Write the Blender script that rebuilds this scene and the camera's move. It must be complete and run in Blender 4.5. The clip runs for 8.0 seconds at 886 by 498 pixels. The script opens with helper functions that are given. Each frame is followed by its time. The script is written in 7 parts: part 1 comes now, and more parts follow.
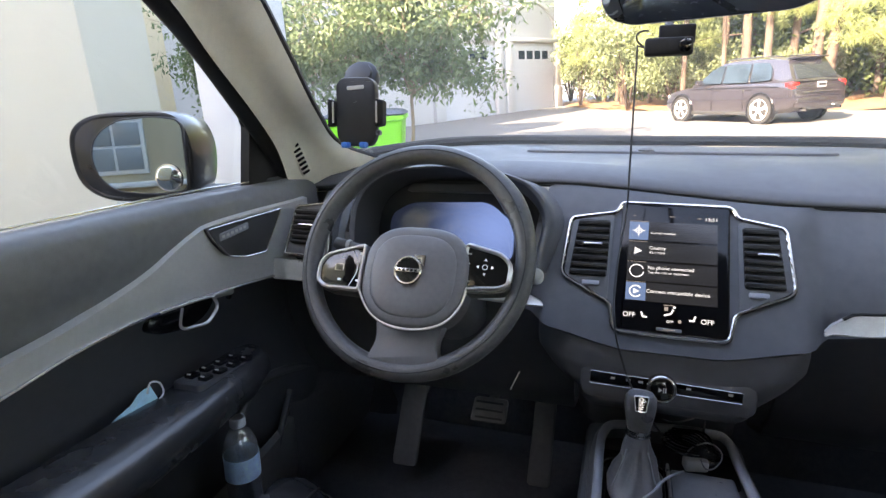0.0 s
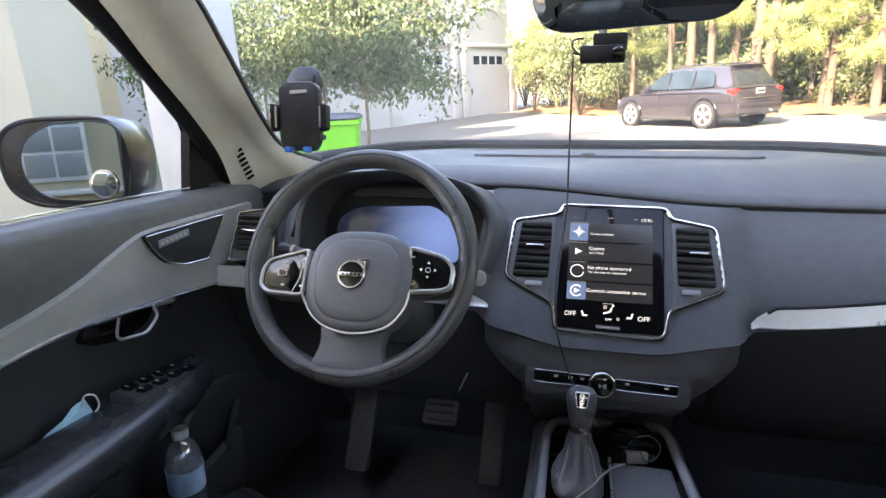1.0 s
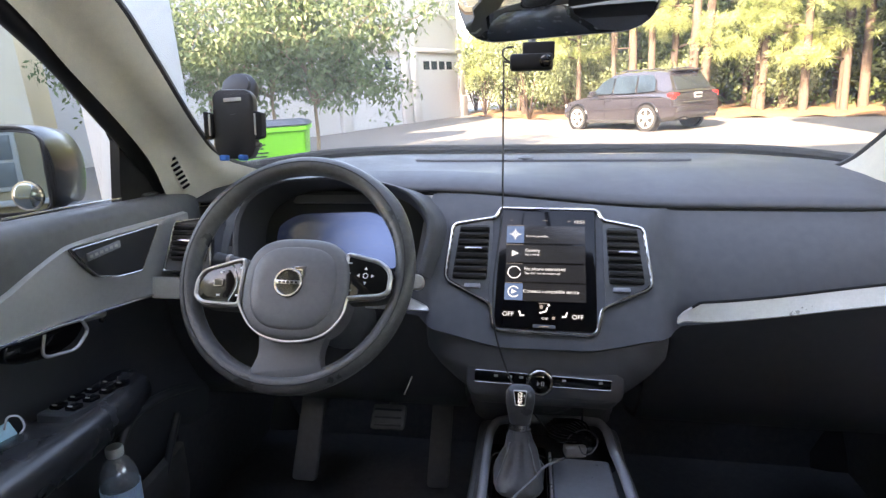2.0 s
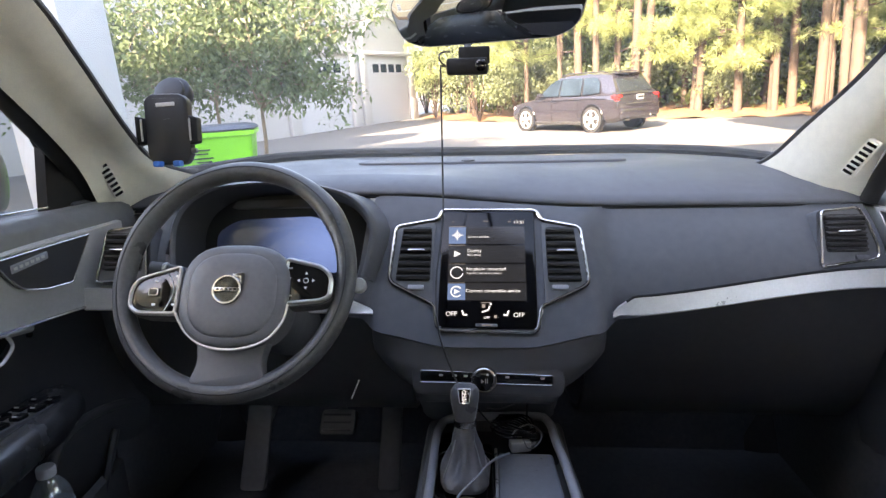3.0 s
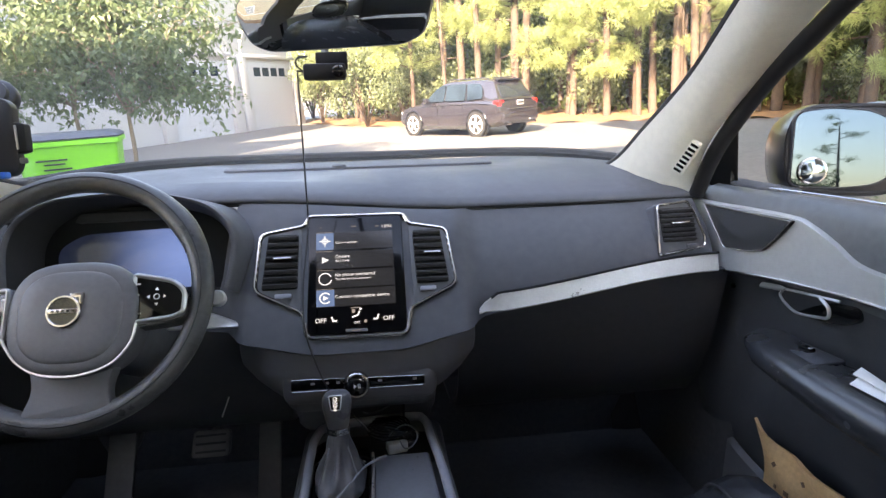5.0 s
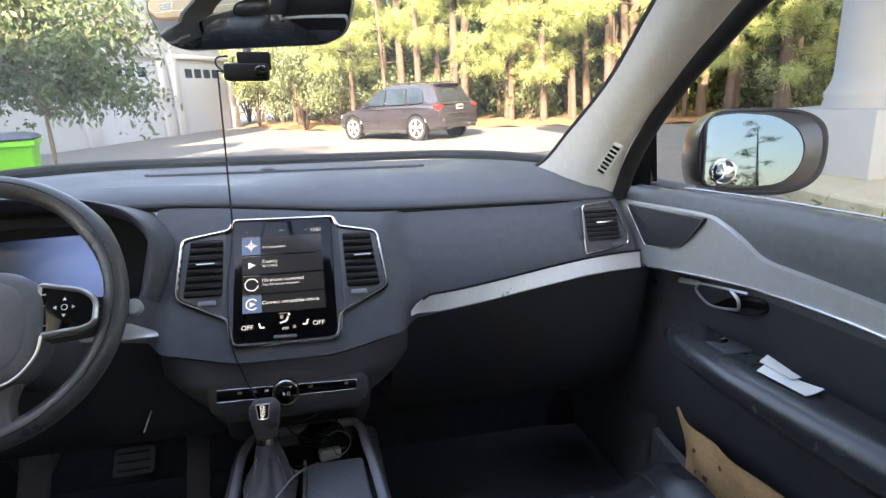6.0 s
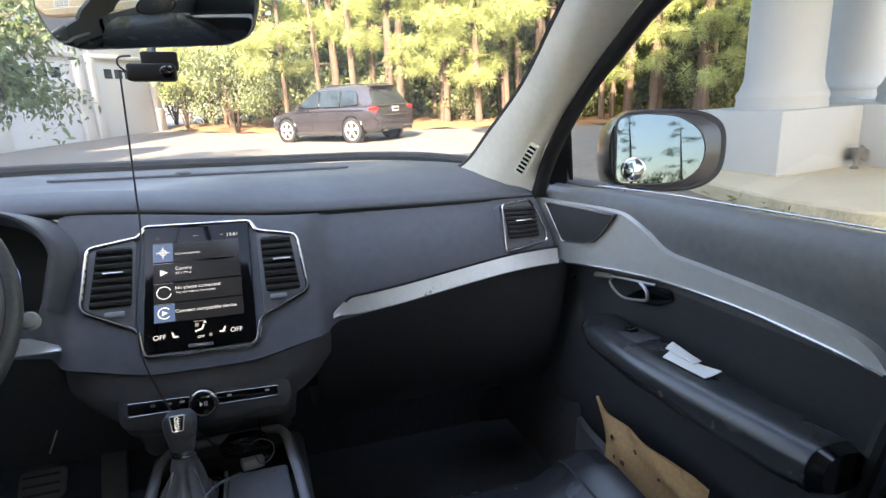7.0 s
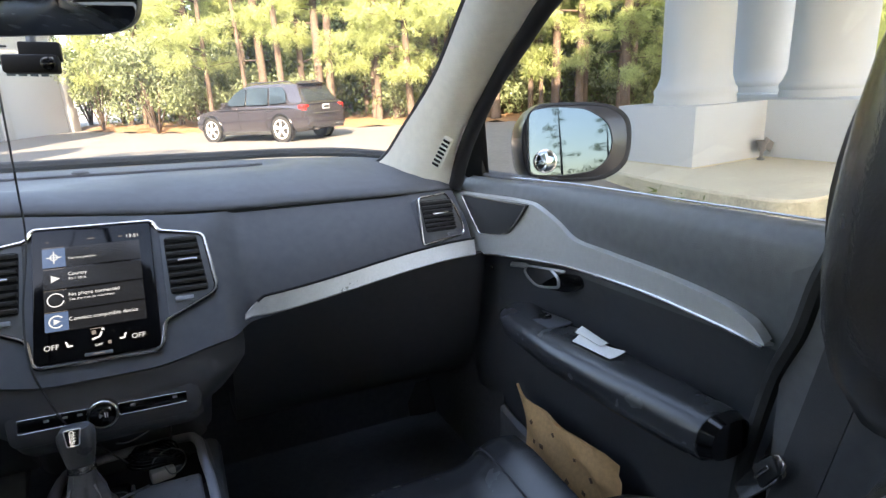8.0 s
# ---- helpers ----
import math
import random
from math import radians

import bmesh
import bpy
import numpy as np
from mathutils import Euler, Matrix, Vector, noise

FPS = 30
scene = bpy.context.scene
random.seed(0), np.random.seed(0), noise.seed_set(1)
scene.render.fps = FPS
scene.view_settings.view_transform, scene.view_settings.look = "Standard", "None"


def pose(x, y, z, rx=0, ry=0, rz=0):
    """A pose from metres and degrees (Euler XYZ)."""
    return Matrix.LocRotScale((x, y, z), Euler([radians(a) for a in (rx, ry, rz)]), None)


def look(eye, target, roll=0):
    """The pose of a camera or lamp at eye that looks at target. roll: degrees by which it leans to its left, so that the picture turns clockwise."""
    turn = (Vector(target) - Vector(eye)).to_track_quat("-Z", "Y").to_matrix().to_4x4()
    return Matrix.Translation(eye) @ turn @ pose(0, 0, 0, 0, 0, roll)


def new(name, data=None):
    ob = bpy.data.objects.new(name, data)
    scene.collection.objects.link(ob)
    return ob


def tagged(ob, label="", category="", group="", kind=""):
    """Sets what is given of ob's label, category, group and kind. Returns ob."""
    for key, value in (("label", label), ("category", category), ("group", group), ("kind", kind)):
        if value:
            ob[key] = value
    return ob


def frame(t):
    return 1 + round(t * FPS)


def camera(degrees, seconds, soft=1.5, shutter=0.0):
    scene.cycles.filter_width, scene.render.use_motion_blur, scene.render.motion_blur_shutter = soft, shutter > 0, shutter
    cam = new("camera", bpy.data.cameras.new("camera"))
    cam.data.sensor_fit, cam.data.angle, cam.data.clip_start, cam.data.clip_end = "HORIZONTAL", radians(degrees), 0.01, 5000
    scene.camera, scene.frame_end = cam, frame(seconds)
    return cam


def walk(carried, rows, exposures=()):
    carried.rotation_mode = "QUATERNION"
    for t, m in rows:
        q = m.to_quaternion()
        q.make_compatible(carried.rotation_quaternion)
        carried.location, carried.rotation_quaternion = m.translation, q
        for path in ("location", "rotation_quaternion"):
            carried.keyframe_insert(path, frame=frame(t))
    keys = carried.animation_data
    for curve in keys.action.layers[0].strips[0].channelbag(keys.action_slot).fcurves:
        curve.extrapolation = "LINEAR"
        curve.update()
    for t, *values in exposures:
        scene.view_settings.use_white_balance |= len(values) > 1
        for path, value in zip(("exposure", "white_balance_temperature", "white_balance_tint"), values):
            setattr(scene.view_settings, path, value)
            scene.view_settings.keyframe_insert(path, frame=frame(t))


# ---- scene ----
cam = camera(76.4, 8.0, soft=1.4)

# The car stands a little nose-down and leaning on its drive: car frame to world.
CAR = pose(0, 0, 0.12, -2.0, 2.4, 0)
# seconds, eye x y z in the car frame, yaw, pitch, roll
ROWS = [
    (0.0, -0.0852, -0.1387, 1.3077, 18.16, -14.51, -0.78),
    (0.5, -0.0735, -0.1395, 1.3065, 16.16, -14.34, -0.66),
    (1.0, -0.0588, -0.1402, 1.3078, 13.85, -14.13, -0.62),
    (1.5, -0.0417, -0.1429, 1.3102, 11.49, -13.90, -0.76),
    (3.0, -0.0035, -0.1549, 1.3120, 4.42, -13.56, -1.30),
    (3.5, 0.0087, -0.1566, 1.3122, 1.83, -13.51, -1.40),
    (4.0, 0.0231, -0.1592, 1.3113, -0.91, -13.46, -1.50),
    (4.5, 0.0373, -0.1634, 1.3121, -3.68, -13.42, -1.53),
    (6.0, 0.0728, -0.1708, 1.3075, -12.37, -13.06, -1.16),
    (6.5, 0.0907, -0.1796, 1.3055, -15.49, -12.94, -1.18),
    (7.0, 0.1071, -0.1885, 1.3055, -18.53, -13.00, -1.34),
    (7.5, 0.1276, -0.1950, 1.3004, -21.83, -13.19, -1.55),
    (8.0, 0.1482, -0.2055, 1.2963, -24.96, -13.40, -1.78),
]


def aim(x, y, z, yaw, pitch, roll):
    a, b = radians(yaw), radians(pitch)
    d = Vector((-math.sin(a) * math.cos(b), math.cos(a) * math.cos(b), math.sin(b)))
    e = Vector((x, y, z))
    return CAR @ look(e, e + d, roll)


walk(cam, [(r[0], aim(*r[1:])) for r in ROWS], exposures=[(0.0, 3.91, 8170, 18), (4.0, 3.80, 8370, 20), (8.0, 3.52, 8130, 14)])

# ---- light ----
SUN_DIR = Vector((0.443, 0.897, -0.555)).normalized()
world = bpy.data.worlds.new("world")
scene.world = world
world.use_nodes = True
wn = world.node_tree.nodes
sky = wn.new("ShaderNodeTexSky")
sky.sky_type, sky.sun_disc = "NISHITA", False
sky.sun_elevation = math.asin(-SUN_DIR.z)
sky.sun_rotation = math.atan2(-SUN_DIR.x, -SUN_DIR.y)
wn["Background"].inputs[1].default_value = 0.15
world.node_tree.links.new(sky.outputs[0], wn["Background"].inputs[0])
sun = new("sun", bpy.data.lights.new("sun", "SUN"))
sun.data.energy, sun.data.angle, sun.data.color = 3.0, radians(0.6), (1.0, 0.93, 0.82)
sun.matrix_world = Matrix.Translation((0, 0, 30)) @ SUN_DIR.to_track_quat("-Z", "Y").to_matrix().to_4x4()

# ---- materials ----
MATS = {}


def mat(name, color, rough=0.6, metal=0.0, vary=0.12, scale=30.0, bump=0.0, bscale=None, spec=0.5, coat=0.0, fine=None, rvary=0.1, rand=0.0):
    """Principled surface with colour variation at two scales, uneven roughness and fine relief."""
    m = bpy.data.materials.new(name)
    m.use_nodes = True
    nt = m.node_tree
    n, l = nt.nodes, nt.links
    p = n["Principled BSDF"]
    tc = n.new("ShaderNodeTexCoord")
    n1, n2 = n.new("ShaderNodeTexNoise"), n.new("ShaderNodeTexNoise")
    n1.inputs["Scale"].default_value, n2.inputs["Scale"].default_value = scale, scale * 9
    n1.inputs["Detail"].default_value = 5
    mixn = n.new("ShaderNodeMath")
    mixn.operation = "MULTIPLY_ADD"
    mixn.inputs[1].default_value = 0.5
    half = n.new("ShaderNodeMath")
    half.operation = "MULTIPLY"
    half.inputs[1].default_value = 0.5
    for a in (n1, n2):
        l.new(tc.outputs["Object"], a.inputs["Vector"])
    l.new(n2.outputs["Fac"], half.inputs[0])
    l.new(n1.outputs["Fac"], mixn.inputs[0])
    l.new(half.outputs[0], mixn.inputs[2])
    ramp = n.new("ShaderNodeMapRange")
    ramp.inputs["From Min"].default_value, ramp.inputs["From Max"].default_value = 0.3, 0.7
    ramp.inputs["To Min"].default_value, ramp.inputs["To Max"].default_value = 1 - vary, 1 + vary
    l.new(mixn.outputs[0], ramp.inputs["Value"])
    mul = n.new("ShaderNodeVectorMath")
    mul.operation = "SCALE"
    mul.inputs[0].default_value = color[:3]
    fac = ramp.outputs[0]
    if rand:
        oi = n.new("ShaderNodeObjectInfo")
        rr = n.new("ShaderNodeMapRange")
        rr.inputs["To Min"].default_value, rr.inputs["To Max"].default_value = 1 - rand, 1 + rand
        l.new(oi.outputs["Random"], rr.inputs["Value"])
        mm = n.new("ShaderNodeMath")
        mm.operation = "MULTIPLY"
        l.new(fac, mm.inputs[0])
        l.new(rr.outputs[0], mm.inputs[1])
        fac = mm.outputs[0]
    l.new(fac, mul.inputs["Scale"])
    l.new(mul.outputs[0], p.inputs["Base Color"])
    rm = n.new("ShaderNodeMapRange")
    rm.inputs["From Min"].default_value, rm.inputs["From Max"].default_value = 0.3, 0.7
    rm.inputs["To Min"].default_value = max(0.02, rough * (1 - rvary))
    rm.inputs["To Max"].default_value = min(1.0, rough * (1 + rvary))
    l.new(n1.outputs["Fac"], rm.inputs["Value"])
    l.new(rm.outputs[0], p.inputs["Roughness"])
    p.inputs["Metallic"].default_value = metal
    p.inputs["Specular IOR Level"].default_value = spec
    p.inputs["Coat Weight"].default_value = coat
    if bump:
        b = n.new("ShaderNodeBump")
        b.inputs["Strength"].default_value, b.inputs["Distance"].default_value = bump, 0.002
        t = n.new("ShaderNodeTexNoise")
        t.inputs["Scale"].default_value = bscale or scale * 20
        t.inputs["Detail"].default_value = 3
        l.new(tc.outputs["Object"], t.inputs["Vector"])
        l.new(t.outputs["Fac"], b.inputs["Height"])
        l.new(b.outputs[0], p.inputs["Normal"])
    MATS[name] = m
    return m


def glow(name, color, strength):
    m = bpy.data.materials.new(name)
    m.use_nodes = True
    p = m.node_tree.nodes["Principled BSDF"]
    p.inputs["Base Color"].default_value = (0.01, 0.01, 0.01, 1)
    p.inputs["Emission Color"].default_value = (*color, 1)
    p.inputs["Emission Strength"].default_value = strength
    p.inputs["Roughness"].default_value = 0.2
    return m


def sheen_glow(name, color, centre, reach, low, high):
    """A blank display with a painted glow round one spot, standing in for reflected sky."""
    m = glow(name, color, low)
    nt = m.node_tree
    n, l = nt.nodes, nt.links
    tc, sub_, ln, mr = n.new("ShaderNodeTexCoord"), n.new("ShaderNodeVectorMath"), n.new("ShaderNodeVectorMath"), n.new("ShaderNodeMapRange")
    sub_.operation, ln.operation = "SUBTRACT", "LENGTH"
    sub_.inputs[1].default_value = centre
    l.new(tc.outputs["Object"], sub_.inputs[0])
    l.new(sub_.outputs[0], ln.inputs[0])
    mr.interpolation_type = "SMOOTHSTEP"
    mr.inputs["From Min"].default_value, mr.inputs["From Max"].default_value = 0.0, reach
    mr.inputs["To Min"].default_value, mr.inputs["To Max"].default_value = high, low
    l.new(ln.outputs["Value"], mr.inputs["Value"])
    l.new(mr.outputs[0], n["Principled BSDF"].inputs["Emission Strength"])
    return m


def glass(name, tint=(1, 1, 1), gloss=0.03, whiten=0.0, veil=0.0):
    """Clear pane: light passes, with a sheen that grows towards grazing."""
    m = bpy.data.materials.new(name)
    m.use_nodes = True
    nt = m.node_tree
    out = nt.nodes["Material Output"]
    nt.nodes.remove(nt.nodes["Principled BSDF"])
    tr, gl = nt.nodes.new("ShaderNodeBsdfTransparent"), nt.nodes.new("ShaderNodeBsdfGlossy")
    mx, lw = nt.nodes.new("ShaderNodeMixShader"), nt.nodes.new("ShaderNodeLayerWeight")
    pw, ma = nt.nodes.new("ShaderNodeMath"), nt.nodes.new("ShaderNodeMath")
    pw.operation, pw.inputs[1].default_value = "POWER", 5.0
    ma.operation, ma.inputs[1].default_value, ma.inputs[2].default_value = "MULTIPLY_ADD", 0.5, gloss
    tr.inputs["Color"].default_value = (*tint, 1)
    gl.inputs["Roughness"].default_value = 0.02
    lw.inputs[0].default_value = 0.5
    nt.links.new(lw.outputs["Facing"], pw.inputs[0])
    nt.links.new(pw.outputs[0], ma.inputs[0])
    nt.links.new(ma.outputs[0], mx.inputs[0])
    nt.links.new(tr.outputs[0], mx.inputs[1])
    nt.links.new(gl.outputs[0], mx.inputs[2])
    last = mx.outputs[0]
    # pale diffuse share that stands in for light refracted through the bottle
    if whiten:
        ts, m2 = nt.nodes.new("ShaderNodeBsdfDiffuse"), nt.nodes.new("ShaderNodeMixShader")
        ts.inputs["Color"].default_value = (0.85, 0.92, 1.0, 1)
        m2.inputs[0].default_value = whiten
        nt.links.new(last, m2.inputs[1])
        nt.links.new(ts.outputs[0], m2.inputs[2])
        last = m2.outputs[0]
    if veil:
        # an uneven pale haze mixed in to lift dark tones behind the glass
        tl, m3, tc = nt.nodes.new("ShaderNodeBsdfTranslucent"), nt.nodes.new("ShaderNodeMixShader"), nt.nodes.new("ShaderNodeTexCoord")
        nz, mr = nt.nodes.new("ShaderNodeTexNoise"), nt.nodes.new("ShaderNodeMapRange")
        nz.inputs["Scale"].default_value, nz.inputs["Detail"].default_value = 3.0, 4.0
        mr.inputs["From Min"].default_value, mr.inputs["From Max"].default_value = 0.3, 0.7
        mr.inputs["To Min"].default_value, mr.inputs["To Max"].default_value = 0.6 * veil, 1.4 * veil
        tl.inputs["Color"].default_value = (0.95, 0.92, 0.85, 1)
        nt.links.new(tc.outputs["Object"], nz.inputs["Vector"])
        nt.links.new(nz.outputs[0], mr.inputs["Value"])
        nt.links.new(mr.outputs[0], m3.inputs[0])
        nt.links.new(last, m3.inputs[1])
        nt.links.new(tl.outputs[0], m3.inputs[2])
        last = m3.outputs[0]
    nt.links.new(last, out.inputs[0])
    return m


def leafy(name, color, vary=0.45, light=0.35, scale=2.0, gloss=0.5):
    """Leaves: colour differs leaf by leaf, and light comes through them."""
    m = bpy.data.materials.new(name)
    m.use_nodes = True
    nt = m.node_tree
    n, l = nt.nodes, nt.links
    p, out = n["Principled BSDF"], n["Material Output"]
    geo = n.new("ShaderNodeNewGeometry")
    tc, noi = n.new("ShaderNodeTexCoord"), n.new("ShaderNodeTexNoise")
    noi.inputs["Scale"].default_value = scale
    l.new(tc.outputs["Object"], noi.inputs["Vector"])
    add = n.new("ShaderNodeMath")
    l.new(geo.outputs["Random Per Island"], add.inputs[0])
    l.new(noi.outputs["Fac"], add.inputs[1])
    mr = n.new("ShaderNodeMapRange")
    mr.inputs["From Min"].default_value, mr.inputs["From Max"].default_value = 0.3, 1.6
    mr.inputs["To Min"].default_value, mr.inputs["To Max"].default_value = 1 - vary, 1 + vary
    l.new(add.outputs[0], mr.inputs["Value"])
    sc = n.new("ShaderNodeVectorMath")
    sc.operation = "SCALE"
    sc.inputs[0].default_value = color
    l.new(mr.outputs[0], sc.inputs["Scale"])
    l.new(sc.outputs[0], p.inputs["Base Color"])
    p.inputs["Roughness"].default_value = gloss
    ts, ms = n.new("ShaderNodeBsdfTranslucent"), n.new("ShaderNodeMixShader")
    ms.inputs[0].default_value = light
    l.new(sc.outputs[0], ts.inputs["Color"])
    l.new(p.outputs[0], ms.inputs[1])
    l.new(ts.outputs[0], ms.inputs[2])
    l.new(ms.outputs[0], out.inputs[0])
    return m


M_PAD = mat("soft_dash", (0.092, 0.095, 0.106), 0.52, vary=0.12, scale=6, rvary=0.22, bump=0.25, bscale=900, spec=0.34)
M_DARK = mat("dark_plastic", (0.110, 0.112, 0.118), 0.52, vary=0.15, scale=8, bump=0.25, bscale=800)
M_BLACK = mat("black_gloss", (0.006, 0.006, 0.007), 0.12, vary=0.1, scale=20, coat=0.3)
M_RUBBER = mat("black_rubber", (0.036, 0.036, 0.039), 0.7, scale=20, bump=0.2, bscale=600)
M_LEATHER = mat("black_leather", (0.030, 0.031, 0.034), 0.27, spec=0.75, vary=0.06, scale=14, rvary=0.03, bump=0.10, bscale=700)
M_WHEEL = mat("wheel_leather", (0.078, 0.077, 0.079), 0.33, vary=0.25, scale=14, rvary=0.25, bump=0.3, bscale=700)
M_CHROME = mat("satin_chrome", (0.57, 0.55, 0.535), 0.20, metal=1.0, vary=0.04, scale=40)
M_ALU = mat("brushed_aluminium", (0.63, 0.62, 0.605), 0.30, metal=0.5, vary=0.08, scale=25, bump=0.1, bscale=900)
M_GREYTRIM = mat("grey_door_trim", (0.54, 0.54, 0.525), 0.34, metal=0.4, vary=0.06, scale=15)
M_PILLAR = mat("pillar_cloth", (0.72, 0.69, 0.60), 0.9, vary=0.08, scale=60, bump=0.5, bscale=1500)
M_CARPET = mat("black_carpet", (0.085, 0.088, 0.097), 0.95, vary=0.35, scale=70, bump=0.8, bscale=900)
M_SEAL = mat("black_seal_rubber", (0.013, 0.013, 0.014), 0.62, spec=0.3, vary=0.15, scale=30, bump=0.2, bscale=500)
M_CABINMIRROR = mat("cabin_mirror_silver", (0.90, 0.91, 0.90), 0.01, metal=1.0, vary=0.0, rvary=0.0)
M_SHELL = mat("mirror_shell_paint", (0.010, 0.010, 0.012), 0.30, vary=0.3, scale=30, spec=0.35, coat=0.25)
# right mirror's colour is darkened and blued so its bright sky reflection reads blue
M_SKYMIRROR = mat("sky_dimming_mirror", (0.027, 0.043, 0.064), 0.01, metal=1.0, vary=0.0, rvary=0.0)
M_MIRROR = mat("mirror_silver", (0.20, 0.245, 0.27), 0.01, metal=1.0, vary=0.0, rvary=0.0)
M_GLASS = glass("window_glass")
# haze is put into this pane to soften the view ahead
M_WINDSCREEN = glass("windscreen_glass", veil=0.012)
M_WHITE = mat("white_stucco", (0.43, 0.425, 0.415), 0.85, vary=0.05, scale=2.5, bump=0.5, bscale=120)
M_PAINTW = mat("white_trim_paint", (0.80, 0.80, 0.79), 0.55, vary=0.04, scale=4, bump=0.15, bscale=150)
M_ASPHALT = mat("pale_asphalt", (0.150, 0.140, 0.127), 0.92, vary=0.22, scale=1.3, bump=0.9, bscale=160)
M_CONCRETE = mat("porch_concrete", (0.36, 0.34, 0.27), 0.88, vary=0.14, scale=2.2, bump=0.5, bscale=90)
M_BARK = mat("pine_bark", (0.098, 0.068, 0.050), 0.9, vary=0.45, scale=5, bump=1.0, bscale=40)
M_BIN = mat("lime_plastic", (0.16, 0.62, 0.03), 0.45, vary=0.06, scale=4)
M_CARBLK = mat("black_car_paint", (0.026, 0.023, 0.027), 0.18, vary=0.05, coat=1.0)
M_TINT = mat("dark_tinted_glass", (0.02, 0.024, 0.028), 0.05, vary=0.05)
M_TYRE = mat("tyre_rubber", (0.02, 0.02, 0.02), 0.8)
M_RIM = mat("silver_rim", (0.82, 0.82, 0.82), 0.35, metal=0.4)
M_RED = mat("red_lamp", (0.5, 0.02, 0.02), 0.15, coat=0.6)

M_LEAF = leafy("small_tree_leaf", (0.145, 0.195, 0.100), light=0.5, gloss=0.45)
M_BUSH = leafy("bush_leaf", (0.190, 0.225, 0.112), light=0.4)
M_NEEDLE = leafy("pine_needle", (0.31, 0.355, 0.135), light=0.4)
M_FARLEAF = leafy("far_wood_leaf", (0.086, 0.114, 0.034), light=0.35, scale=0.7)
M_LITTER = mat("leaf_litter", (0.24, 0.13, 0.06), 0.95, vary=0.5, scale=3, bump=1.0, bscale=40)

M_GREYWHEEL = mat("matt_grey_spoke", (0.13, 0.13, 0.14), 0.5, vary=0.06, scale=20)
M_HUB = mat("hub_plastic", (0.135, 0.134, 0.143), 0.40, vary=0.12, scale=14, rvary=0.25, bump=0.2, bscale=800)
# blue glow imitates the sky reflected in the dark display
M_SCREEN = sheen_glow("blank_display", (0.17, 0.30, 0.72), (-0.325, 0.94, 1.060), 0.17, 0.004, 0.085)
M_RAIL = mat("satin_grey_plastic", (0.28, 0.287, 0.312), 0.34, vary=0.08, scale=20)
M_LID = mat("grey_lid_plastic", (0.175, 0.180, 0.198), 0.30, vary=0.1, scale=12, bump=0.15, bscale=700)
M_BOOT = mat("grey_leather", (0.118, 0.120, 0.130), 0.30, vary=0.15, scale=20, bump=0.3, bscale=500)
M_DOOR = mat("door_vinyl", (0.124, 0.129, 0.133), 0.42, vary=0.16, scale=7, rvary=0.3, bump=0.25, bscale=800)
M_MESH = mat("speaker_mesh", (0.05, 0.05, 0.053), 0.5, metal=0.4, vary=0.2, scale=60, bump=0.6, bscale=1600)
M_BLUE = mat("blue_rubber", (0.02, 0.16, 0.55), 0.5)
M_FACE = mat("dash_face_vinyl", (0.112, 0.114, 0.125), 0.5, vary=0.08, scale=6, bump=0.25, bscale=900)
M_LOWDOOR = mat("black_door_vinyl", (0.055, 0.057, 0.063), 0.38, vary=0.12, scale=8, bump=0.25, bscale=800)
M_GLOVE = mat("glovebox_vinyl", (0.060, 0.061, 0.065), 0.5, vary=0.12, scale=8, bump=0.3, bscale=700)
M_CUP = mat("cup_rubber", (0.014, 0.014, 0.016), 0.5, vary=0.15, scale=30)
M_SLAT = mat("vent_slat_plastic", (0.026, 0.025, 0.025), 0.5, vary=0.15, scale=40)
M_KERB = mat("stained_kerb", (0.29, 0.275, 0.205), 0.9, vary=0.4, scale=5, bump=0.6, bscale=60)
M_STEM = mat("smooth_grey_bark", (0.22, 0.18, 0.13), 0.85, vary=0.3, scale=8, bump=0.5, bscale=60)
M_PIERW = mat("white_pier_stucco", (0.47, 0.485, 0.505), 0.85, vary=0.05, scale=2.5, bump=0.4, bscale=140)
M_MESHPAD = mat("perforated_pad", (0.105, 0.107, 0.120), 0.6, vary=0.15, scale=40, bump=0.7, bscale=1400)
M_SCREENGLASS = mat("screen_glass", (0.004, 0.004, 0.005), 0.10, vary=0.05, spec=0.28)
M_SATIN = mat("satin_silver_plastic", (0.50, 0.49, 0.48), 0.30, metal=0.6, vary=0.04, scale=40)
M_CARGLASS = mat("car_window", (0.022, 0.034, 0.046), 0.03, vary=0.6, scale=2.2, spec=0.20)
M_HOUSE = mat("beige_stucco", (0.50, 0.43, 0.30), 0.85, vary=0.06, scale=2.5, bump=0.4, bscale=140)
M_PANE = mat("house_window_pane", (0.30, 0.33, 0.34), 0.08, vary=0.1, scale=2)
M_PRIVACY = glass("rear_glass", (0.94, 0.95, 0.95), 0.03)
M_BINLID = mat("grey_bin_lid", (0.07, 0.08, 0.10), 0.5)
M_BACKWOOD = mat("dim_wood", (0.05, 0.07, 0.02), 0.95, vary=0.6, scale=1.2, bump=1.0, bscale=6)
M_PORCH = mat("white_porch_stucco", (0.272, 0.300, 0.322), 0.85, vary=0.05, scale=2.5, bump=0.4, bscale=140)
M_CREAM = mat("cream_stucco", (0.42, 0.420, 0.365), 0.85, vary=0.05, scale=2.5, bump=0.4, bscale=140)
M_STRAP = mat("seat_belt_webbing", (0.045, 0.045, 0.05), 0.8, vary=0.15, scale=60, bump=0.5, bscale=900)
M_CLEAR = glass("clear_plastic", (0.97, 0.98, 0.99), 0.26, 0.12)
M_WATER = glass("water", (0.80, 0.88, 0.92), 0.22, 0.12)
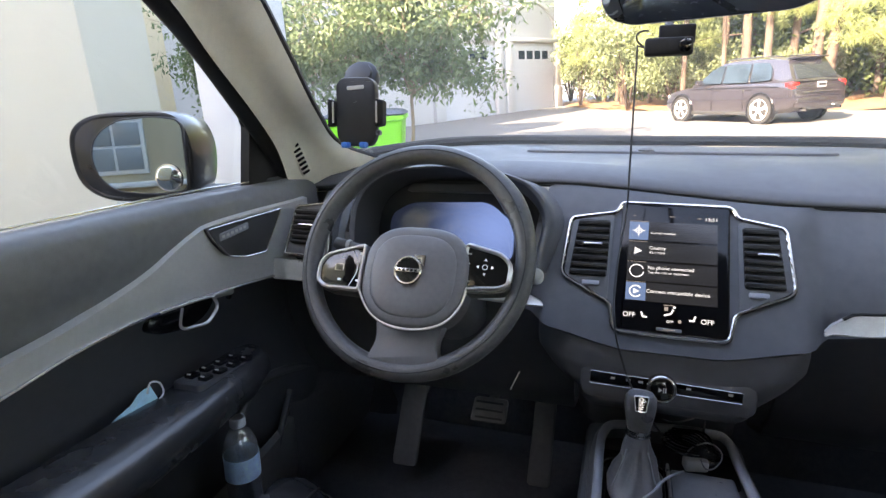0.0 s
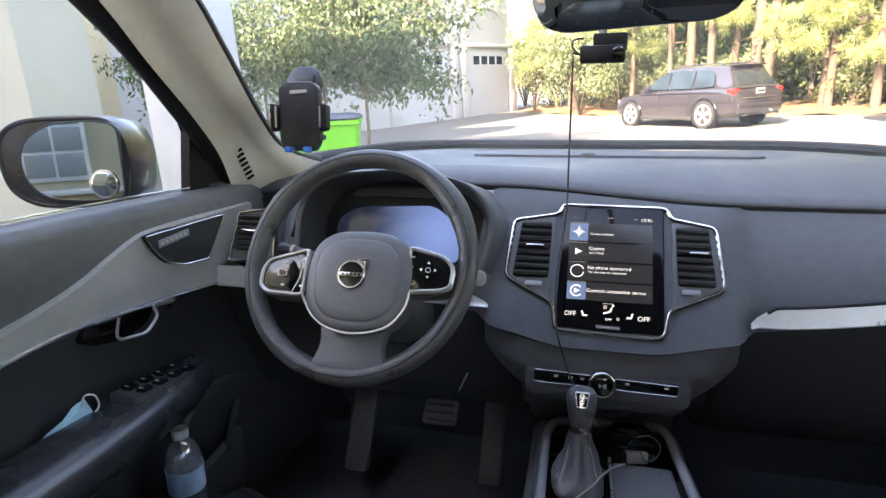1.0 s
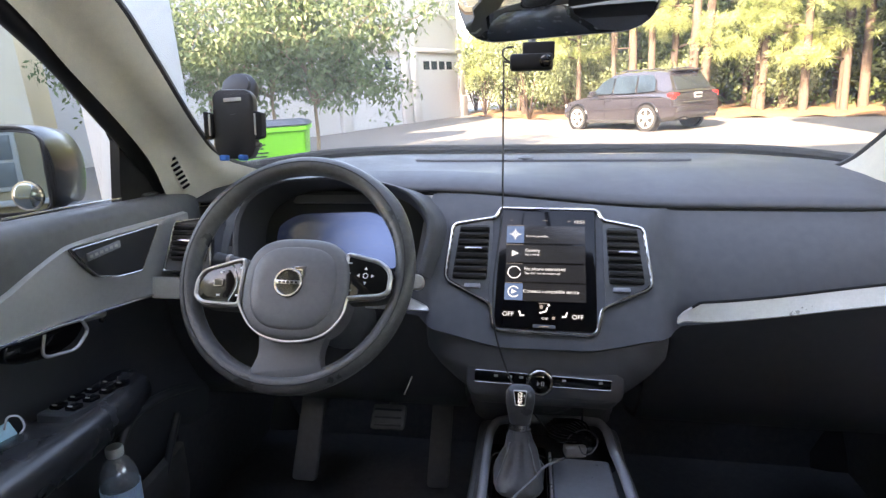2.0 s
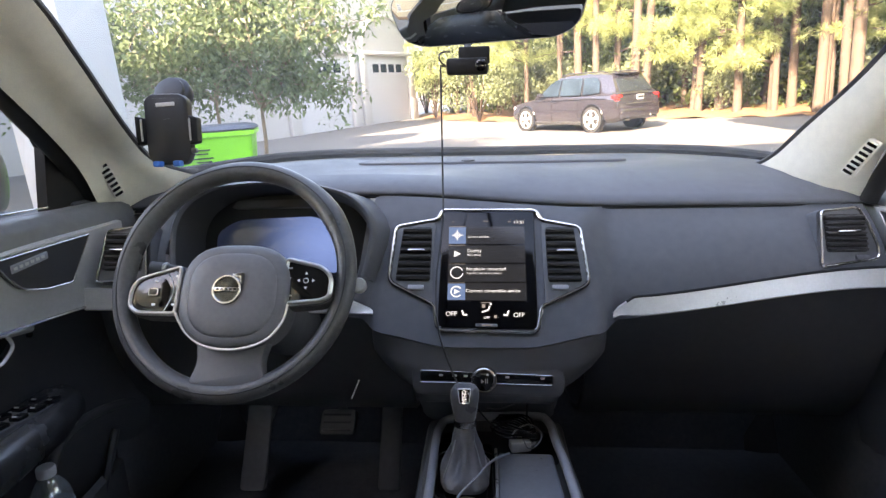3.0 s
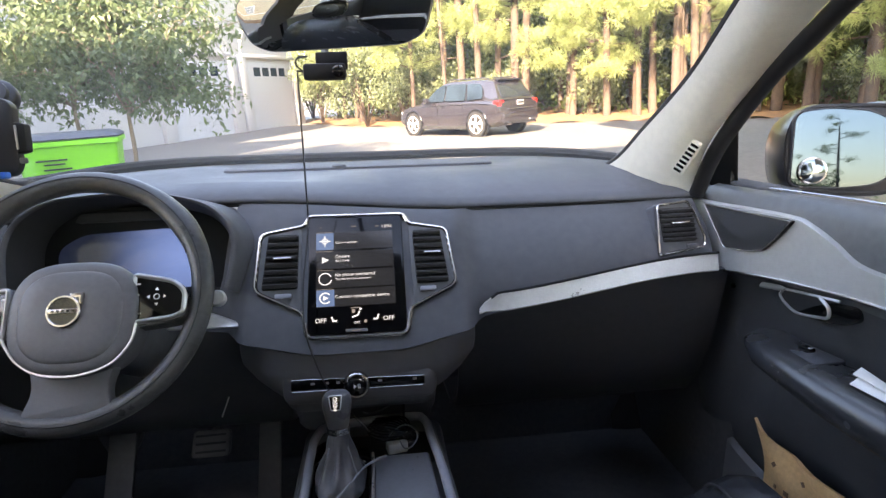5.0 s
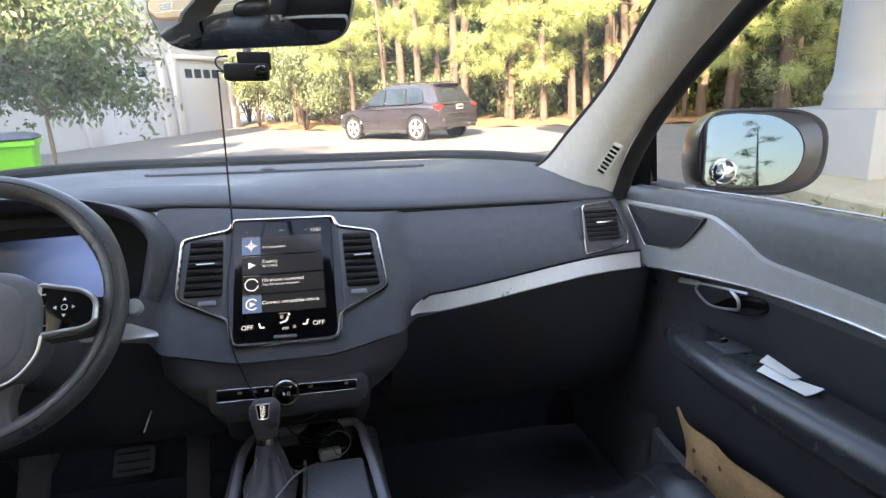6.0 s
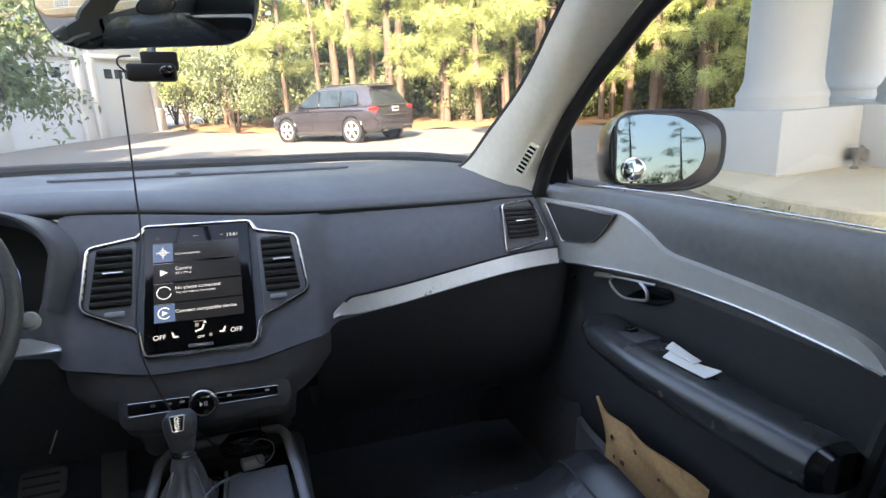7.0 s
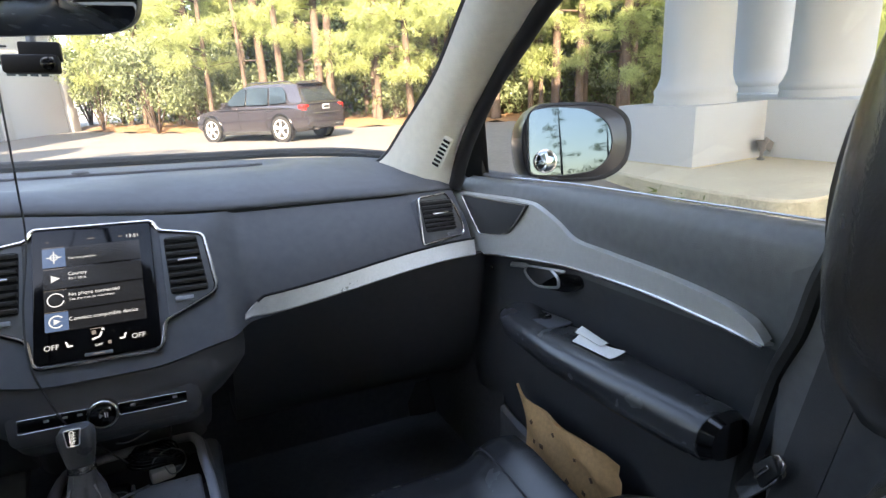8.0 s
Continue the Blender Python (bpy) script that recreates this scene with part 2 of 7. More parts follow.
M_LABEL = mat("blue_label", (0.50, 0.74, 1.0), 0.35, vary=0.3, scale=60)
M_CAP = mat("white_plastic", (0.7, 0.72, 0.75), 0.45)
M_MASK = mat("mask_blue", (0.42, 0.72, 0.84), 0.85, vary=0.1, scale=40, bump=0.4)
M_PAPER = mat("white_paper", (0.75, 0.74, 0.70), 0.8, vary=0.05)
M_KRAFT = mat("kraft_paper", (0.60, 0.36, 0.165), 0.8, vary=0.16, scale=14, bump=0.4, bscale=60)
M_KRAFTD = mat("dark_print", (0.16, 0.09, 0.05), 0.8)

# ---- mesh tools ----
BASE = {}


def thing(name, label, category, base=(0, 0, 0), car=True, group="", kind="", turn=0.0):
    ob = new(name)
    ob.empty_display_size = 0.05
    b = Vector(base)
    ob.matrix_world = (CAR if car else Matrix()) @ Matrix.Translation(b) @ Matrix.Rotation(radians(turn), 4, "Z")
    BASE[ob.name] = (-b if not turn else Vector((0, 0, 0)))
    return tagged(ob, label, category, group, kind)


def part(name, bm, material, parent, label="", angle=40):
    """Link a bmesh as one mesh object under a thing or a part."""
    me = bpy.data.meshes.new(name)
    bmesh.ops.recalc_face_normals(bm, faces=bm.faces)
    bm.to_mesh(me)
    bm.free()
    me.polygons.foreach_set("use_smooth", [True] * len(me.polygons))
    me.set_sharp_from_angle(angle=radians(angle))
    for m in material if isinstance(material, (list, tuple)) else (material,):
        me.materials.append(m)
    ob = new(name, me)
    ob.parent = parent
    if parent.type == "EMPTY":
        ob.location = BASE[parent.name]
    return tagged(ob, label)


def alone(name, bm, material, label, category, car=True, group="", kind="", angle=40):
    """A thing of one mesh, in the car frame or the world."""
    me = bpy.data.meshes.new(name)
    bmesh.ops.recalc_face_normals(bm, faces=bm.faces)
    bm.to_mesh(me)
    bm.free()
    me.polygons.foreach_set("use_smooth", [True] * len(me.polygons))
    me.set_sharp_from_angle(angle=radians(angle))
    for m in material if isinstance(material, (list, tuple)) else (material,):
        me.materials.append(m)
    ob = new(name, me)
    if car:
        ob.matrix_world = CAR
    return tagged(ob, label, category, group, kind)


def bev(bm, w, seg=2):
    if w > 0:
        bmesh.ops.bevel(bm, geom=list(bm.edges), offset=w, segments=seg, profile=0.5, affect="EDGES", clamp_overlap=True)
    return bm


def box(c, s, bevel=0.004, m=None, seg=2):
    """Bevelled box: centre, full sizes, optional turn."""
    bm = bmesh.new()
    bmesh.ops.create_cube(bm, size=1.0)
    bmesh.ops.scale(bm, vec=s, verts=bm.verts)
    bev(bm, min(bevel, min(s) * 0.45), seg)
    mm = Matrix.Translation(c) @ (m.to_4x4() if m else Matrix())
    bmesh.ops.transform(bm, matrix=mm, verts=bm.verts)
    return bm


def join(*bms):
    out = bmesh.new()
    for b in bms:
        me = bpy.data.meshes.new("tmp")
        b.to_mesh(me)
        b.free()
        out.from_mesh(me)
        bpy.data.meshes.remove(me)
    return out


def loft(rings, closed=True, caps=True, wrap=False):
    bm = bmesh.new()
    vs = [[bm.verts.new(p) for p in r] for r in rings]
    n = len(vs[0])
    pairs = list(zip(vs, vs[1:])) + ([(vs[-1], vs[0])] if wrap else [])
    for a, b in pairs:
        for i in range(n if closed else n - 1):
            j = (i + 1) % n
            bm.faces.new((a[i], a[j], b[j], b[i]))
    if caps and closed and not wrap:
        bm.faces.new(vs[0])
        bm.faces.new(vs[-1])
    return bm


def spline(pts, per=6, closed=False):
    """Catmull-Rom through the points."""
    P = [Vector(p) for p in pts]
    n = len(P)
    out = []
    for i in range(n if closed else n - 1):
        g = lambda k: P[k % n] if closed else P[min(max(k, 0), n - 1)]
        p0, p1, p2, p3 = g(i - 1), g(i), g(i + 1), g(i + 2)
        for s in range(per):
            t = s / per
            out.append(0.5 * (2 * p1 + (p2 - p0) * t + (2 * p0 - 5 * p1 + 4 * p2 - p3) * t * t + (3 * p1 - p0 - 3 * p2 + p3) * t ** 3))
    if not closed:
        out.append(P[-1].copy())
    return out


def tube(pts, r, n=8, closed=False, flat=1.0, caps=True):
    """Round (or flattened) bar along a path; r may be a list."""
    P = [Vector(p) for p in pts]
    rs = r if isinstance(r, (list, tuple)) else [r] * len(P)
    rings, up = [], None
    for i, p in enumerate(P):
        a = P[(i - 1) % len(P)] if (i or closed) else p
        b = P[(i + 1) % len(P)] if (i < len(P) - 1 or closed) else p
        d = (b - a).normalized()
        if up is None:
            up = d.orthogonal().normalized()
        up = (up - d * up.dot(d)).normalized()
        side = d.cross(up)
        rings.append([p + (up * math.cos(q) + side * math.sin(q) * flat) * rs[i] for q in (2 * math.pi * k / n for k in range(n))])
    return loft(rings, True, caps, closed)


def rounded(pts, r, n=5):
    """2D outline with rounded corners; r one value or one each."""
    P = [Vector(p) for p in pts]
    out = []
    for i, p in enumerate(P):
        rr = r[i] if isinstance(r, (list, tuple)) else r
        a, b = P[i - 1] - p, P[(i + 1) % len(P)] - p
        k = min(rr, a.length * 0.49, b.length * 0.49)
        if k <= 0:
            out.append(p)
            continue
        s, e = p + a.normalized() * k, p + b.normalized() * k
        for j in range(n + 1):
            t = j / n
            out.append(s * (1 - t) ** 2 + p * 2 * t * (1 - t) + e * t * t)
    return out


class Plane:
    """A working plane: origin, right u, up v, outward n."""
    def __init__(self, o, u, v):
        self.o, self.u = Vector(o), Vector(u).normalized()
        self.n = self.u.cross(Vector(v)).normalized()
        self.v = self.n.cross(self.u).normalized()

    def at(self, x, y, z=0.0):
        return self.o + self.u * x + self.v * y + self.n * z

    def turn(self):
        return Matrix((self.u, self.v, self.n)).transposed()


def plate(pl, outline, z0, z1, bevel=0.0, inset=0.0):
    """A solid from a 2D outline on a plane, from depth z0 to z1, its front edge rounded by bevel."""
    n = len(outline)

    def ring(k, z):
        out = []
        for i, p in enumerate(outline):
            p = Vector(p)
            a, b = (Vector(outline[i - 1]) - p), (Vector(outline[(i + 1) % n]) - p)
            t = (b - a)
            nn = Vector((-t.y, t.x)).normalized() if t.length > 1e-9 else Vector((0, 0))
            out.append(pl.at(p.x + nn.x * k, p.y + nn.y * k, z))
        return out
    area = sum(outline[i - 1][0] * outline[i][1] - outline[i][0] * outline[i - 1][1] for i in range(n))
    sgn = 1 if area > 0 else -1
    rings = [ring(0, z0), ring(0, z1 - bevel)]
    if bevel > 0:
        rings += [ring(sgn * bevel * 0.3, z1 - bevel * 0.3), ring(sgn * bevel, z1)]
    return loft(rings)


def frame_ring(pl, outline, width, z0, z1, rnd=0.002):
    """A closed rim that follows an outline on a plane."""
    n = len(outline)
    area = sum(outline[i - 1][0] * outline[i][1] - outline[i][0] * outline[i - 1][1] for i in range(n))
    sgn = 1 if area > 0 else -1
    def ring(k, z):
        out = []
        for i in range(n):
            p = Vector(outline[i])
            t = Vector(outline[(i + 1) % n]) - Vector(outline[i - 1])
            nn = Vector((-t.y, t.x)).normalized() * sgn
            out.append(pl.at(p.x + nn.x * k, p.y + nn.y * k, z))
        return out
    w = width
    rings = [ring(0, z0), ring(0, z1 - rnd), ring(rnd, z1), ring(w - rnd, z1), ring(w, z1 - rnd), ring(w, z0)]
    return loft(rings, True, False, True)


CABIN = Vector((0, -0.2, 1.25))


def sheet(rows, thick, away=None):
    """A grid of points as a solid skin, thickened away from the cabin's middle."""
    R = [[Vector(p) for p in r] for r in rows]
    n, m = len(R), len(R[0])
    N = []
    for i in range(n):
        row = []
        for j in range(m):
            du = R[min(i + 1, n - 1)][j] - R[max(i - 1, 0)][j]
            dv = R[i][min(j + 1, m - 1)] - R[i][max(j - 1, 0)]
            row.append(du.cross(dv).normalized())
        N.append(row)
    s = sum(N[i][j].dot(Vector(away) if away else R[i][j] - CABIN) for i in range(n) for j in range(m))
    k = abs(thick) * (1 if s > 0 else -1)
    B = [[R[i][j] + N[i][j] * k for j in range(m)] for i in range(n)]
    bm = bmesh.new()
    fa = [[bm.verts.new(p) for p in r] for r in R]
    fb = [[bm.verts.new(p) for p in r] for r in B]
    for g in (fa, fb):
        for i in range(n - 1):
            for j in range(m - 1):
                bm.faces.new((g[i][j], g[i + 1][j], g[i + 1][j + 1], g[i][j + 1]))
    for i in range(n - 1):
        for j in (0, m - 1):
            bm.faces.new((fa[i][j], fa[i + 1][j], fb[i + 1][j], fb[i][j]))
    for j in range(m - 1):
        for i in (0, n - 1):
            bm.faces.new((fa[i][j], fa[i][j + 1], fb[i][j + 1], fb[i][j]))
    return bm


def lathe(profile, o=(0, 0, 0), axis=None, n=24):
    """Turned solid: profile of (radius, height) about an axis matrix."""
    m = Matrix.Translation(o) @ (axis.to_4x4() if axis else Matrix())
    rings = [[m @ Vector((r * math.cos(2 * math.pi * k / n), r * math.sin(2 * math.pi * k / n), h)) for k in range(n)] for r, h in profile]
    return loft(rings)


def smooth01(a, b, t):
    t = min(max((t - a) / (b - a), 0), 1)
    return t * t * (3 - 2 * t)


# ---- the car: dashboard ----
SP = Plane((0, 0.8775, 1.0255), (1, 0, 0), (0, 0.145, 0.19))


def crease_z(x):
    return 1.132 + 0.028 * smooth01(0.25, -0.25, x) - 0.03 * smooth01(-0.45, -0.80, x)


def dash_row(x):
    """Top pad section from the front lip to the windscreen base."""
    z = crease_z(x)
    side = smooth01(0.55, 0.80, abs(x))
    f = 0.985 + 0.012 * side
    top = 1.192 - 0.02 * side
    far = 1.50 - 0.38 * smooth01(0.35, 0.82, abs(x)) ** 1.4
    dip = -0.006 * smooth01(0.42, 0.36, abs(x - 0.02))
    return [(x, f + 0.020, z - 0.010), (x, f - 0.002, z - 0.009), (x, f - 0.005, z - 0.004), (x, f - 0.002, z + 0.002), (x, f + 0.018, z + 0.013),
            (x, f + 0.06, z + 0.028), (x, f + 0.12, top - 0.012), (x, min(f + 0.2, far - 0.03), top - 0.002 + dip),
            (x, (f + 0.2 + far) / 2, top + 0.003 + dip), (x, far, top - 0.004), (x, far + 0.01, top - 0.06)]


dashboard = thing("dashboard", "dark grey soft-touch dashboard of a family car", "dashboard", (0, 1.1, 0.95))
xs = [-0.84 + 1.66 * i / 60 for i in range(61)]
part("top_pad", sheet([dash_row(x) for x in xs], -0.012), M_PAD, dashboard, angle=60)
# raised speaker and sensor on the pad
part("speaker_cover", plate(Plane((0.02, 1.33, 1.1875), (1, 0, 0), (0, 1, 0.01)), rounded([(-0.36, -0.06), (0.34, -0.06), (0.30, 0.07), (-0.32, 0.07)], 0.05), -0.004, 0.006, 0.003), M_MESHPAD, dashboard, "fine perforated speaker cover")
part("light_sensor", lathe([(0.018, -0.002), (0.018, 0.004), (0.013, 0.008), (0.004, 0.009)], (-0.046, 1.288, 1.192)), M_DARK, dashboard)
part("windscreen_edge", tube([(x, 1.505 - 0.38 * smooth01(0.35, 0.82, abs(x)) ** 1.4, 1.203 - 0.02 * smooth01(0.55, 0.80, abs(x))) for x in xs], 0.013, 8), M_TYRE, dashboard)


part("pad_seam", tube([(x, 0.986 + 0.012 * smooth01(0.55, 0.80, abs(x)), crease_z(x) - 0.0125) for x in xs[3:-3]], 0.0035, 6), M_SEAL, dashboard)


def stack_bulge(x):
    """The centre stack stands out of the dash face and blends into it."""
    return smooth01(0.245, 0.186, abs(x))


def face_row(x):
    """Dash front between the lip and the trim strip; it bulges back under the lip."""
    z = crease_z(x)
    k = stack_bulge(x)
    zb = 0.925 + 0.085 * smooth01(0.18, 0.75, abs(x)) - 0.022 * smooth01(0.225, 0.06, abs(x))
    yb = (0.862 + 0.025 * smooth01(0.2, 0.75, abs(x))) * (1 - k) + 0.793 * k
    out = []
    top = z - 0.009
    if x < -0.23:                                  # open behind the wheel for the instruments
        top = top + (0.985 - top) * smooth01(-0.236, -0.250, x) * smooth01(-0.632, -0.618, x)
    for i in range(12):
        t = (i / 11)
        zz = top * (1 - t) + zb * t
        t = (z - 0.009 - zz) / (z - 0.009 - zb)
        yy = 0.988 * (1 - t) + yb * t - 0.018 * math.sin(math.pi * t) * (1 - k)
        if k > 0:
            ys = 0.8775 + (zz - 1.0255) * 0.763 + 0.001
            yy = yy * (1 - k) + (ys if t > 0.08 else (ys + 0.988) / 2) * k
        out.append((x, yy + 0.006 * smooth01(0.7, 0.82, abs(x)) - 0.045 * smooth01(-0.52, -0.64, x), zz))
    return out


part("front_panel", sheet([face_row(-0.30 + 1.03 * i / 70) for i in range(71)], 0.012), M_PAD, dashboard, angle=60)
part("driver_panel", sheet([face_row(-0.700 + 0.41 * i / 60) for i in range(61)], 0.012), M_DARK, dashboard, angle=60)


STRIP_TOP = []


def strip(x0, x1, n=24):
    rows = []
    for i in range(n + 1):
        x = x0 + (x1 - x0) * i / n
        w = min(1.0, max(0.0, (abs(x) - 0.222) / 0.046)) if x > 0 else 1
        zb = 0.940 + 0.055 * smooth01(0.2, 0.72, abs(x)) + 0.004 * smooth01(0.29, 0.22, abs(x))
        zt = zb + 0.001 + 0.034 * w
        y = 0.842 + 0.012 * smooth01(0.2, 0.72, abs(x)) - 0.066 * stack_bulge(x) * (x > 0)
        if x < 0:
            f = smooth01(-0.62, -0.26, x)
            y, zb = y - 0.010 - 0.030 * smooth01(-0.52, -0.64, x), 0.961 - 0.012 * f
            zt = zb + (0.039 - 0.016 * f) * smooth01(-0.205, -0.265, x) + 0.003
        rows.append([(x, y + 0.010, zt - 0.0005), (x, y + 0.002, zt), (x, y - 0.002, (zt + zb) / 2), (x, y - 0.006, zb + 0.003), (x, y - 0.004, zb), (x, y + 0.006, zb - 0.001)])
        STRIP_TOP.append((x, y + 0.001, zt + 0.002))
    return sheet(rows, 0.004)


part("trim_strip", strip(0.229, 0.718, 40), M_ALU, dashboard, "brushed aluminium trim strip")
# dark bar stands in for the shadow of the face above the strip
part("strip_groove", tube(STRIP_TOP[2:], 0.0028, 6), M_SEAL, dashboard)
part("trim_strip", strip(-0.765, -0.214), M_ALU, dashboard, "brushed aluminium trim strip")


def lower_row(x):
    zb = 0.935 + 0.055 * smooth01(0.2, 0.72, abs(x))
    pts = [(x, 0.878, zb), (x, 0.885, zb - 0.03), (x, 0.905, 0.86), (x, 0.92, 0.80), (x, 0.95, 0.72), (x, 1.0, 0.66), (x, 1.1, 0.62), (x, 1.25, 0.60)]
    return pts


part("glovebox", sheet([lower_row(0.20 + 0.56 * i / 20) for i in range(21)], 0.012), M_GLOVE, dashboard, "black textured glovebox lid", angle=60)
part("knee_panel", sheet([lower_row(-0.82 + 0.66 * i / 20) for i in range(21)], 0.012), M_GLOVE, dashboard, "black knee panel", angle=60)


def stack_row(s):
    """Lower centre stack, from under the screen to the console; s from 0 top to 1 bottom."""
    tab = [(0.0, 0.797, 0.903, 0.222), (0.10, 0.791, 0.888, 0.226), (0.25, 0.787, 0.865, 0.222), (0.42, 0.787, 0.836, 0.200), (0.55, 0.800, 0.81, 0.180), (0.68, 0.850, 0.785, 0.166), (0.84, 0.890, 0.745, 0.156), (1.0, 0.90, 0.69, 0.150)]
    for a, b in zip(tab, tab[1:]):
        if s <= b[0]:
            t = (s - a[0]) / (b[0] - a[0])
            return [a[i] * (1 - t) + b[i] * t for i in range(1, 4)]
    return tab[-1][1:]


rows = []
for i in range(25):
    y, z, hw = stack_row(i / 24)
    up = 0.030 * smooth01(0.16, 0.0, i / 24)
    half = [(0.0, 0.0, 0.0), (0.35, 0.0, 0.0), (0.60, 0.001, 0.1), (0.70, 0.005, 0.25), (0.80, 0.018, 0.5), (0.90, 0.040, 0.8), (0.97, 0.060, 1.0), (1.0, 0.075, 1.0), (1.0, 0.10, 1.0), (0.99, 0.16, 1.0)]
    rows.append([(-hw * u, y + d, z + up * k) for u, d, k in half[:0:-1]] + [(hw * u, y + d, z + up * k) for u, d, k in half])
part("stack_body", sheet(rows, 0.008), M_FACE, dashboard, angle=50)
part("stack_seam", tube([(x, 0.793 + 0.055 * smooth01(0.10, 0.22, abs(x)), 0.9015 + 0.030 * smooth01(0.05, 0.225, abs(x))) for x in [-0.22 + 0.02 * i for i in range(23)]], 0.003, 6), M_RUBBER, dashboard)
AC = Plane((0, 0.789, 0.845), (1, 0, 0), (0, 0.18, 0.98))


def vent(parent, pl, outline, slats, x0, x1, y0, y1, knob, lean=(0, 0, 0, 0)):
    """Air vent: dark recess, slats that follow its slanted sides, a chrome thumb tab. lean moves the lower left, lower right, top right and top left x."""
    v = part("air_vent", plate(pl, outline, -0.03, 0.0025, 0.001), M_DARK, parent)
    q = [(x0 + lean[0], y0), (x1 + lean[1], y0), (x1 + lean[2], y1), (x0 + lean[3], y1)]
    part("recess", plate(pl, rounded(q, 0.006), -0.02, 0.0035), M_SEAL, v)
    for i in range(slats):
        f = (i + 0.5) / slats
        y = y0 + (y1 - y0) * f
        a, b = q[0][0] * (1 - f) + q[3][0] * f, q[1][0] * (1 - f) + q[2][0] * f
        part("slat", box(pl.at((a + b) / 2, y, 0.006), ((b - a) * 0.97, (y1 - y0) / slats * 0.52, 0.009), 0.0015, pl.turn() @ Matrix.Rotation(radians(28), 3, "X")), M_SLAT, v)
    c = pl.at((x0 + x1) / 2 + knob * abs(x1 - x0), (y0 + y1) / 2 + 0.002, 0.014)
    part("vent_tab", box(c, (abs(x1 - x0) * 0.55, 0.0045, 0.008), 0.0015, pl.turn()), M_CHROME, v)
    return v


for ob in vent(dashboard, SP, rounded([(-0.176, 0.083), (-0.101, 0.099), (-0.104, -0.075), (-0.181, -0.034)], 0.012), 8, -0.168, -0.108, -0.028, 0.084, 0.05, (-0.006, 0.0, 0.001, 0.004)), \
        vent(dashboard, SP, rounded([(0.105, 0.095), (0.180, 0.080), (0.186, -0.036), (0.106, -0.078)], 0.012), 8, 0.111, 0.170, -0.030, 0.082, 0.1, (0.002, 0.005, -0.004, 0.0)):
    sx = -1 if ob.name == "air_vent" else 1
    part("vent_wheel", box(SP.at(0.134 * sx, -0.041, 0.004), (0.030, 0.009, 0.007), 0.002, SP.turn()), M_RAIL, ob)

# side vents
RV = Plane((0.668, 0.915, 1.070), (1, 0.05, 0), (0, 0.38, 0.93))
LV = Plane((-0.695, 0.835, 1.045), (1, -0.05, 0), (0, 0.38, 0.93))
for pl, o, sl in ((RV, [(-0.050, 0.054), (0.022, 0.060), (0.037, 0.031), (0.052, -0.018), (0.048, -0.041), (-0.059, -0.055)], (-0.044, 0.030, -0.026, 0.045)),
                  (LV, [(-0.035, 0.066), (0.046, 0.078), (0.060, -0.036), (-0.048, -0.037)], (-0.034, 0.044, -0.013, 0.060))):
    o = rounded(o, 0.010)
    part("vent_housing", plate(pl, [(x * 1.03, y * 1.03) for x, y in o], -0.12, -0.004, 0.003), M_PAD, dashboard)
    v = vent(dashboard, pl, o, 7, *sl, 0.0)
    part("vent_frame", frame_ring(pl, o, 0.0045, -0.01, 0.008), M_CHROME, v)
    part("vent_wheel", box(pl.at(0.018, o[-1][1] + 0.009, 0.004), (0.024, 0.008, 0.006), 0.002, pl.turn()), M_DARK, v)

# ---- touchscreen ----
touchscreen = thing("touchscreen", "upright touchscreen lit with a menu in a chrome frame", "touchscreen", tuple(SP.o))
part("glass", plate(SP, rounded([(-0.088, 0.1215), (0.092, 0.1185), (0.090, -0.121), (-0.091, -0.118)], 0.010), -0.012, 0.004, 0.0015), M_SCREENGLASS, touchscreen)
out = rounded([(-0.091, 0.1265), (0.098, 0.1235), (0.108, 0.1020), (0.182, 0.0865), (0.193, -0.036), (0.103, -0.079), (0.093, -0.130), (-0.095, -0.127), (-0.103, -0.077), (-0.191, -0.031), (-0.183, 0.090), (-0.100, 0.1055)],
              [0.016, 0.016, 0.006, 0.016, 0.02, 0.008, 0.018, 0.018, 0.008, 0.02, 0.016, 0.006], 6)
part("chrome_frame", frame_ring(SP, out, 0.0072, -0.008, 0.0065, 0.0024), M_CHROME, touchscreen, "polished chrome frame")

# ---- steering wheel ----
WC = Vector((-0.4115, 0.70, 1.061))
WP = Plane(WC, (1, 0, 0), (0, math.sin(radians(30.4)), math.cos(radians(30.4))))
wheel = thing("steering_wheel", "black leather steering wheel with chrome trimmed spokes", "steering wheel", tuple(WC))
ring = []
for k in range(96):
    a = 2 * math.pi * k / 96
    # thumb rests thicken the rim at ten and two
    fat = 1 + 0.18 * max(0, 1 - abs(((math.degrees(a) - 35) + 180) % 360 - 180) / 22) + 0.18 * max(0, 1 - abs(((math.degrees(a) - 145) + 180) % 360 - 180) / 22)
    ring.append([WP.at(math.cos(a) * (0.186 + 0.0165 * math.cos(b) * fat), math.sin(a) * (0.186 + 0.0165 * math.cos(b) * fat), 0.0175 * math.sin(b)) for b in (2 * math.pi * j / 14 for j in range(14))])
part("rim", loft(ring, True, False, True), M_WHEEL, wheel)
part("rim_seam", tube([WP.at(0.188 * math.cos(a), 0.188 * math.sin(a), 0.0172) for a in (2 * math.pi * k / 96 for k in range(96))], 0.0012, 5, closed=True), M_RUBBER, wheel)


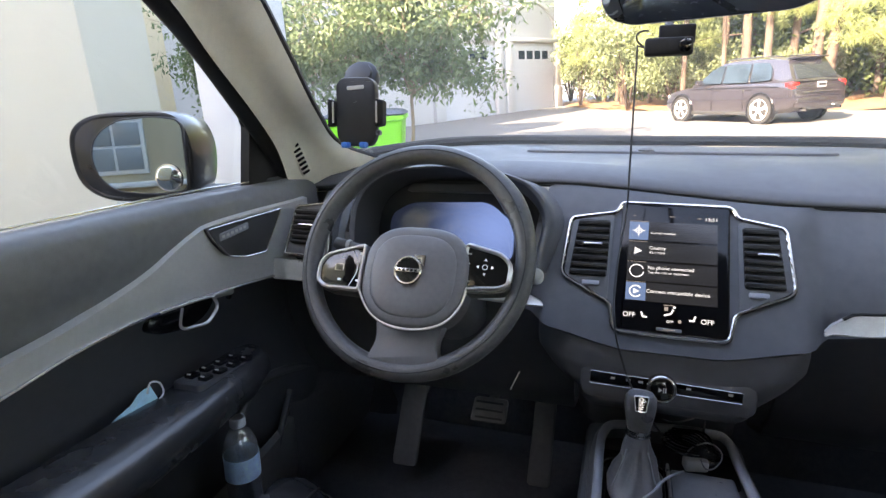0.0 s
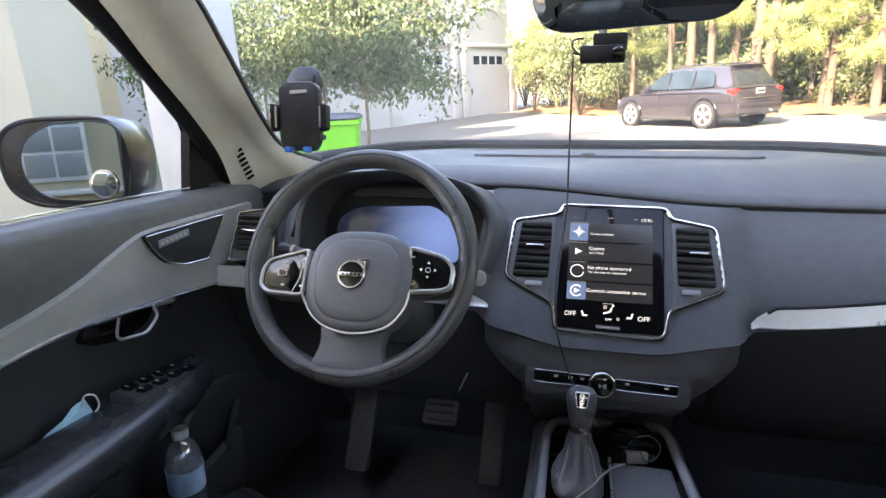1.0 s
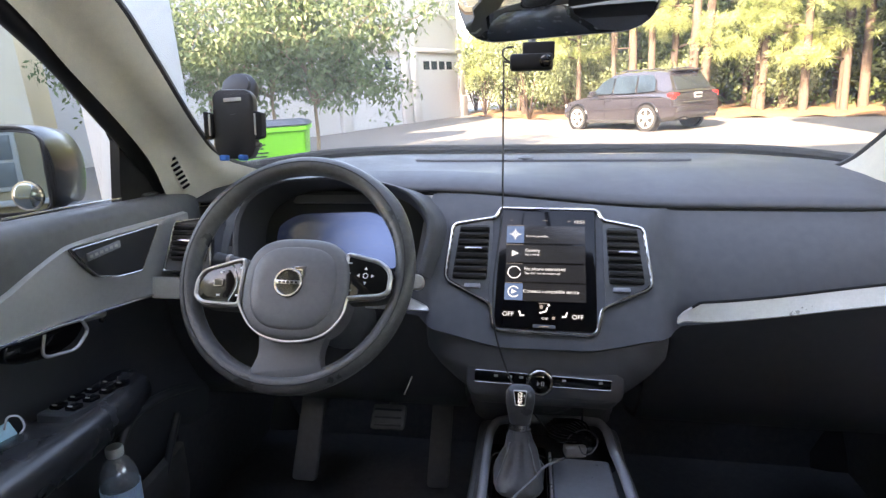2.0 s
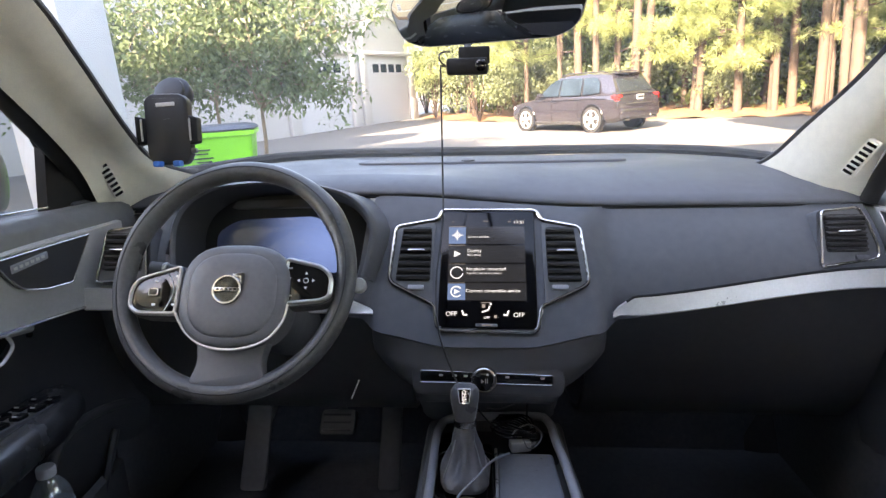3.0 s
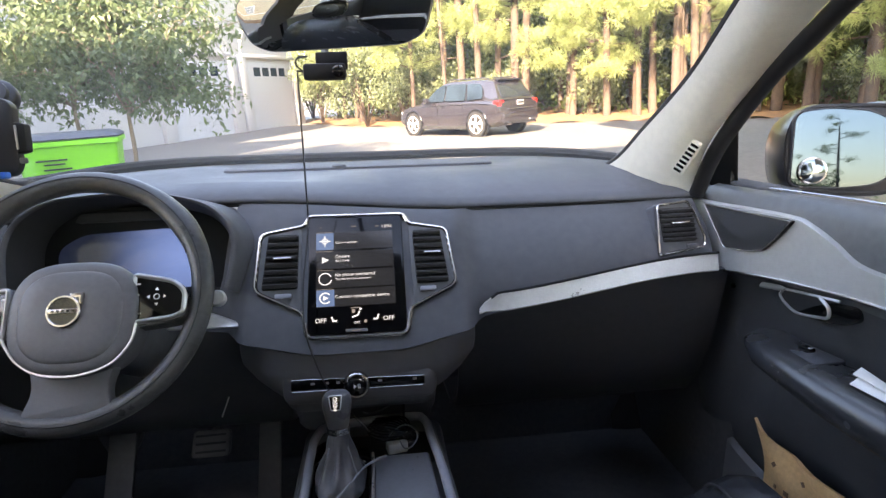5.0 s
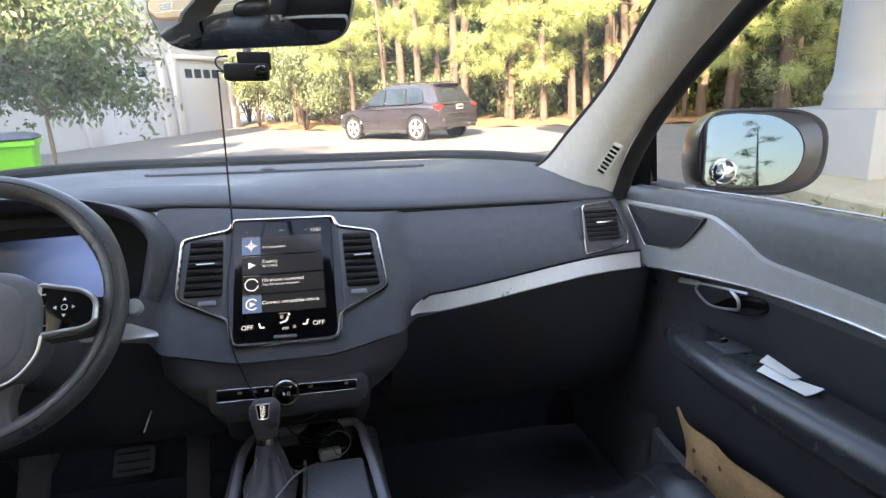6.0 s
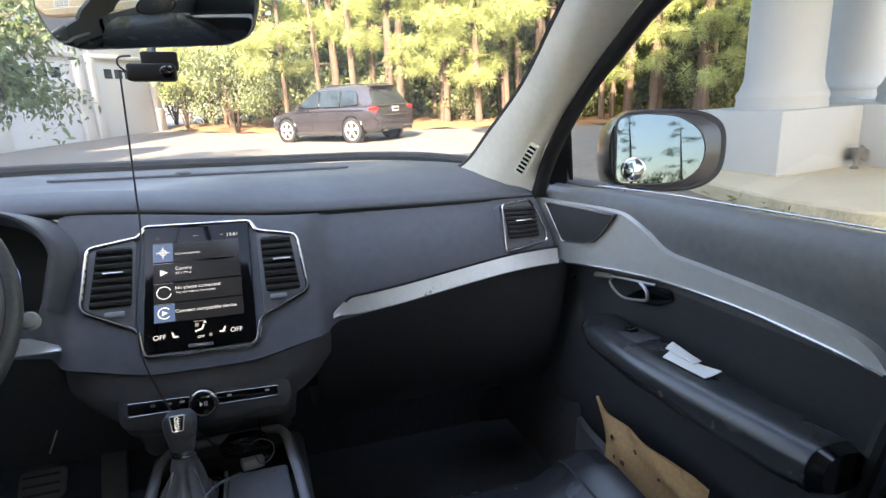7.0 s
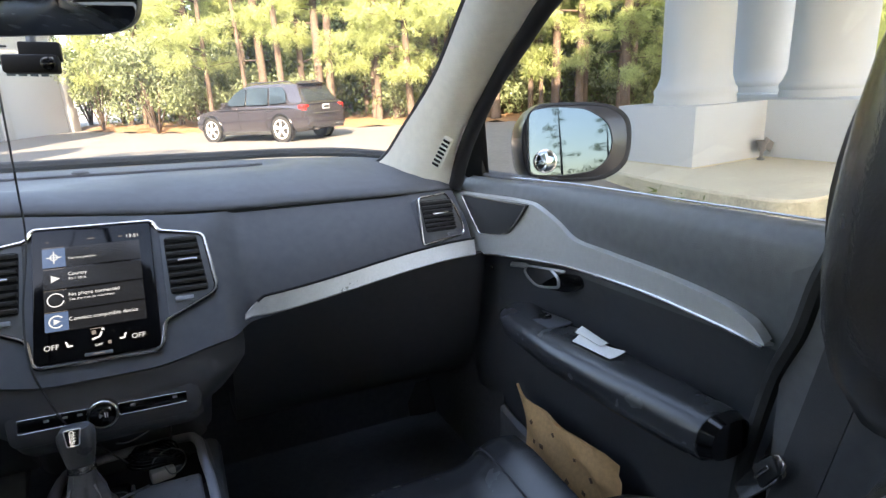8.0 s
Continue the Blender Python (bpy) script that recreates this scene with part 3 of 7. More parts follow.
def hub_outline(k):
    """Rounded square hub, a little narrower below."""
    out = []
    for j in range(72):
        a = 2 * math.pi * j / 72
        c, q = math.cos(a), math.sin(a)
        x, y = abs(c) ** 0.68 * math.copysign(1, c), abs(q) ** 0.68 * math.copysign(1, q)
        out.append((0.016 + 0.088 * k * x * (1 - 0.10 * max(0.0, -y) ** 2), -0.038 + 0.083 * k * y))
    return out


part("hub", loft([[WP.at(x, y, z) for x, y in hub_outline(k)] for k, z in ((0.98, -0.02), (1.0, 0.004), (1.0, 0.022), (0.985, 0.028), (0.955, 0.032), (0.90, 0.0342), (0.83, 0.0352), (0.80, 0.0352))]), M_HUB, wheel, angle=75)
part("airbag_cover", loft([[WP.at(x, y, z) for x, y in hub_outline(k)] for k, z in ((0.80, 0.02), (0.80, 0.0352), (0.785, 0.0362), (0.74, 0.0378), (0.55, 0.0388), (0.3, 0.0392), (0.05, 0.0393))]), M_HUB, wheel, angle=75)
BP = Plane(WP.at(0.009, -0.031, 0.0390), WP.u, WP.v)
circ = [(0.0235 * math.cos(a), 0.0235 * math.sin(a)) for a in (2 * math.pi * k / 32 for k in range(32))]
badge = part("badge", plate(BP, circ, 0, 0.0015), M_BLACK, wheel, "round chrome badge with a bar")
part("badge_ring", frame_ring(BP, circ, 0.0042, 0, 0.004, 0.001), M_CHROME, badge)
for q in range(5):
    part("badge_mark", box(BP.at(-0.0135 + 0.0068 * q, 0, 0.0036), (0.0042, 0.0034, 0.0005), 0, BP.turn()), M_BLACK, badge)
part("badge_bar", box(BP.at(0, 0, 0.002), (0.040, 0.0065, 0.003), 0.0008, BP.turn()), M_CHROME, badge)
part("badge_arrow", plate(BP, [(0.007, 0.0255), (0.0262, 0.0262), (0.0262, 0.008), (0.0215, 0.010), (0.0195, 0.0185), (0.009, 0.0205)], 0, 0.0035, 0.0005), M_CHROME, badge)
for sx, o in ((-1, [(-0.158, -0.026), (-0.146, -0.008), (-0.074, 0.014), (-0.074, -0.070), (-0.142, -0.068), (-0.157, -0.056)]),
              (1, [(0.092, 0.026), (0.154, 0.012), (0.172, -0.006), (0.170, -0.040), (0.154, -0.048), (0.092, -0.054)])):
    o2 = rounded(o, 0.012)
    spoke = part("spoke", plate(WP, rounded([(p[0] * 1.02 + 0.004 * sx * -1, p[1] - 0.004) for p in o], 0.012), -0.012, 0.020, 0.004), M_WHEEL, wheel)
    part("button_pad", plate(WP, o2, 0.0, 0.024, 0.003), M_BLACK, spoke)
    part("chrome_rim", frame_ring(WP, o2, 0.0068, 0.01, 0.028, 0.0028), M_SATIN, spoke, "broad satin silver spoke trim")
    cx, cy = (0.128, -0.013) if sx > 0 else (-0.116, -0.032)
    if sx > 0:
        P0 = Plane(WP.at(cx, cy, 0.0242), WP.u, WP.v)
        for ang in range(4):
            d = Matrix.Rotation(radians(90 * ang), 2)
            tri = [d @ Vector(p) for p in ((0.011, 0.0), (0.0075, 0.002), (0.0075, -0.002))]
            part("arrow_mark", plate(P0, [tuple(p * 1.3) for p in tri], 0, 0.0006), M_PAINTW, spoke)
        for mx_, my_, ln in ((-0.028, 0.020, 0.009), (-0.027, 0.004, 0.005), (-0.026, -0.024, 0.010), (0.026, 0.018, 0.005)):
            part("icon_bar", box(P0.at(mx_, my_, 0.0003), (ln, 0.0022, 0.0006), 0, P0.turn()), M_GREYTRIM, spoke)
        part("select_ring", frame_ring(P0, [(0.0045 * math.cos(a), 0.0045 * math.sin(a)) for a in (2 * math.pi * k / 16 for k in range(16))], 0.0012, 0, 0.0006, 0.0002), M_PAINTW, spoke)
    else:
        part("mode_plate", plate(WP, rounded([(-0.146, -0.022), (-0.100, -0.008), (-0.088, -0.030), (-0.096, -0.058), (-0.142, -0.058)], 0.008), 0.02, 0.0255, 0.001), M_BLACK, spoke)
        part("pad_line", tube([WP.at(x, y, 0.0245) for x, y in spline([(-0.099, 0.000), (-0.088, -0.016), (-0.086, -0.038), (-0.096, -0.062)], 5)], 0.0008, 5), M_SATIN, spoke)
        for mx_, my_ in ((-0.114, -0.014), (-0.114, -0.052), (-0.081, -0.006), (-0.081, -0.052)):
            part("icon_bar", box(WP.at(mx_, my_, 0.0262), (0.006, 0.0035, 0.0006), 0, WP.turn()), M_PAINTW, spoke)
        part("mode_button", plate(Plane(WP.at(cx, cy, 0.026), WP.u, WP.v), rounded([(-0.009, -0.007), (0.009, -0.007), (0.009, 0.007), (-0.009, 0.007)], 0.003), 0, 0.002, 0.0008), M_BLACK, spoke)
        part("mode_frame", frame_ring(Plane(WP.at(cx, cy, 0.026), WP.u, WP.v), rounded([(-0.008, -0.006), (0.008, -0.006), (0.008, 0.006), (-0.008, 0.006)], 0.003), 0.0014, 0, 0.0028, 0.0004), M_CHROME, spoke)
low = rounded([(-0.046, -0.095), (0.076, -0.095), (0.064, -0.140), (0.078, -0.178), (-0.052, -0.178), (-0.036, -0.140)], 0.014)
part("lower_spoke", plate(WP, low, -0.008, 0.014, 0.005), M_GREYWHEEL, wheel, "matt grey lower spoke")
part("hub_chrome", tube([WP.at(x, y, 0.030) for x, y in spline([(0.104, -0.052), (0.099, -0.078), (0.078, -0.105), (0.048, -0.118), (0.014, -0.122), (-0.022, -0.116), (-0.050, -0.099), (-0.068, -0.076), (-0.074, -0.064)], 6)], 0.0022, 6), M_SATIN, wheel)
part("column", lathe([(0.05, -0.02), (0.055, -0.08), (0.07, -0.20), (0.07, -0.26)], WP.at(0.01, -0.03), WP.turn()), M_DARK, wheel)

# stalks behind the wheel
for sx, name in ((-1, "indicator_stalk"), (1, "wiper_stalk")):
    st = thing(name, "slim black control stalk behind the steering wheel", "stalk", tuple(WP.at(0.1 * sx, 0, -0.05)))
    a, b = WP.at(0.06 * sx, 0.010 if sx < 0 else -0.02, -0.045), WP.at(0.170 * sx if sx < 0 else 0.192, 0.028 if sx < 0 else -0.004, -0.040)
    part("lever", tube([a, a.lerp(b, 0.5), b], [0.008, 0.009, 0.011], 10, flat=0.7), M_DARK, st)
    if sx > 0:
        part("end_knob", lathe([(0.004, -0.012), (0.012, -0.010), (0.0135, 0), (0.011, 0.006), (0.003, 0.007)], b + Vector((0.006, -0.006, 0)), WP.turn()), M_GREYTRIM, st, "round grey end knob")
    else:
        part("stalk_ring", lathe([(0.0105, -0.003), (0.0115, 0), (0.0105, 0.003)], a.lerp(b, 0.75), Matrix.Rotation(radians(90), 3, "Y")), M_GREYTRIM, st)

# ---- instrument cluster ----
CL = Plane((-0.42, 0.945, 1.075), (1, 0, 0), (0, 0.30, 0.95))
cluster = thing("instrument_cluster", "hooded instrument display with a blank grey screen", "instrument cluster", tuple(CL.o))
hood = [(-0.180, -0.085), (-0.184, -0.03), (-0.180, 0.016), (-0.158, 0.054), (-0.112, 0.082), (-0.053, 0.091), (0.016, 0.094), (0.083, 0.089), (0.143, 0.074), (0.176, 0.054), (0.199, 0.024), (0.205, -0.004), (0.200, -0.04), (0.190, -0.085)]
hs = spline([(x, y, 0) for x, y in hood], 6)
rows, lining = [], []
for p in hs:
    x, y = p.x, p.y
    rows.append([CL.at(x * 1.14, y * 1.16, -0.035), CL.at(x * 1.12, y * 1.12 - 0.004, 0.020), CL.at(x * 1.055, y * 1.055 - 0.002, 0.070), CL.at(x * 1.035, y * 1.035, 0.081), CL.at(x * 1.015, y * 1.015, 0.085), CL.at(x * 0.99, y * 0.99, 0.084), CL.at(x * 0.972, y * 0.975, 0.079)])
    lining.append([CL.at(x * 0.973, y * 0.976, 0.0795), CL.at(x * 0.955, y * 0.960, 0.066), CL.at(x * 0.92, y * 0.93, 0.03), CL.at(x * 0.89, y * 0.90, -0.01)])
part("hood", sheet(rows, 0.004), M_PAD, cluster, angle=60)
part("hood_lining", sheet(lining, 0.003), M_RUBBER, cluster, "matt black inner lining of the hood", angle=60)
part("back_panel", plate(CL, [(p.x * 0.93, p.y * 0.93) for p in hs], -0.03, -0.008), M_SEAL, cluster)
part("display", plate(CL, rounded([(-0.134, -0.075), (0.130, -0.075), (0.129, -0.002), (0.076, 0.040), (-0.088, 0.034), (-0.134, 0.008)], 0.02), -0.02, 0.004, 0.002), M_SCREEN, cluster, "unlit grey instrument screen, its sky reflection painted as glow")
part("hood_grille", plate(CL, rounded([(-0.10, 0.056), (0.10, 0.058), (0.09, 0.074), (-0.09, 0.072)], 0.004), -0.02, 0.012, 0.001), M_RUBBER, cluster)

# ---- control strip below the screen ----
ctl = thing("control_strip", "narrow black button strip with a chrome volume knob", "control panel", tuple(AC.o))
part("panel", plate(AC, rounded([(-0.138, -0.036), (0.138, -0.038), (0.140, 0.010), (0.118, 0.034), (-0.124, 0.042), (-0.141, 0.022)], [0.02, 0.02, 0.02, 0.02, 0.014, 0.014], 6), -0.05, 0.004, 0.008), M_FACE, ctl)
skirt = []
for i in range(25):
    u = -1 + 2 * i / 24
    d = 0.030 * smooth01(0.86, 1.0, abs(u))
    skirt.append([(0.1385 * u, y + d, z) for y, z in ((0.786, 0.818), (0.783, 0.808), (0.790, 0.794), (0.816, 0.777), (0.852, 0.760), (0.888, 0.740), (0.902, 0.69))])
part("panel_skirt", sheet(skirt, 0.006), M_DARK, ctl, "dark underside that runs down to the tray", angle=60)
so = rounded([(-0.123, 0.0125), (0.117, 0.0045), (0.116, -0.014), (-0.124, -0.0105)], 0.003)
part("strip", plate(AC, so, 0, 0.0055, 0.001), M_BLACK, ctl)
part("strip_frame", frame_ring(AC, so, 0.0013, 0, 0.0066, 0.0004), M_CHROME, ctl)
for x in (-0.085, -0.060, -0.040, 0.035, 0.098):
    part("button_mark", box(AC.at(x, 0.001 - 0.02 * x, 0.0058), (0.007, 0.004, 0.0006), 0.0002, AC.turn()), M_GREYTRIM, ctl)
KP = AC.turn()
knob = part("volume_knob", lathe([(0.0240, 0.0), (0.0246, 0.006), (0.0240, 0.011), (0.0226, 0.0142), (0.0206, 0.0155), (0.0188, 0.0148), (0.0178, 0.0125)], AC.at(-0.007, -0.003, 0.004), KP, 40), M_CHROME, ctl)
part("knob_face", lathe([(0.0175, 0.008), (0.0175, 0.0135), (0.016, 0.0142), (0.002, 0.0142)], AC.at(-0.007, -0.003, 0.004), KP, 40), M_BLACK, knob)
PK = Plane(AC.at(-0.007, -0.004, 0.0183), AC.u, AC.v)
part("play_mark", plate(PK, [(-0.005, -0.004), (0.0005, 0), (-0.005, 0.004)], 0, 0.0005), M_PAINTW, knob)
part("pause_mark", join(box(PK.at(0.003, 0, 0), (0.0014, 0.008, 0.0008), 0.0002, PK.turn()), box(PK.at(0.0062, 0, 0), (0.0014, 0.008, 0.0008), 0.0002, PK.turn())), M_PAINTW, knob)

# ---- centre console ----
console = thing("centre_console", "black centre console tray with a sliding lid", "console", (0, 0.6, 0.4))
part("tray", box((0.015, 0.50, 0.52), (0.29, 0.90, 0.30), 0.02), M_DARK, console)
rail = spline([(-0.100, 0.05, 0.705), (-0.098, 0.64, 0.705), (-0.099, 0.78, 0.705), (-0.094, 0.842, 0.708), (-0.064, 0.872, 0.711), (0.085, 0.882, 0.713), (0.119, 0.866, 0.711), (0.128, 0.80, 0.706), (0.1415, 0.64, 0.705), (0.165, 0.05, 0.705)], 8)
part("rail", tube(rail, 0.0075, 10, flat=1.1), M_RAIL, console, "satin dark grey rail")
apron = []
for i, p in enumerate(rail):
    a, b = rail[max(i - 1, 0)], rail[min(i + 1, len(rail) - 1)]
    d = (b - a).normalized()
    o = Vector((-d.y, d.x, 0))
    apron.append([p + o * 0.005, p + o * 0.010 + Vector((0, 0, -0.006)), p + o * 0.014 + Vector((0, 0, -0.030)), p + o * 0.016 + Vector((0, 0, -0.10))])
part("rail_apron", sheet(apron, 0.004), M_DARK, console, angle=60)
SK = (-0.035, 0.616, 0.694)
dial = part("start_knob", lathe([(0.0275, -0.008), (0.0275, 0.006), (0.025, 0.0085), (0.002, 0.0085)], SK, None, 36), M_BLACK, console, "round black start knob")
part("knob_ring", lathe([(0.0275, -0.006), (0.0308, -0.006), (0.0308, 0.006), (0.0292, 0.0075), (0.0275, 0.006)], SK, None, 36), M_CHROME, dial, "bright chrome ring")
part("sliding_lid", plate(Plane((0.070, 0.50, 0.684), (1, 0, 0), (0, 1, 0)), rounded([(-0.052, -0.40), (0.082, -0.40), (0.050, 0.285), (-0.052, 0.285)], 0.008), -0.01, 0.008, 0.004), M_LID, console)
part("divider", box((0.0145, 0.50, 0.692), (0.005, 0.58, 0.014), 0.002), M_SATIN, console, "thin chrome divider strip")
part("selector_surround", plate(Plane((-0.042, 0.70, 0.682), (1, 0, 0), (0, 1, 0)), rounded([(-0.062, -0.30), (0.05, -0.30), (0.05, 0.12), (-0.062, 0.12)], 0.012), -0.01, 0.006, 0.002), M_BLACK, console)
part("front_tray", plate(Plane((0.02, 0.83, 0.672), (1, 0, 0), (0, 1, 0)), rounded([(-0.12, -0.05), (0.115, -0.05), (0.11, 0.06), (-0.11, 0.06)], 0.02), -0.01, 0.0, 0.002), M_RUBBER, console)

# ---- gear selector ----
gear = thing("gear_selector", "grey gear selector with a wrinkled leather boot", "gear selector", (-0.042, 0.71, 0.69))
GT = Matrix.Rotation(radians(-8), 3, "X")
rings = []
for h, hx, hy, rough in ((0.0, 0.040, 0.060, 0.0), (0.008, 0.043, 0.063, 0.25), (0.018, 0.042, 0.060, 0.7), (0.030, 0.036, 0.050, 1.15), (0.044, 0.030, 0.038, 1.2), (0.060, 0.025, 0.029, 1.1), (0.076, 0.0205, 0.0235, 0.7), (0.088, 0.0185, 0.0195, 0.25), (0.097, 0.0175, 0.0175, 0.0)):
    row = []
    for k in range(96):
        a = 2 * math.pi * k / 96
        fold = 0.006 * rough * (abs(math.sin(4 * a + 26 * h + 0.5)) ** 1.5 - 0.5) + 0.0025 * rough * math.sin(9 * a - 60 * h)
        c, q = math.cos(a), math.sin(a)
        p = 0.62 + 0.38 * smooth01(0.0, 0.05, h)
        row.append(Vector((-0.040, 0.715, 0.688)) + GT @ Vector(((hx + fold) * abs(c) ** p * math.copysign(1, c), (hy + fold) * abs(q) ** p * math.copysign(1, q), h)))
    rings.append(row)
part("boot", loft(rings), M_BOOT, gear, "wrinkled grey leather boot")
part("boot_frame", tube([(p.x, p.y, 0.690) for p in rounded([(-0.092, 0.648), (0.011, 0.648), (0.011, 0.790), (-0.092, 0.790)], 0.024, 8)], 0.0022, 6, closed=True), M_CHROME, gear, "thin bright frame round the boot")
for sx in (-1, 1):
    part("boot_seam", tube(spline([(-0.040 + sx * 0.030, 0.690, 0.690), (-0.040 + sx * 0.036, 0.684, 0.706), (-0.040 + sx * 0.026, 0.694, 0.732), (-0.040 + sx * 0.016, 0.706, 0.766)], 5), 0.0016, 5), M_RAIL, gear)
part("collar", lathe([(0.0185, 0.094), (0.0200, 0.0955), (0.0200, 0.0985), (0.0178, 0.0995), (0.0178, 0.1025), (0.0198, 0.1035), (0.0198, 0.1060), (0.0175, 0.1075)], (-0.040, 0.715, 0.688), GT), M_CHROME, gear)
top = []
for h, hx, hy, oy in ((0.106, 0.0180, 0.0175, 0), (0.116, 0.0200, 0.021, 0), (0.130, 0.0225, 0.024, -0.001), (0.146, 0.0250, 0.026, -0.003), (0.158, 0.0245, 0.025, -0.005), (0.166, 0.019, 0.020, -0.006), (0.169, 0.006, 0.008, -0.006)):
    top.append([Vector((-0.040, 0.715, 0.688)) + GT @ Vector((hx * abs(math.cos(a)) ** 0.7 * (1 if math.cos(a) > 0 else -1), oy + hy * abs(math.sin(a)) ** 0.7 * (1 if math.sin(a) > 0 else -1), h)) for a in (2 * math.pi * k / 28 for k in range(28))])
part("grip", loft(top), M_BOOT, gear, "smooth grey leather grip")
GP = Plane(Vector((-0.040, 0.715, 0.688)) + GT @ Vector((0, -0.0290, 0.1575)), (1, 0, 0), GT @ Vector((0, 0.15, 0.99)))
part("shift_plate", plate(GP, rounded([(-0.0078, -0.0118), (0.0078, -0.0118), (0.0110, 0.0118), (-0.0110, 0.0118)], 0.003), -0.008, 0.0012, 0.001), M_BLACK, gear)
part("shift_frame", frame_ring(GP, rounded([(-0.0084, -0.0125), (0.0084, -0.0125), (0.0116, 0.0125), (-0.0116, 0.0125)], 0.003), 0.0014, -0.004, 0.0024, 0.0005), M_PAINTW, gear, "white outline of the gear pattern")
for gx, gy, gl, gh in ((-0.0035, 0.001, 0.0010, 0.015), (0.0030, 0.0075, 0.0035, 0.0013), (0.0030, 0.0035, 0.0035, 0.0013), (0.0030, -0.0005, 0.0035, 0.0013), (0.0026, -0.0045, 0.0030, 0.0013)):
    part("gear_mark", box(GP.at(gx, gy, 0.0014), (gl, gh, 0.0006), 0, GP.turn()), M_PAINTW, gear)

# ---- doors ----
def door(sx, name, label):
    """A front door's inside: panel, belt, trim, armrest, handle and speaker."""
    X = 0.80
    d = thing(name, label, "car door", (sx * X, 0.5, 0.6))
    def prof(y):
        f = smooth01(0.62, 0.95, y)          # the panel turns in towards the dash
        xb = X + 0.012 - 0.05 * f
        sl = max(0.0, 1 - (y - 0.20) / 0.3) if sx > 0 else 0.0
        return [(px_, py_ + sl * (0.205 - (0.169 + (1.159 - pz_) * 0.23)) * -1, pz_) for px_, py_, pz_ in [(sx * (xb + 0.055), y, 1.150), (sx * (xb + 0.03), y, 1.153), (sx * (xb + 0.008), y, 1.146), (sx * (xb - 0.004), y, 1.125), (sx * (xb - 0.006), y, 1.08),
                (sx * (xb - 0.002), y, 1.03), (sx * (xb + 0.012), y, 0.985), (sx * (xb + 0.03), y, 0.93), (sx * (xb + 0.035), y, 0.86), (sx * (xb + 0.03), y, 0.78),
                (sx * (xb + 0.02), y, 0.70), (sx * (xb + 0.04), y, 0.60), (sx * (xb + 0.045), y, 0.45), (sx * (xb + 0.05), y, 0.36)]]
    ys = [0.20 + 0.79 * i / 34 for i in range(35)] if sx > 0 else [-0.10 + 1.09 * i / 40 for i in range(41)]
    part("panel", sheet([prof(y)[:7] for y in ys], -0.02 * sx), M_DOOR, d, angle=60)
    # darker vinyl below the trim, where less sky light falls, paints that shade
    part("lower_panel", sheet([prof(y)[6:] for y in ys], -0.02 * sx), M_LOWDOOR, d, "black lower door lining with shade put in its colour", angle=60)
    belt = [(sx * (X + 0.046 - 0.045 * smooth01(0.62, 0.95, y)), y, 1.158) for y in ys if y < (0.87 if sx > 0 else 0.83)]
    part("belt_moulding", tube(belt, 0.0018, 6), M_CHROME, d, "thin bright window moulding")
    # metal trim with a chrome lower line
    if sx > 0:
        up = [(1.02, 1.116), (0.85, 1.120), (0.747, 1.118), (0.71, 1.108), (0.66, 1.085), (0.614, 1.062), (0.53, 1.056), (0.40, 1.048), (0.30, 1.036), (0.252, 1.022), (0.228, 1.000)]
        lo = [(1.02, 0.960), (0.93, 0.976), (0.84, 0.992), (0.76, 1.000), (0.68, 1.005), (0.60, 1.010), (0.52, 1.013), (0.42, 1.013), (0.34, 1.008), (0.28, 1.003), (0.228, 0.996)]
    else:
        up = [(0.93, 1.112), (0.80, 1.108), (0.68, 1.100), (0.64, 1.090), (0.59, 1.072), (0.54, 1.051), (0.48, 1.034), (0.383, 1.014), (0.29, 1.002), (0.0, 0.97)]
        lo = [(0.93, 0.958), (0.82, 0.967), (0.70, 0.973), (0.62, 0.979), (0.564, 0.983), (0.50, 0.985), (0.43, 0.983), (0.36, 0.977), (0.284, 0.965), (0.0, 0.93)]
    us, ls = spline([(a[0], a[1], 0) for a in up], 5), spline([(a[0], a[1], 0) for a in lo], 5)
    rows = []
    for a, b in zip(us, ls):
        m = a.lerp(b, 0.5)
        fa, fm, fb = (X - 0.05 * smooth01(0.62, 0.95, q.x) for q in (a, m, b))
        rows.append([(sx * (fa + 0.012), a.x, a.y + 0.004), (sx * (fa - 0.003), a.x, a.y), (sx * (fm - 0.004), m.x, m.y), (sx * (fb - 0.004), b.x, b.y + 0.001), (sx * (fb + 0.016), b.x, b.y - 0.003)])
    part("trim_panel", sheet(rows, -0.004 * sx), M_GREYTRIM, d, "satin grey metal trim")
    part("trim_line", tube([(sx * (X - 0.006 - 0.05 * smooth01(0.62, 0.95, b.x)), b.x, b.y) for b in ls], 0.0028, 6), M_CHROME, d, "thin chrome line")
    if sx > 0:
        part("door_seal", tube(spline([(0.800, 0.150, 1.16), (0.800, 0.172, 1.10), (0.800, 0.188, 1.03), (0.802, 0.212, 0.966), (0.806, 0.233, 0.875), (0.812, 0.250, 0.795), (0.82, 0.262, 0.70)], 5), 0.011, 8), M_TYRE, d, "black rubber edge seal")
    # tweeter grille
    S = Plane((sx * 0.790, 0, 0), (0, -1, 0), (0, 0, 1)) if sx > 0 else Plane((sx * 0.790, 0, 0), (0, 1, 0), (0, 0, 1))
    k = -sx
    if sx > 0:
        tw = rounded([((0.94 - y) / 0.98, z) for y, z in ((0.948, 1.116), (0.737, 1.115), (0.765, 1.077), (0.791, 1.049), (0.824, 1.040), (0.884, 1.034))], 0.006)
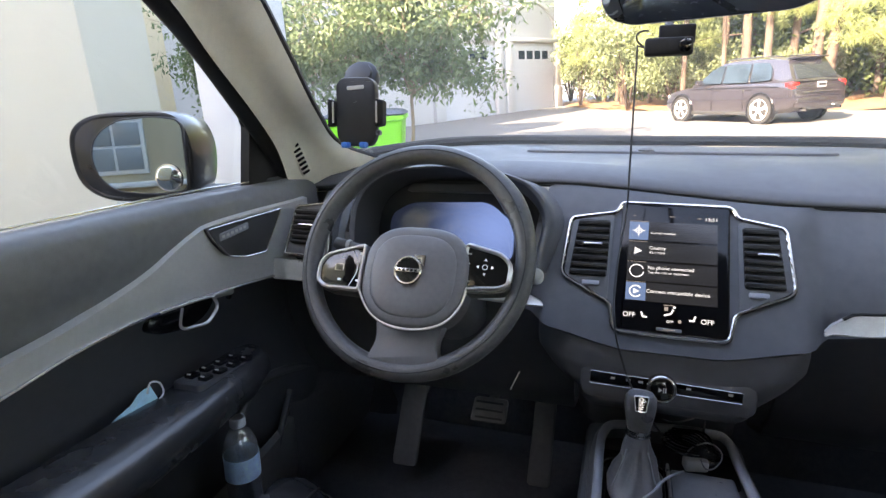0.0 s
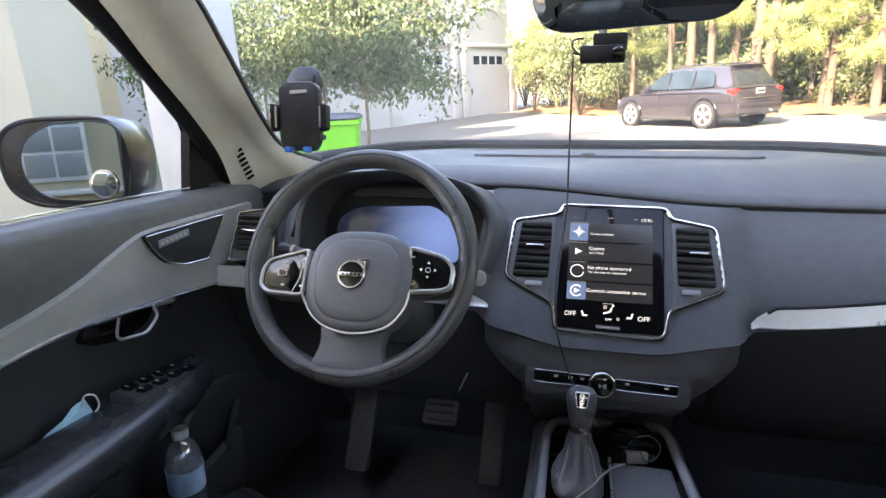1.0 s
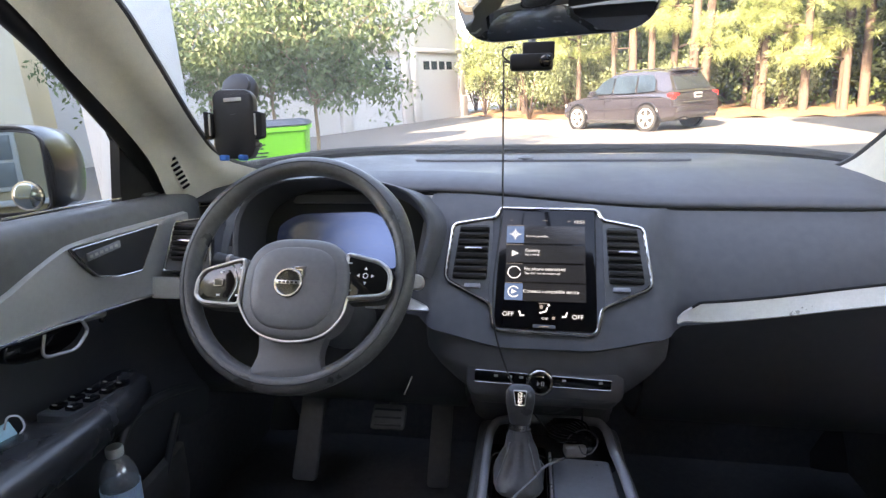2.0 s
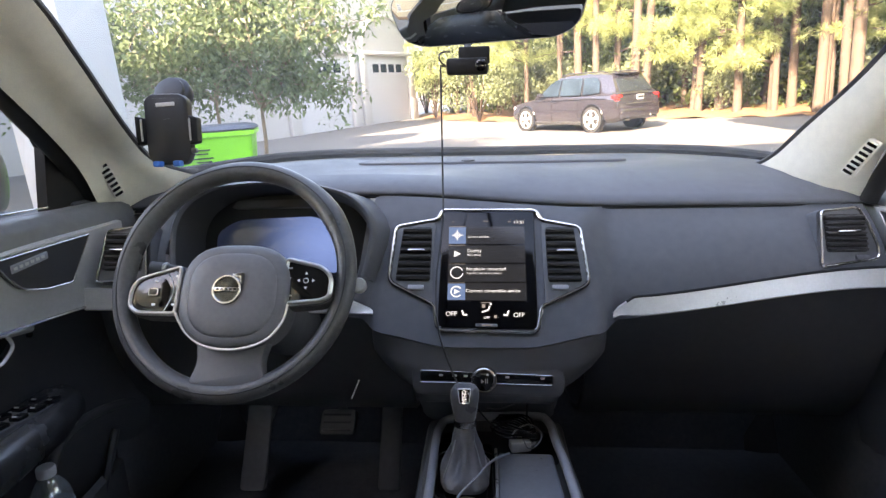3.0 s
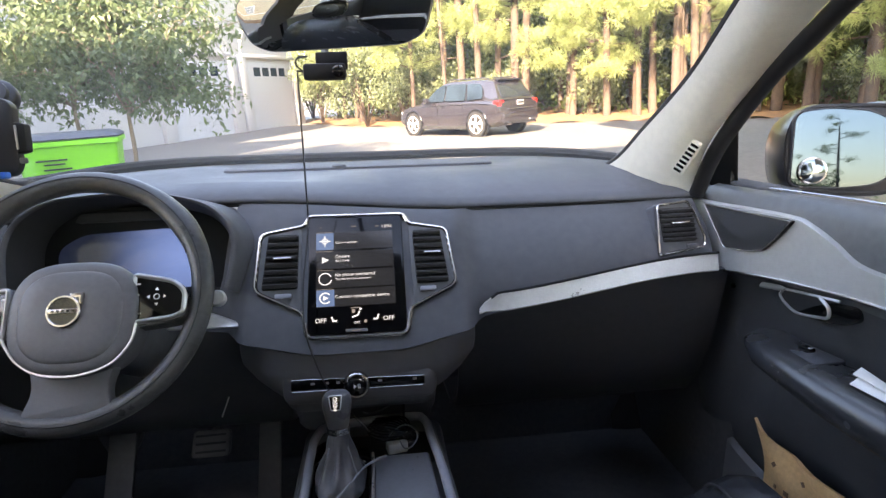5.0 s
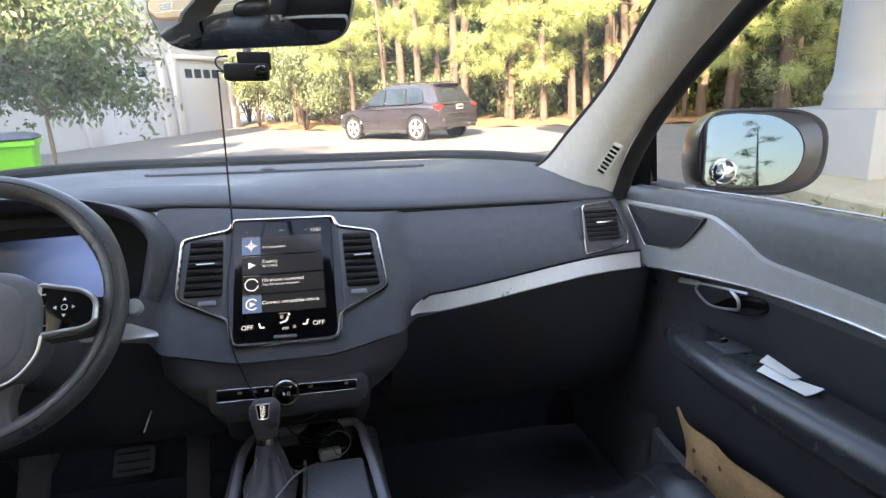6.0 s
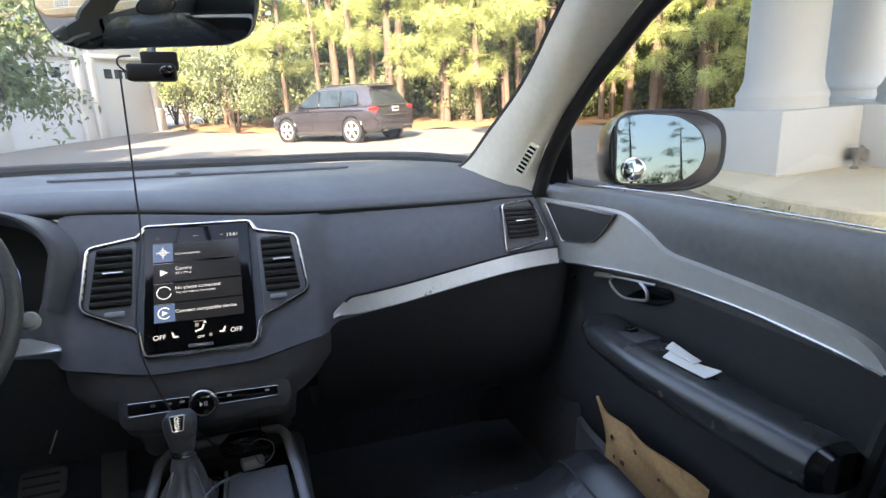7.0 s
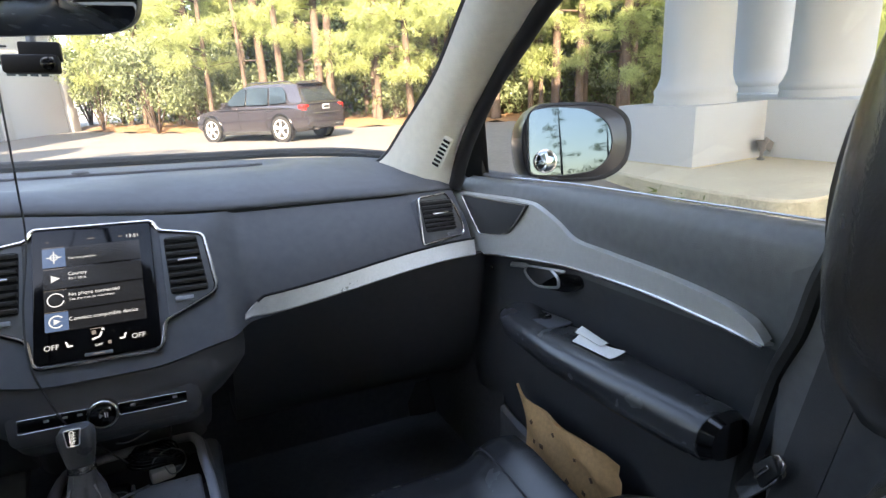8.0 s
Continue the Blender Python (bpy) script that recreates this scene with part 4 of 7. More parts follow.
        TP = Plane((0.7390, 0.94, 0), (0.165, -0.985, 0), (0, 0, 1))
    else:
        tw = rounded([((y - 0.94) / 0.98, z) for y, z in ((0.658, 1.097), (0.842, 1.105), (0.790, 1.024), (0.736, 1.027), (0.698, 1.038), (0.675, 1.066))], 0.006)
        TP = Plane((-0.7390, 0.94, 0), (0.165, 0.985, 0), (0, 0, 1))
    g = part("speaker_grille", plate(TP, tw, -0.012, 0.002, 0.001), M_MESH, d, "fine black speaker mesh")
    part("grille_frame", frame_ring(TP, tw, 0.0022, -0.006, 0.0038, 0.0008), M_CHROME, g)
    if sx < 0:
        part("grille_badge", plate(TP, rounded([((y - 0.94) / 0.98, z) for y, z in ((0.683, 1.070), (0.750, 1.080), (0.750, 1.093), (0.683, 1.084))], 0.002), 0.0, 0.0045, 0.001), M_RAIL, g, "small dark maker plate")
        for q in range(6):
            part("badge_bar", box(TP.at((0.690 + 0.010 * q - 0.94) / 0.98, 1.078 + 0.0015 * q, 0.0048), (0.006, 0.005, 0.0006), 0, TP.turn()), M_GREYTRIM, g)
    # pull handle in its cup
    hy, hz = (0.715, 0.972) if sx > 0 else (0.622, 0.950)
    H = Plane((sx * (X + 0.030), 0, 0), (0, -sx, 0), (0, 0, 1))
    cup = [(0.845, 0.962), (0.62, 0.990), (0.617, 0.966), (0.655, 0.943), (0.756, 0.928), (0.828, 0.938)] if sx > 0 else \
        [(0.705, 0.956), (0.545, 0.972), (0.532, 0.949), (0.556, 0.932), (0.62, 0.918), (0.674, 0.926)]
    cup = rounded([(-sx * y, z) for y, z in cup], 0.02)
    c = part("handle_cup", plate(H, cup, -0.03, 0.008, 0.004), M_BLACK, d)
    if sx > 0:
        lever = [(0.751, 0.985), (0.762, 0.970), (0.744, 0.957), (0.714, 0.950), (0.665, 0.959), (0.646, 0.966), (0.648, 0.982), (0.668, 0.993)]
        arm = [(0.818, 0.972), (0.770, 0.980), (0.702, 0.990), (0.630, 0.999)]
    else:
        lever = [(0.656, 0.972), (0.663, 0.952), (0.648, 0.937), (0.630, 0.930), (0.600, 0.935), (0.578, 0.940), (0.571, 0.951), (0.580, 0.977)]
        arm = [(0.710, 0.963), (0.668, 0.970), (0.605, 0.978), (0.538, 0.983)]
    part("pull_lever", tube([H.at(-sx * p.x, p.y, 0.042) for p in spline([(y, z, 0) for y, z in lever], 5)], 0.0031, 8, flat=0.8), M_SATIN, c)
    part("lever_arm", tube([H.at(-sx * p.x, p.y, 0.039) for p in spline([(y, z, 0) for y, z in arm], 5)], [0.0066 if i < 6 else 0.0028 for i in range(16)], 8, flat=0.6), M_SATIN, c)
    for by, bz in ((0.905, 0.960), (0.902, 0.945)) if sx > 0 else ((0.742, 0.953), (0.738, 0.941)):
        part("lock_button", lathe([(0.0055, -0.004), (0.0055, 0.002), (0.004, 0.0035), (0.001, 0.0038)], (sx * (X + 0.037 - 0.05 * smooth01(0.62, 0.95, by)), by, bz), Matrix.Rotation(radians(-90 * sx), 3, "Y"), 14), M_BLACK, d)
    # armrest
    rings = []
    spec = [(0.785, 0.780, 0.020, 0.010, 0.905), (0.76, 0.768, 0.046, 0.018, 0.903), (0.70, 0.755, 0.058, 0.025, 0.899), (0.55, 0.750, 0.060, 0.031, 0.893), (0.40, 0.753, 0.055, 0.035, 0.889), (0.30, 0.757, 0.049, 0.036, 0.888), (0.252, 0.760, 0.044, 0.034, 0.888), (0.236, 0.764, 0.036, 0.027, 0.888)]
    if sx < 0:
        spec = [(0.745, 0.785, 0.026, 0.022, 0.838), (0.725, 0.776, 0.046, 0.030, 0.834), (0.64, 0.762, 0.060, 0.036, 0.833), (0.50, 0.755, 0.064, 0.038, 0.833), (0.36, 0.752, 0.066, 0.042, 0.834), (0.20, 0.752, 0.066, 0.044, 0.838), (0.0, 0.755, 0.064, 0.044, 0.838), (-0.08, 0.760, 0.05, 0.036, 0.838)]
    for y, xc, hx, hz2, zc in spec:
        zc -= 0.020
        rings.append([(sx * (xc + hx * abs(math.cos(a)) ** 0.75 * math.copysign(1, math.cos(a))), y, zc + hz2 * abs(math.sin(a)) ** 0.75 * math.copysign(1, math.sin(a))) for a in (2 * math.pi * q / 24 for q in range(24))])
    part("armrest", loft(rings[:-1]), M_LEATHER, d, "padded black leather armrest", angle=70)
    part("armrest_cap", loft([[(sx * (abs(p[0]) + 0.001), p[1] + 0.004, p[2]) for p in rings[-2]], rings[-1]]), M_BLACK, d, "glossy black end cap")
    # switch plate
    sy, sz = (0.655, 0.900) if sx > 0 else (0.618, 0.847)
    Q = Plane((sx * (0.765 if sx > 0 else 0.762), sy, sz), (1, 0, 0.0), (0, 1, -0.05 if sx > 0 else -0.12))
    n = 1 if sx > 0 else 4
    L2 = 0.055 if sx > 0 else 0.082
    sp = part("switch_plate", plate(Q, rounded([(-0.030, -L2), (0.030, -L2), (0.026, L2), (-0.026, L2)], 0.012), -0.03, 0.004, 0.003), M_LOWDOOR, d)
    for i in range(n):
        for j in (0,) if n == 1 else (-0.012, 0.016):
            part("window_switch", box(Q.at(j, -0.052 + 0.036 * i if n > 1 else 0.0, 0.007), (0.018, 0.022, 0.008), 0.003, Q.turn()), M_BLACK, sp)
            part("switch_lip", box(Q.at(j, -0.052 + 0.036 * i - 0.008 if n > 1 else -0.008, 0.0112), (0.008, 0.003, 0.002), 0.0008, Q.turn()), M_GREYTRIM, sp)
    if sx < 0:
        part("pocket_ridge", tube(spline([(-0.792, 0.680, 0.69), (-0.790, 0.7238, 0.7357), (-0.790, 0.763, 0.7438), (-0.790, 0.8236, 0.7377), (-0.790, 0.8887, 0.7203), (-0.792, 0.96, 0.694)], 6), 0.010, 10), M_LOWDOOR, d, "raised rim of the door speaker pod")
        part("kick_ridge", tube(spline([(-0.792, 0.786, 0.540), (-0.790, 0.8204, 0.5993), (-0.790, 0.85, 0.6469), (-0.792, 0.87, 0.6722)], 6), 0.008, 8), M_LOWDOOR, d)
    # lower pocket
    rows = []
    for i in range(21):
        y = 0.12 + 0.80 * i / 20
        o = 0.05 * math.sin(math.pi * i / 20) ** 0.4
        rows.append([(sx * (X + 0.03 - o), y, 0.60), (sx * (X + 0.02 - o), y, 0.59), (sx * (X + 0.018 - o), y, 0.48), (sx * (X + 0.03 - o * 0.8), y, 0.38)])
    part("door_pocket", sheet(rows, 0.008), M_DARK, d)
    return d


door_right = door(1, "passenger_door", "closed front passenger door panel in black with grey trim")
door_left = door(-1, "driver_door", "closed driver door panel in black with grey trim")

# ---- pillars, roof, glass ----
def pillar(sx):
    p = thing("windscreen_pillar", "cream cloth covered windscreen pillar with a vent grille", "pillar", (sx * 0.70, 0.9, 1.2), group="windscreen pillars")
    if sx > 0:
        inn = [(0.585, 1.255, 1.150), (0.622, 1.150, 1.195), (0.640, 1.050, 1.268), (0.655, 0.90, 1.372), (0.650, 0.76, 1.480), (0.62, 0.55, 1.60), (0.58, 0.30, 1.665)]
        mid = [(0.678, 1.06, 1.120), (0.682, 1.02, 1.165), (0.690, 0.940, 1.250), (0.693, 0.82, 1.360), (0.682, 0.70, 1.450), (0.66, 0.50, 1.565), (0.63, 0.28, 1.640)]
        outr = [(0.732, 1.005, 1.112), (0.7275, 0.985, 1.153), (0.7255, 0.925, 1.2505), (0.7295, 0.80, 1.3604), (0.718, 0.685, 1.4345), (0.700, 0.50, 1.530), (0.685, 0.28, 1.590)]
        seal = [(0.742, 0.99, 1.13), (0.743, 0.955, 1.195), (0.744, 0.905, 1.260), (0.7440, 0.80, 1.3575), (0.7345, 0.685, 1.424), (0.7254, 0.60, 1.469), (0.712, 0.45, 1.525), (0.70, 0.28, 1.575)]
    else:
        inn = [(-0.60, 1.20, 1.140), (-0.645, 1.10, 1.180), (-0.700, 1.002, 1.223), (-0.700, 0.913, 1.292), (-0.700, 0.809, 1.415), (-0.690, 0.70, 1.510), (-0.66, 0.45, 1.62)]
        mid = [(-0.738, 1.06, 1.110), (-0.742, 1.03, 1.150), (-0.748, 0.950, 1.225), (-0.748, 0.86, 1.310), (-0.748, 0.75, 1.400), (-0.735, 0.62, 1.480), (-0.70, 0.42, 1.58)]
        outr = [(-0.800, 0.960, 1.112), (-0.788, 0.925, 1.150), (-0.7705, 0.865, 1.224), (-0.773, 0.80, 1.2985), (-0.7564, 0.685, 1.3842), (-0.7271, 0.57, 1.459), (-0.69, 0.40, 1.545)]
        seal = [(-0.822, 0.965, 1.115), (-0.810, 0.925, 1.172), (-0.798, 0.87, 1.2348), (-0.797, 0.80, 1.3050), (-0.7790, 0.685, 1.3968), (-0.7486, 0.57, 1.4581), (-0.712, 0.40, 1.54)]
    a, b, c = (spline(q, 6) for q in (inn, mid, outr))
    rows = [[x + Vector((sx * 0.05, 0.05, 0.0)), x, x.lerp(y, 0.35) + Vector((-sx * 0.008, -0.010, 0.002)), x.lerp(y, 0.75) + Vector((-sx * 0.010, -0.014, 0.004)), y + Vector((-sx * 0.004, -0.008, 0.002)), y.lerp(z, 0.6), z, z + Vector((sx * 0.02, 0.03, 0))] for x, y, z in zip(a, b, c)]
    part("cover", sheet(rows, 0.006 * sx), M_PILLAR, p, angle=60)
    part("door_seal", tube(spline(seal, 6), 0.0165, 10), M_SEAL, p, "black rubber door seal")
    part("glass_edge", tube([x + Vector((sx * 0.004, 0.012, 0)) for x in a], 0.007, 6), M_RUBBER, p)
    # slotted demister grille near the foot
    if sx > 0:
        G = Plane((0.690, 0.953, 1.214), (0.6, -0.62, -0.5), (0.1, -0.63, 0.77))
    else:
        G = Plane((-0.760, 0.934, 1.195), (0.6, 0.62, 0.5), (-0.1, -0.63, 0.77))
    v = part("demister_grille", plate(G, rounded([(-0.014, -0.043), (0.010, -0.043), (0.016, 0.043), (-0.006, 0.043)], 0.004), -0.006, 0.003, 0.002), M_PILLAR, p)
    for i in range(7):
        y = -0.034 + 0.0115 * i
        part("slot", box(G.at(0.001 + 0.1 * y, y, 0.0025), (0.017, 0.0062, 0.004), 0.001, G.turn()), M_BLACK, v)
    # black mirror corner at the front of the side window
    q = [(0.790, 1.08, 1.115), (0.80, 0.962, 1.130), (0.80, 0.981, 1.277), (0.795, 0.950, 1.306), (0.770, 0.955, 1.262)] if sx > 0 else \
        [(-0.815, 0.985, 1.115), (-0.815, 0.822, 1.138), (-0.812, 0.840, 1.267), (-0.808, 0.828, 1.281), (-0.796, 0.90, 1.212)]
    part("mirror_corner", loft([q, [(x + sx * 0.02, y, z) for x, y, z in q]]), M_SEAL, p)
    return p


pillar(1)
pillar(-1)

# windscreen and side glass, with no shadow of their own
ws = []
for i in range(17):
    x = -0.72 + 1.44 * i / 16
    c = 1 - (abs(x) / 0.74) ** 2.2
    ws.append([(x, 1.12 + 0.40 * c, 1.17), (x, 0.93 + 0.34 * c, 1.31), (x, 0.76 + 0.26 * c, 1.45), (x, 0.56 + 0.22 * c, 1.58), (x, 0.42 + 0.18 * c, 1.66)])
windscreen = alone("windscreen", sheet(ws, 0.004), M_WINDSCREEN, "large clear curved windscreen with a faint painted haze", "window", kind="structure")
windscreen.visible_shadow = False
for sx in (1, -1):
    r = [[(sx * (0.845 - 0.10 * t ** 1.3 - 0.02 * smooth01(0.6, 1, y)), y, 1.15 + 0.42 * t) for t in (0, 0.25, 0.5, 0.75, 1)] for y in (-0.55, -0.2, 0.2, 0.55, 0.80)]
    g = alone("side_window", sheet(r, 0.003), M_GLASS, "closed clear front side window", "window", kind="structure")
    g.visible_shadow = False

# roof lining, floor and rear shell close the cabin
roof = []
for i in range(13):
    x = -0.66 + 1.32 * i / 12
    roof.append([(x, y, 1.655 + 0.04 * (1 - (x / 0.7) ** 2) - 0.03 * smooth01(0.2, 0.6, y) - 0.04 * smooth01(-1.2, -2.2, y)) for y in (0.56, 0.4, 0.1, -0.4, -1.0, -1.6, -2.2)])
alone("headliner", sheet(roof, 0.03), M_PILLAR, "pale cloth headliner", "ceiling", kind="structure")
alone("car_floor", join(box((0, 0.2, 0.36), (1.70, 2.4, 0.04), 0.005), box((0, 1.42, 0.60), (1.60, 0.04, 0.60), 0.005, Matrix.Rotation(radians(-25), 3, "X"))), M_CARPET, "black carpeted car floor and footwells", "floor", kind="structure")
for sx in (1, -1):
    alone("footwell_side", box((sx * 0.83, 1.25, 0.74), (0.06, 0.75, 0.84), 0.01), M_CARPET, "black carpeted footwell side", "wall", kind="structure")
    alone("sill", box((sx * 0.86, 0.2, 0.34), (0.06, 1.6, 0.12), 0.02), M_DARK, "black door sill", "wall", kind="structure")
    bp = [[(sx * (0.80 - 0.09 * smooth01(1.15, 1.6, z)), 0.205 - 0.16 * smooth01(1.10, 1.19, z) - 0.10 * smooth01(1.2, 1.65, z) + o, z) for z in (0.36, 0.8, 1.0, 1.10, 1.14, 1.19, 1.3, 1.45, 1.6)] for o in (0.0, -0.08, -0.20, -0.32)]
    alone("door_post", sheet(bp, 0.03), M_DARK, "dark lined post behind the front door", "wall", kind="structure")
    alone("rear_side_wall", box((sx * 0.82, -1.25, 0.76), (0.05, 2.1, 0.80), 0.01), M_DARK, "dark rear door lining", "wall", kind="structure")
    alone("roof_rail", box((sx * 0.69, -0.95, 1.60), (0.10, 2.6, 0.10), 0.03, Matrix.Rotation(radians(18 * sx), 3, "Y")), M_PILLAR, "pale roof rail lining above the doors", "wall", kind="structure")
alone("tailgate", box((0, -2.28, 0.85), (1.64, 0.06, 0.95), 0.02), M_DARK, "dark tailgate lining", "wall", kind="structure")
alone("bonnet", sheet([[(x, 1.56 + 0.9 * t - 0.2 * (x / 0.8) ** 2, 1.14 + 0.015 * math.sin(3 * t) - 0.16 * t * t - 0.03 * (x / 0.8) ** 2) for t in (0, 0.25, 0.5, 0.75, 1)] for x in (-0.8, -0.4, 0, 0.4, 0.8)], 0.02), M_CARBLK, "glossy dark bonnet ahead of the windscreen", "bonnet")

# ---- rear-view mirror and camera ----
mir = thing("rear_view_mirror", "frameless black interior rear-view mirror", "mirror", (0, 0.70, 1.45))
MP = Plane((-0.001, 0.70, 1.452), (1, -0.245, 0.02), (0, -0.215, 1))
mo = rounded([(-0.146, 0.020), (-0.130, -0.030), (-0.10, -0.043), (0.10, -0.043), (0.128, -0.030), (0.146, 0.022), (0.12, 0.042), (-0.12, 0.042)], [0.02, 0.02, 0.05, 0.05, 0.02, 0.02, 0.02, 0.02])
part("shell", plate(Plane(MP.o, -MP.u, MP.v), [(-x, y) for x, y in mo], -0.002, 0.03, 0.012), M_DARK, mir)
part("mirror_glass", plate(MP, mo, -0.001, 0.003, 0.001), M_CABINMIRROR, mir)
part("edge_band", frame_ring(MP, mo, 0.0012, -0.001, 0.0036, 0.0005), M_DARK, mir, "thin dark glass edge")
part("stem", tube([(0.0, 0.72, 1.455), (0.0, 0.80, 1.49), (0.0, 0.96, 1.53)], 0.012, 8), M_DARK, mir)
dc = thing("dashcam", "small black dashcam hanging from the windscreen", "camera", (-0.035, 0.918, 1.40))
part("body", box((-0.034, 0.90, 1.392), (0.074, 0.032, 0.028), 0.005), M_SEAL, dc)
part("screen_block", box((-0.022, 0.915, 1.412), (0.056, 0.02, 0.030), 0.003), M_SEAL, dc)
part("lens_ring", lathe([(0.010, 0), (0.010, 0.006), (0.007, 0.008)], (-0.010, 0.884, 1.392), Matrix.Rotation(radians(90), 3, "X"), 16), M_BLACK, dc)
part("side_label", box((-0.006, 0.8835, 1.396), (0.007, 0.001, 0.012), 0.0003), M_GREYTRIM, dc)
part("mount", tube([(-0.034, 0.915, 1.40), (-0.034, 0.93, 1.44), (-0.034, 0.97, 1.47)], 0.007, 8), M_DARK, dc)
wire = spline([(-0.070, 0.905, 1.392), (-0.082, 0.900, 1.402), (-0.084, 0.90, 1.412), (-0.078, 0.905, 1.418), (-0.066, 0.915, 1.42)], 5)[::-1] + \
    spline([(-0.082, 0.898, 1.395), (-0.0815, 0.89, 1.30), (-0.081, 0.880, 1.20), (-0.0815, 0.868, 1.12), (-0.092, 0.815, 1.02), (-0.088, 0.775, 0.95), (-0.072, 0.765, 0.89), (-0.050, 0.758, 0.84), (-0.02, 0.79, 0.78), (0.01, 0.80, 0.735)], 8)
alone("dashcam_cable", tube(wire, 0.0017, 6), M_RUBBER, "thin black cable hanging down from the dashcam", "cable")

# ---- phone holder ----
ph = thing("phone_holder", "black phone holder with blue feet on the windscreen", "phone holder", (-0.585, 0.90, 1.25))
PP = Plane((-0.591, 0.88, 1.296), (1, 0.12, 0), (0, 0.10, 1))
part("plate", plate(PP, rounded([(-0.040, -0.050), (-0.030, -0.068), (0.030, -0.068), (0.040, -0.050), (0.040, 0.050), (0.028, 0.062), (-0.028, 0.062), (-0.040, 0.050)], 0.012), -0.012, 0.008, 0.004), M_CUP, ph)
part("label_plate", plate(PP, rounded([(-0.017, 0.038), (0.017, 0.040), (0.017, 0.047), (-0.017, 0.045)], 0.002), 0.0, 0.0095, 0.0005), M_GREYTRIM, ph)
for s in (-1, 1):
    part("clamp", plate(Plane(PP.at(s * 0.048, -0.004, 0), PP.u, PP.v), rounded([(-0.008, -0.028), (0.008, -0.024), (0.009, 0.022), (-0.008, 0.026)], 0.004), -0.008, 0.014, 0.003), M_SEAL, ph)
    part("clamp_pad", box(PP.at(s * 0.0435, -0.004, 0.014), (0.003, 0.040, 0.006), 0.001, PP.turn()), M_SATIN, ph)
    part("foot", box(PP.at(s * 0.018, -0.066, 0.016), (0.013, 0.011, 0.022), 0.003, PP.turn()), M_BLUE, ph, "blue rubber foot")
part("suction_cup", lathe([(0.030, -0.004), (0.036, 0.0), (0.037, 0.006), (0.037, 0.015), (0.034, 0.019), (0.029, 0.021), (0.0275, 0.028), (0.022, 0.031), (0.004, 0.032)], (-0.606, 0.945, 1.352), Matrix.Rotation(radians(58), 3, "X"), 32), M_CUP, ph, "black ribbed suction cup")
part("arm", tube([(-0.606, 0.925, 1.342), (-0.598, 0.91, 1.325), (-0.590, 0.888, 1.30)], [0.02, 0.018, 0.02], 12), M_DARK, ph)
part("release_knob", box(PP.at(0.043, -0.042, 0), (0.012, 0.010, 0.012), 0.003, PP.turn()), M_DARK, ph)


# ---- door mirrors ----
def door_mirror(sx, c, hw, hh, yawd):
    m = thing("door_mirror", "black door mirror with a small round blind-spot mirror", "mirror", tuple(c), group="door mirrors")
    u = Matrix.Rotation(radians(yawd), 3, "Z") @ Vector((1, 0, 0))
    P = Plane(c, u, (0, 0.02 if sx < 0 else 0.13, 1))
    base = [(-1.0, 0.05), (-0.93, 0.62), (-0.55, 0.94), (0.2, 1.0), (0.75, 0.93), (0.98, 0.45), (1.0, -0.35), (0.85, -0.85), (0.3, -1.0), (-0.45, -0.98), (-0.88, -0.62)]
    if sx > 0:
        base = [(-x, y) for x, y in base][::-1]
    o = [(p.x * hw, p.y * hh) for p in spline([(x, y, 0) for x, y in base], 5, closed=True)]
    rings = [[P.at(x * k, y * k, z) for x, y in o] for k, z in ((0.955, 0.002), (0.99, 0.0), (1.02, -0.02), (1.0, -0.07), (0.94, -0.12), (0.80, -0.160), (0.50, -0.185), (0.15, -0.192))]
    part("shell", loft(rings), M_SHELL, m, "glossy black shell")
    part("bezel", loft([[P.at(x * k, y * k, z) for x, y in o] for k, z in ((0.80, -0.012), (0.82, -0.002), (0.93, 0.004), (0.968, 0.003), (0.975, -0.01))]), M_SEAL, m, "black bezel")
    gx, gw, gh = -sx * 0.155 * hw, hw * 0.775, hh * 0.86
    go = [(gx + -sx * a * gw, b * gh + 0.03 * hh) for a, b in ((0.97, 0.90), (0.40, 1.0), (-0.35, 0.92), (-0.84, 0.55), (-1.0, 0.02), (-0.90, -0.55), (-0.55, -0.92), (0.10, -1.0), (0.97, -0.94))]
    if sx > 0:
        go = go[::-1]
    G2 = P if sx < 0 else Plane(P.o, Matrix.Rotation(radians(-16.1), 3, "Z") @ Vector((1, 0, 0)), (0, 0.060, 1))
    part("mirror_glass", plate(G2, rounded(go, 0.022, 6), -0.002, 0.0085, 0.001), M_MIRROR if sx < 0 else M_SKYMIRROR, m, angle=8)
    part("glass_edge", frame_ring(G2, rounded([(gx + (x - gx) * 1.03, y * 1.03) for x, y in go], 0.022, 6), 0.003, 0.0, 0.0095, 0.001), M_RUBBER, m)
    B = P.at(hw * (0.62 if sx < 0 else -0.62), -hh * 0.46, 0.0085)
    part("blind_spot_mirror", lathe([(0.025, 0), (0.025, 0.003), (0.022, 0.006), (0.014, 0.0085), (0.005, 0.0098), (0.001, 0.010)], B, P.turn(), 32), M_MIRROR, m, "round convex mirror")
    part("blind_spot_rim", lathe([(0.0275, 0), (0.0275, 0.003), (0.0252, 0.0042)], B, P.turn(), 32), M_CHROME, m)
    part("foot", loft([[(sx * (0.84 + 0.02), 0.90 + 0.05 * math.cos(a), 1.125 + 0.018 * math.sin(a)) for a in (math.pi / 6 * k for k in range(12))],
                       [(c[0] - sx * hw * 0.62, c[1] + 0.06 + 0.035 * math.cos(a), c[2] - hh * 0.86 + 0.016 * math.sin(a)) for a in (math.pi / 6 * k for k in range(12))]]), M_DARK, m)
    return m


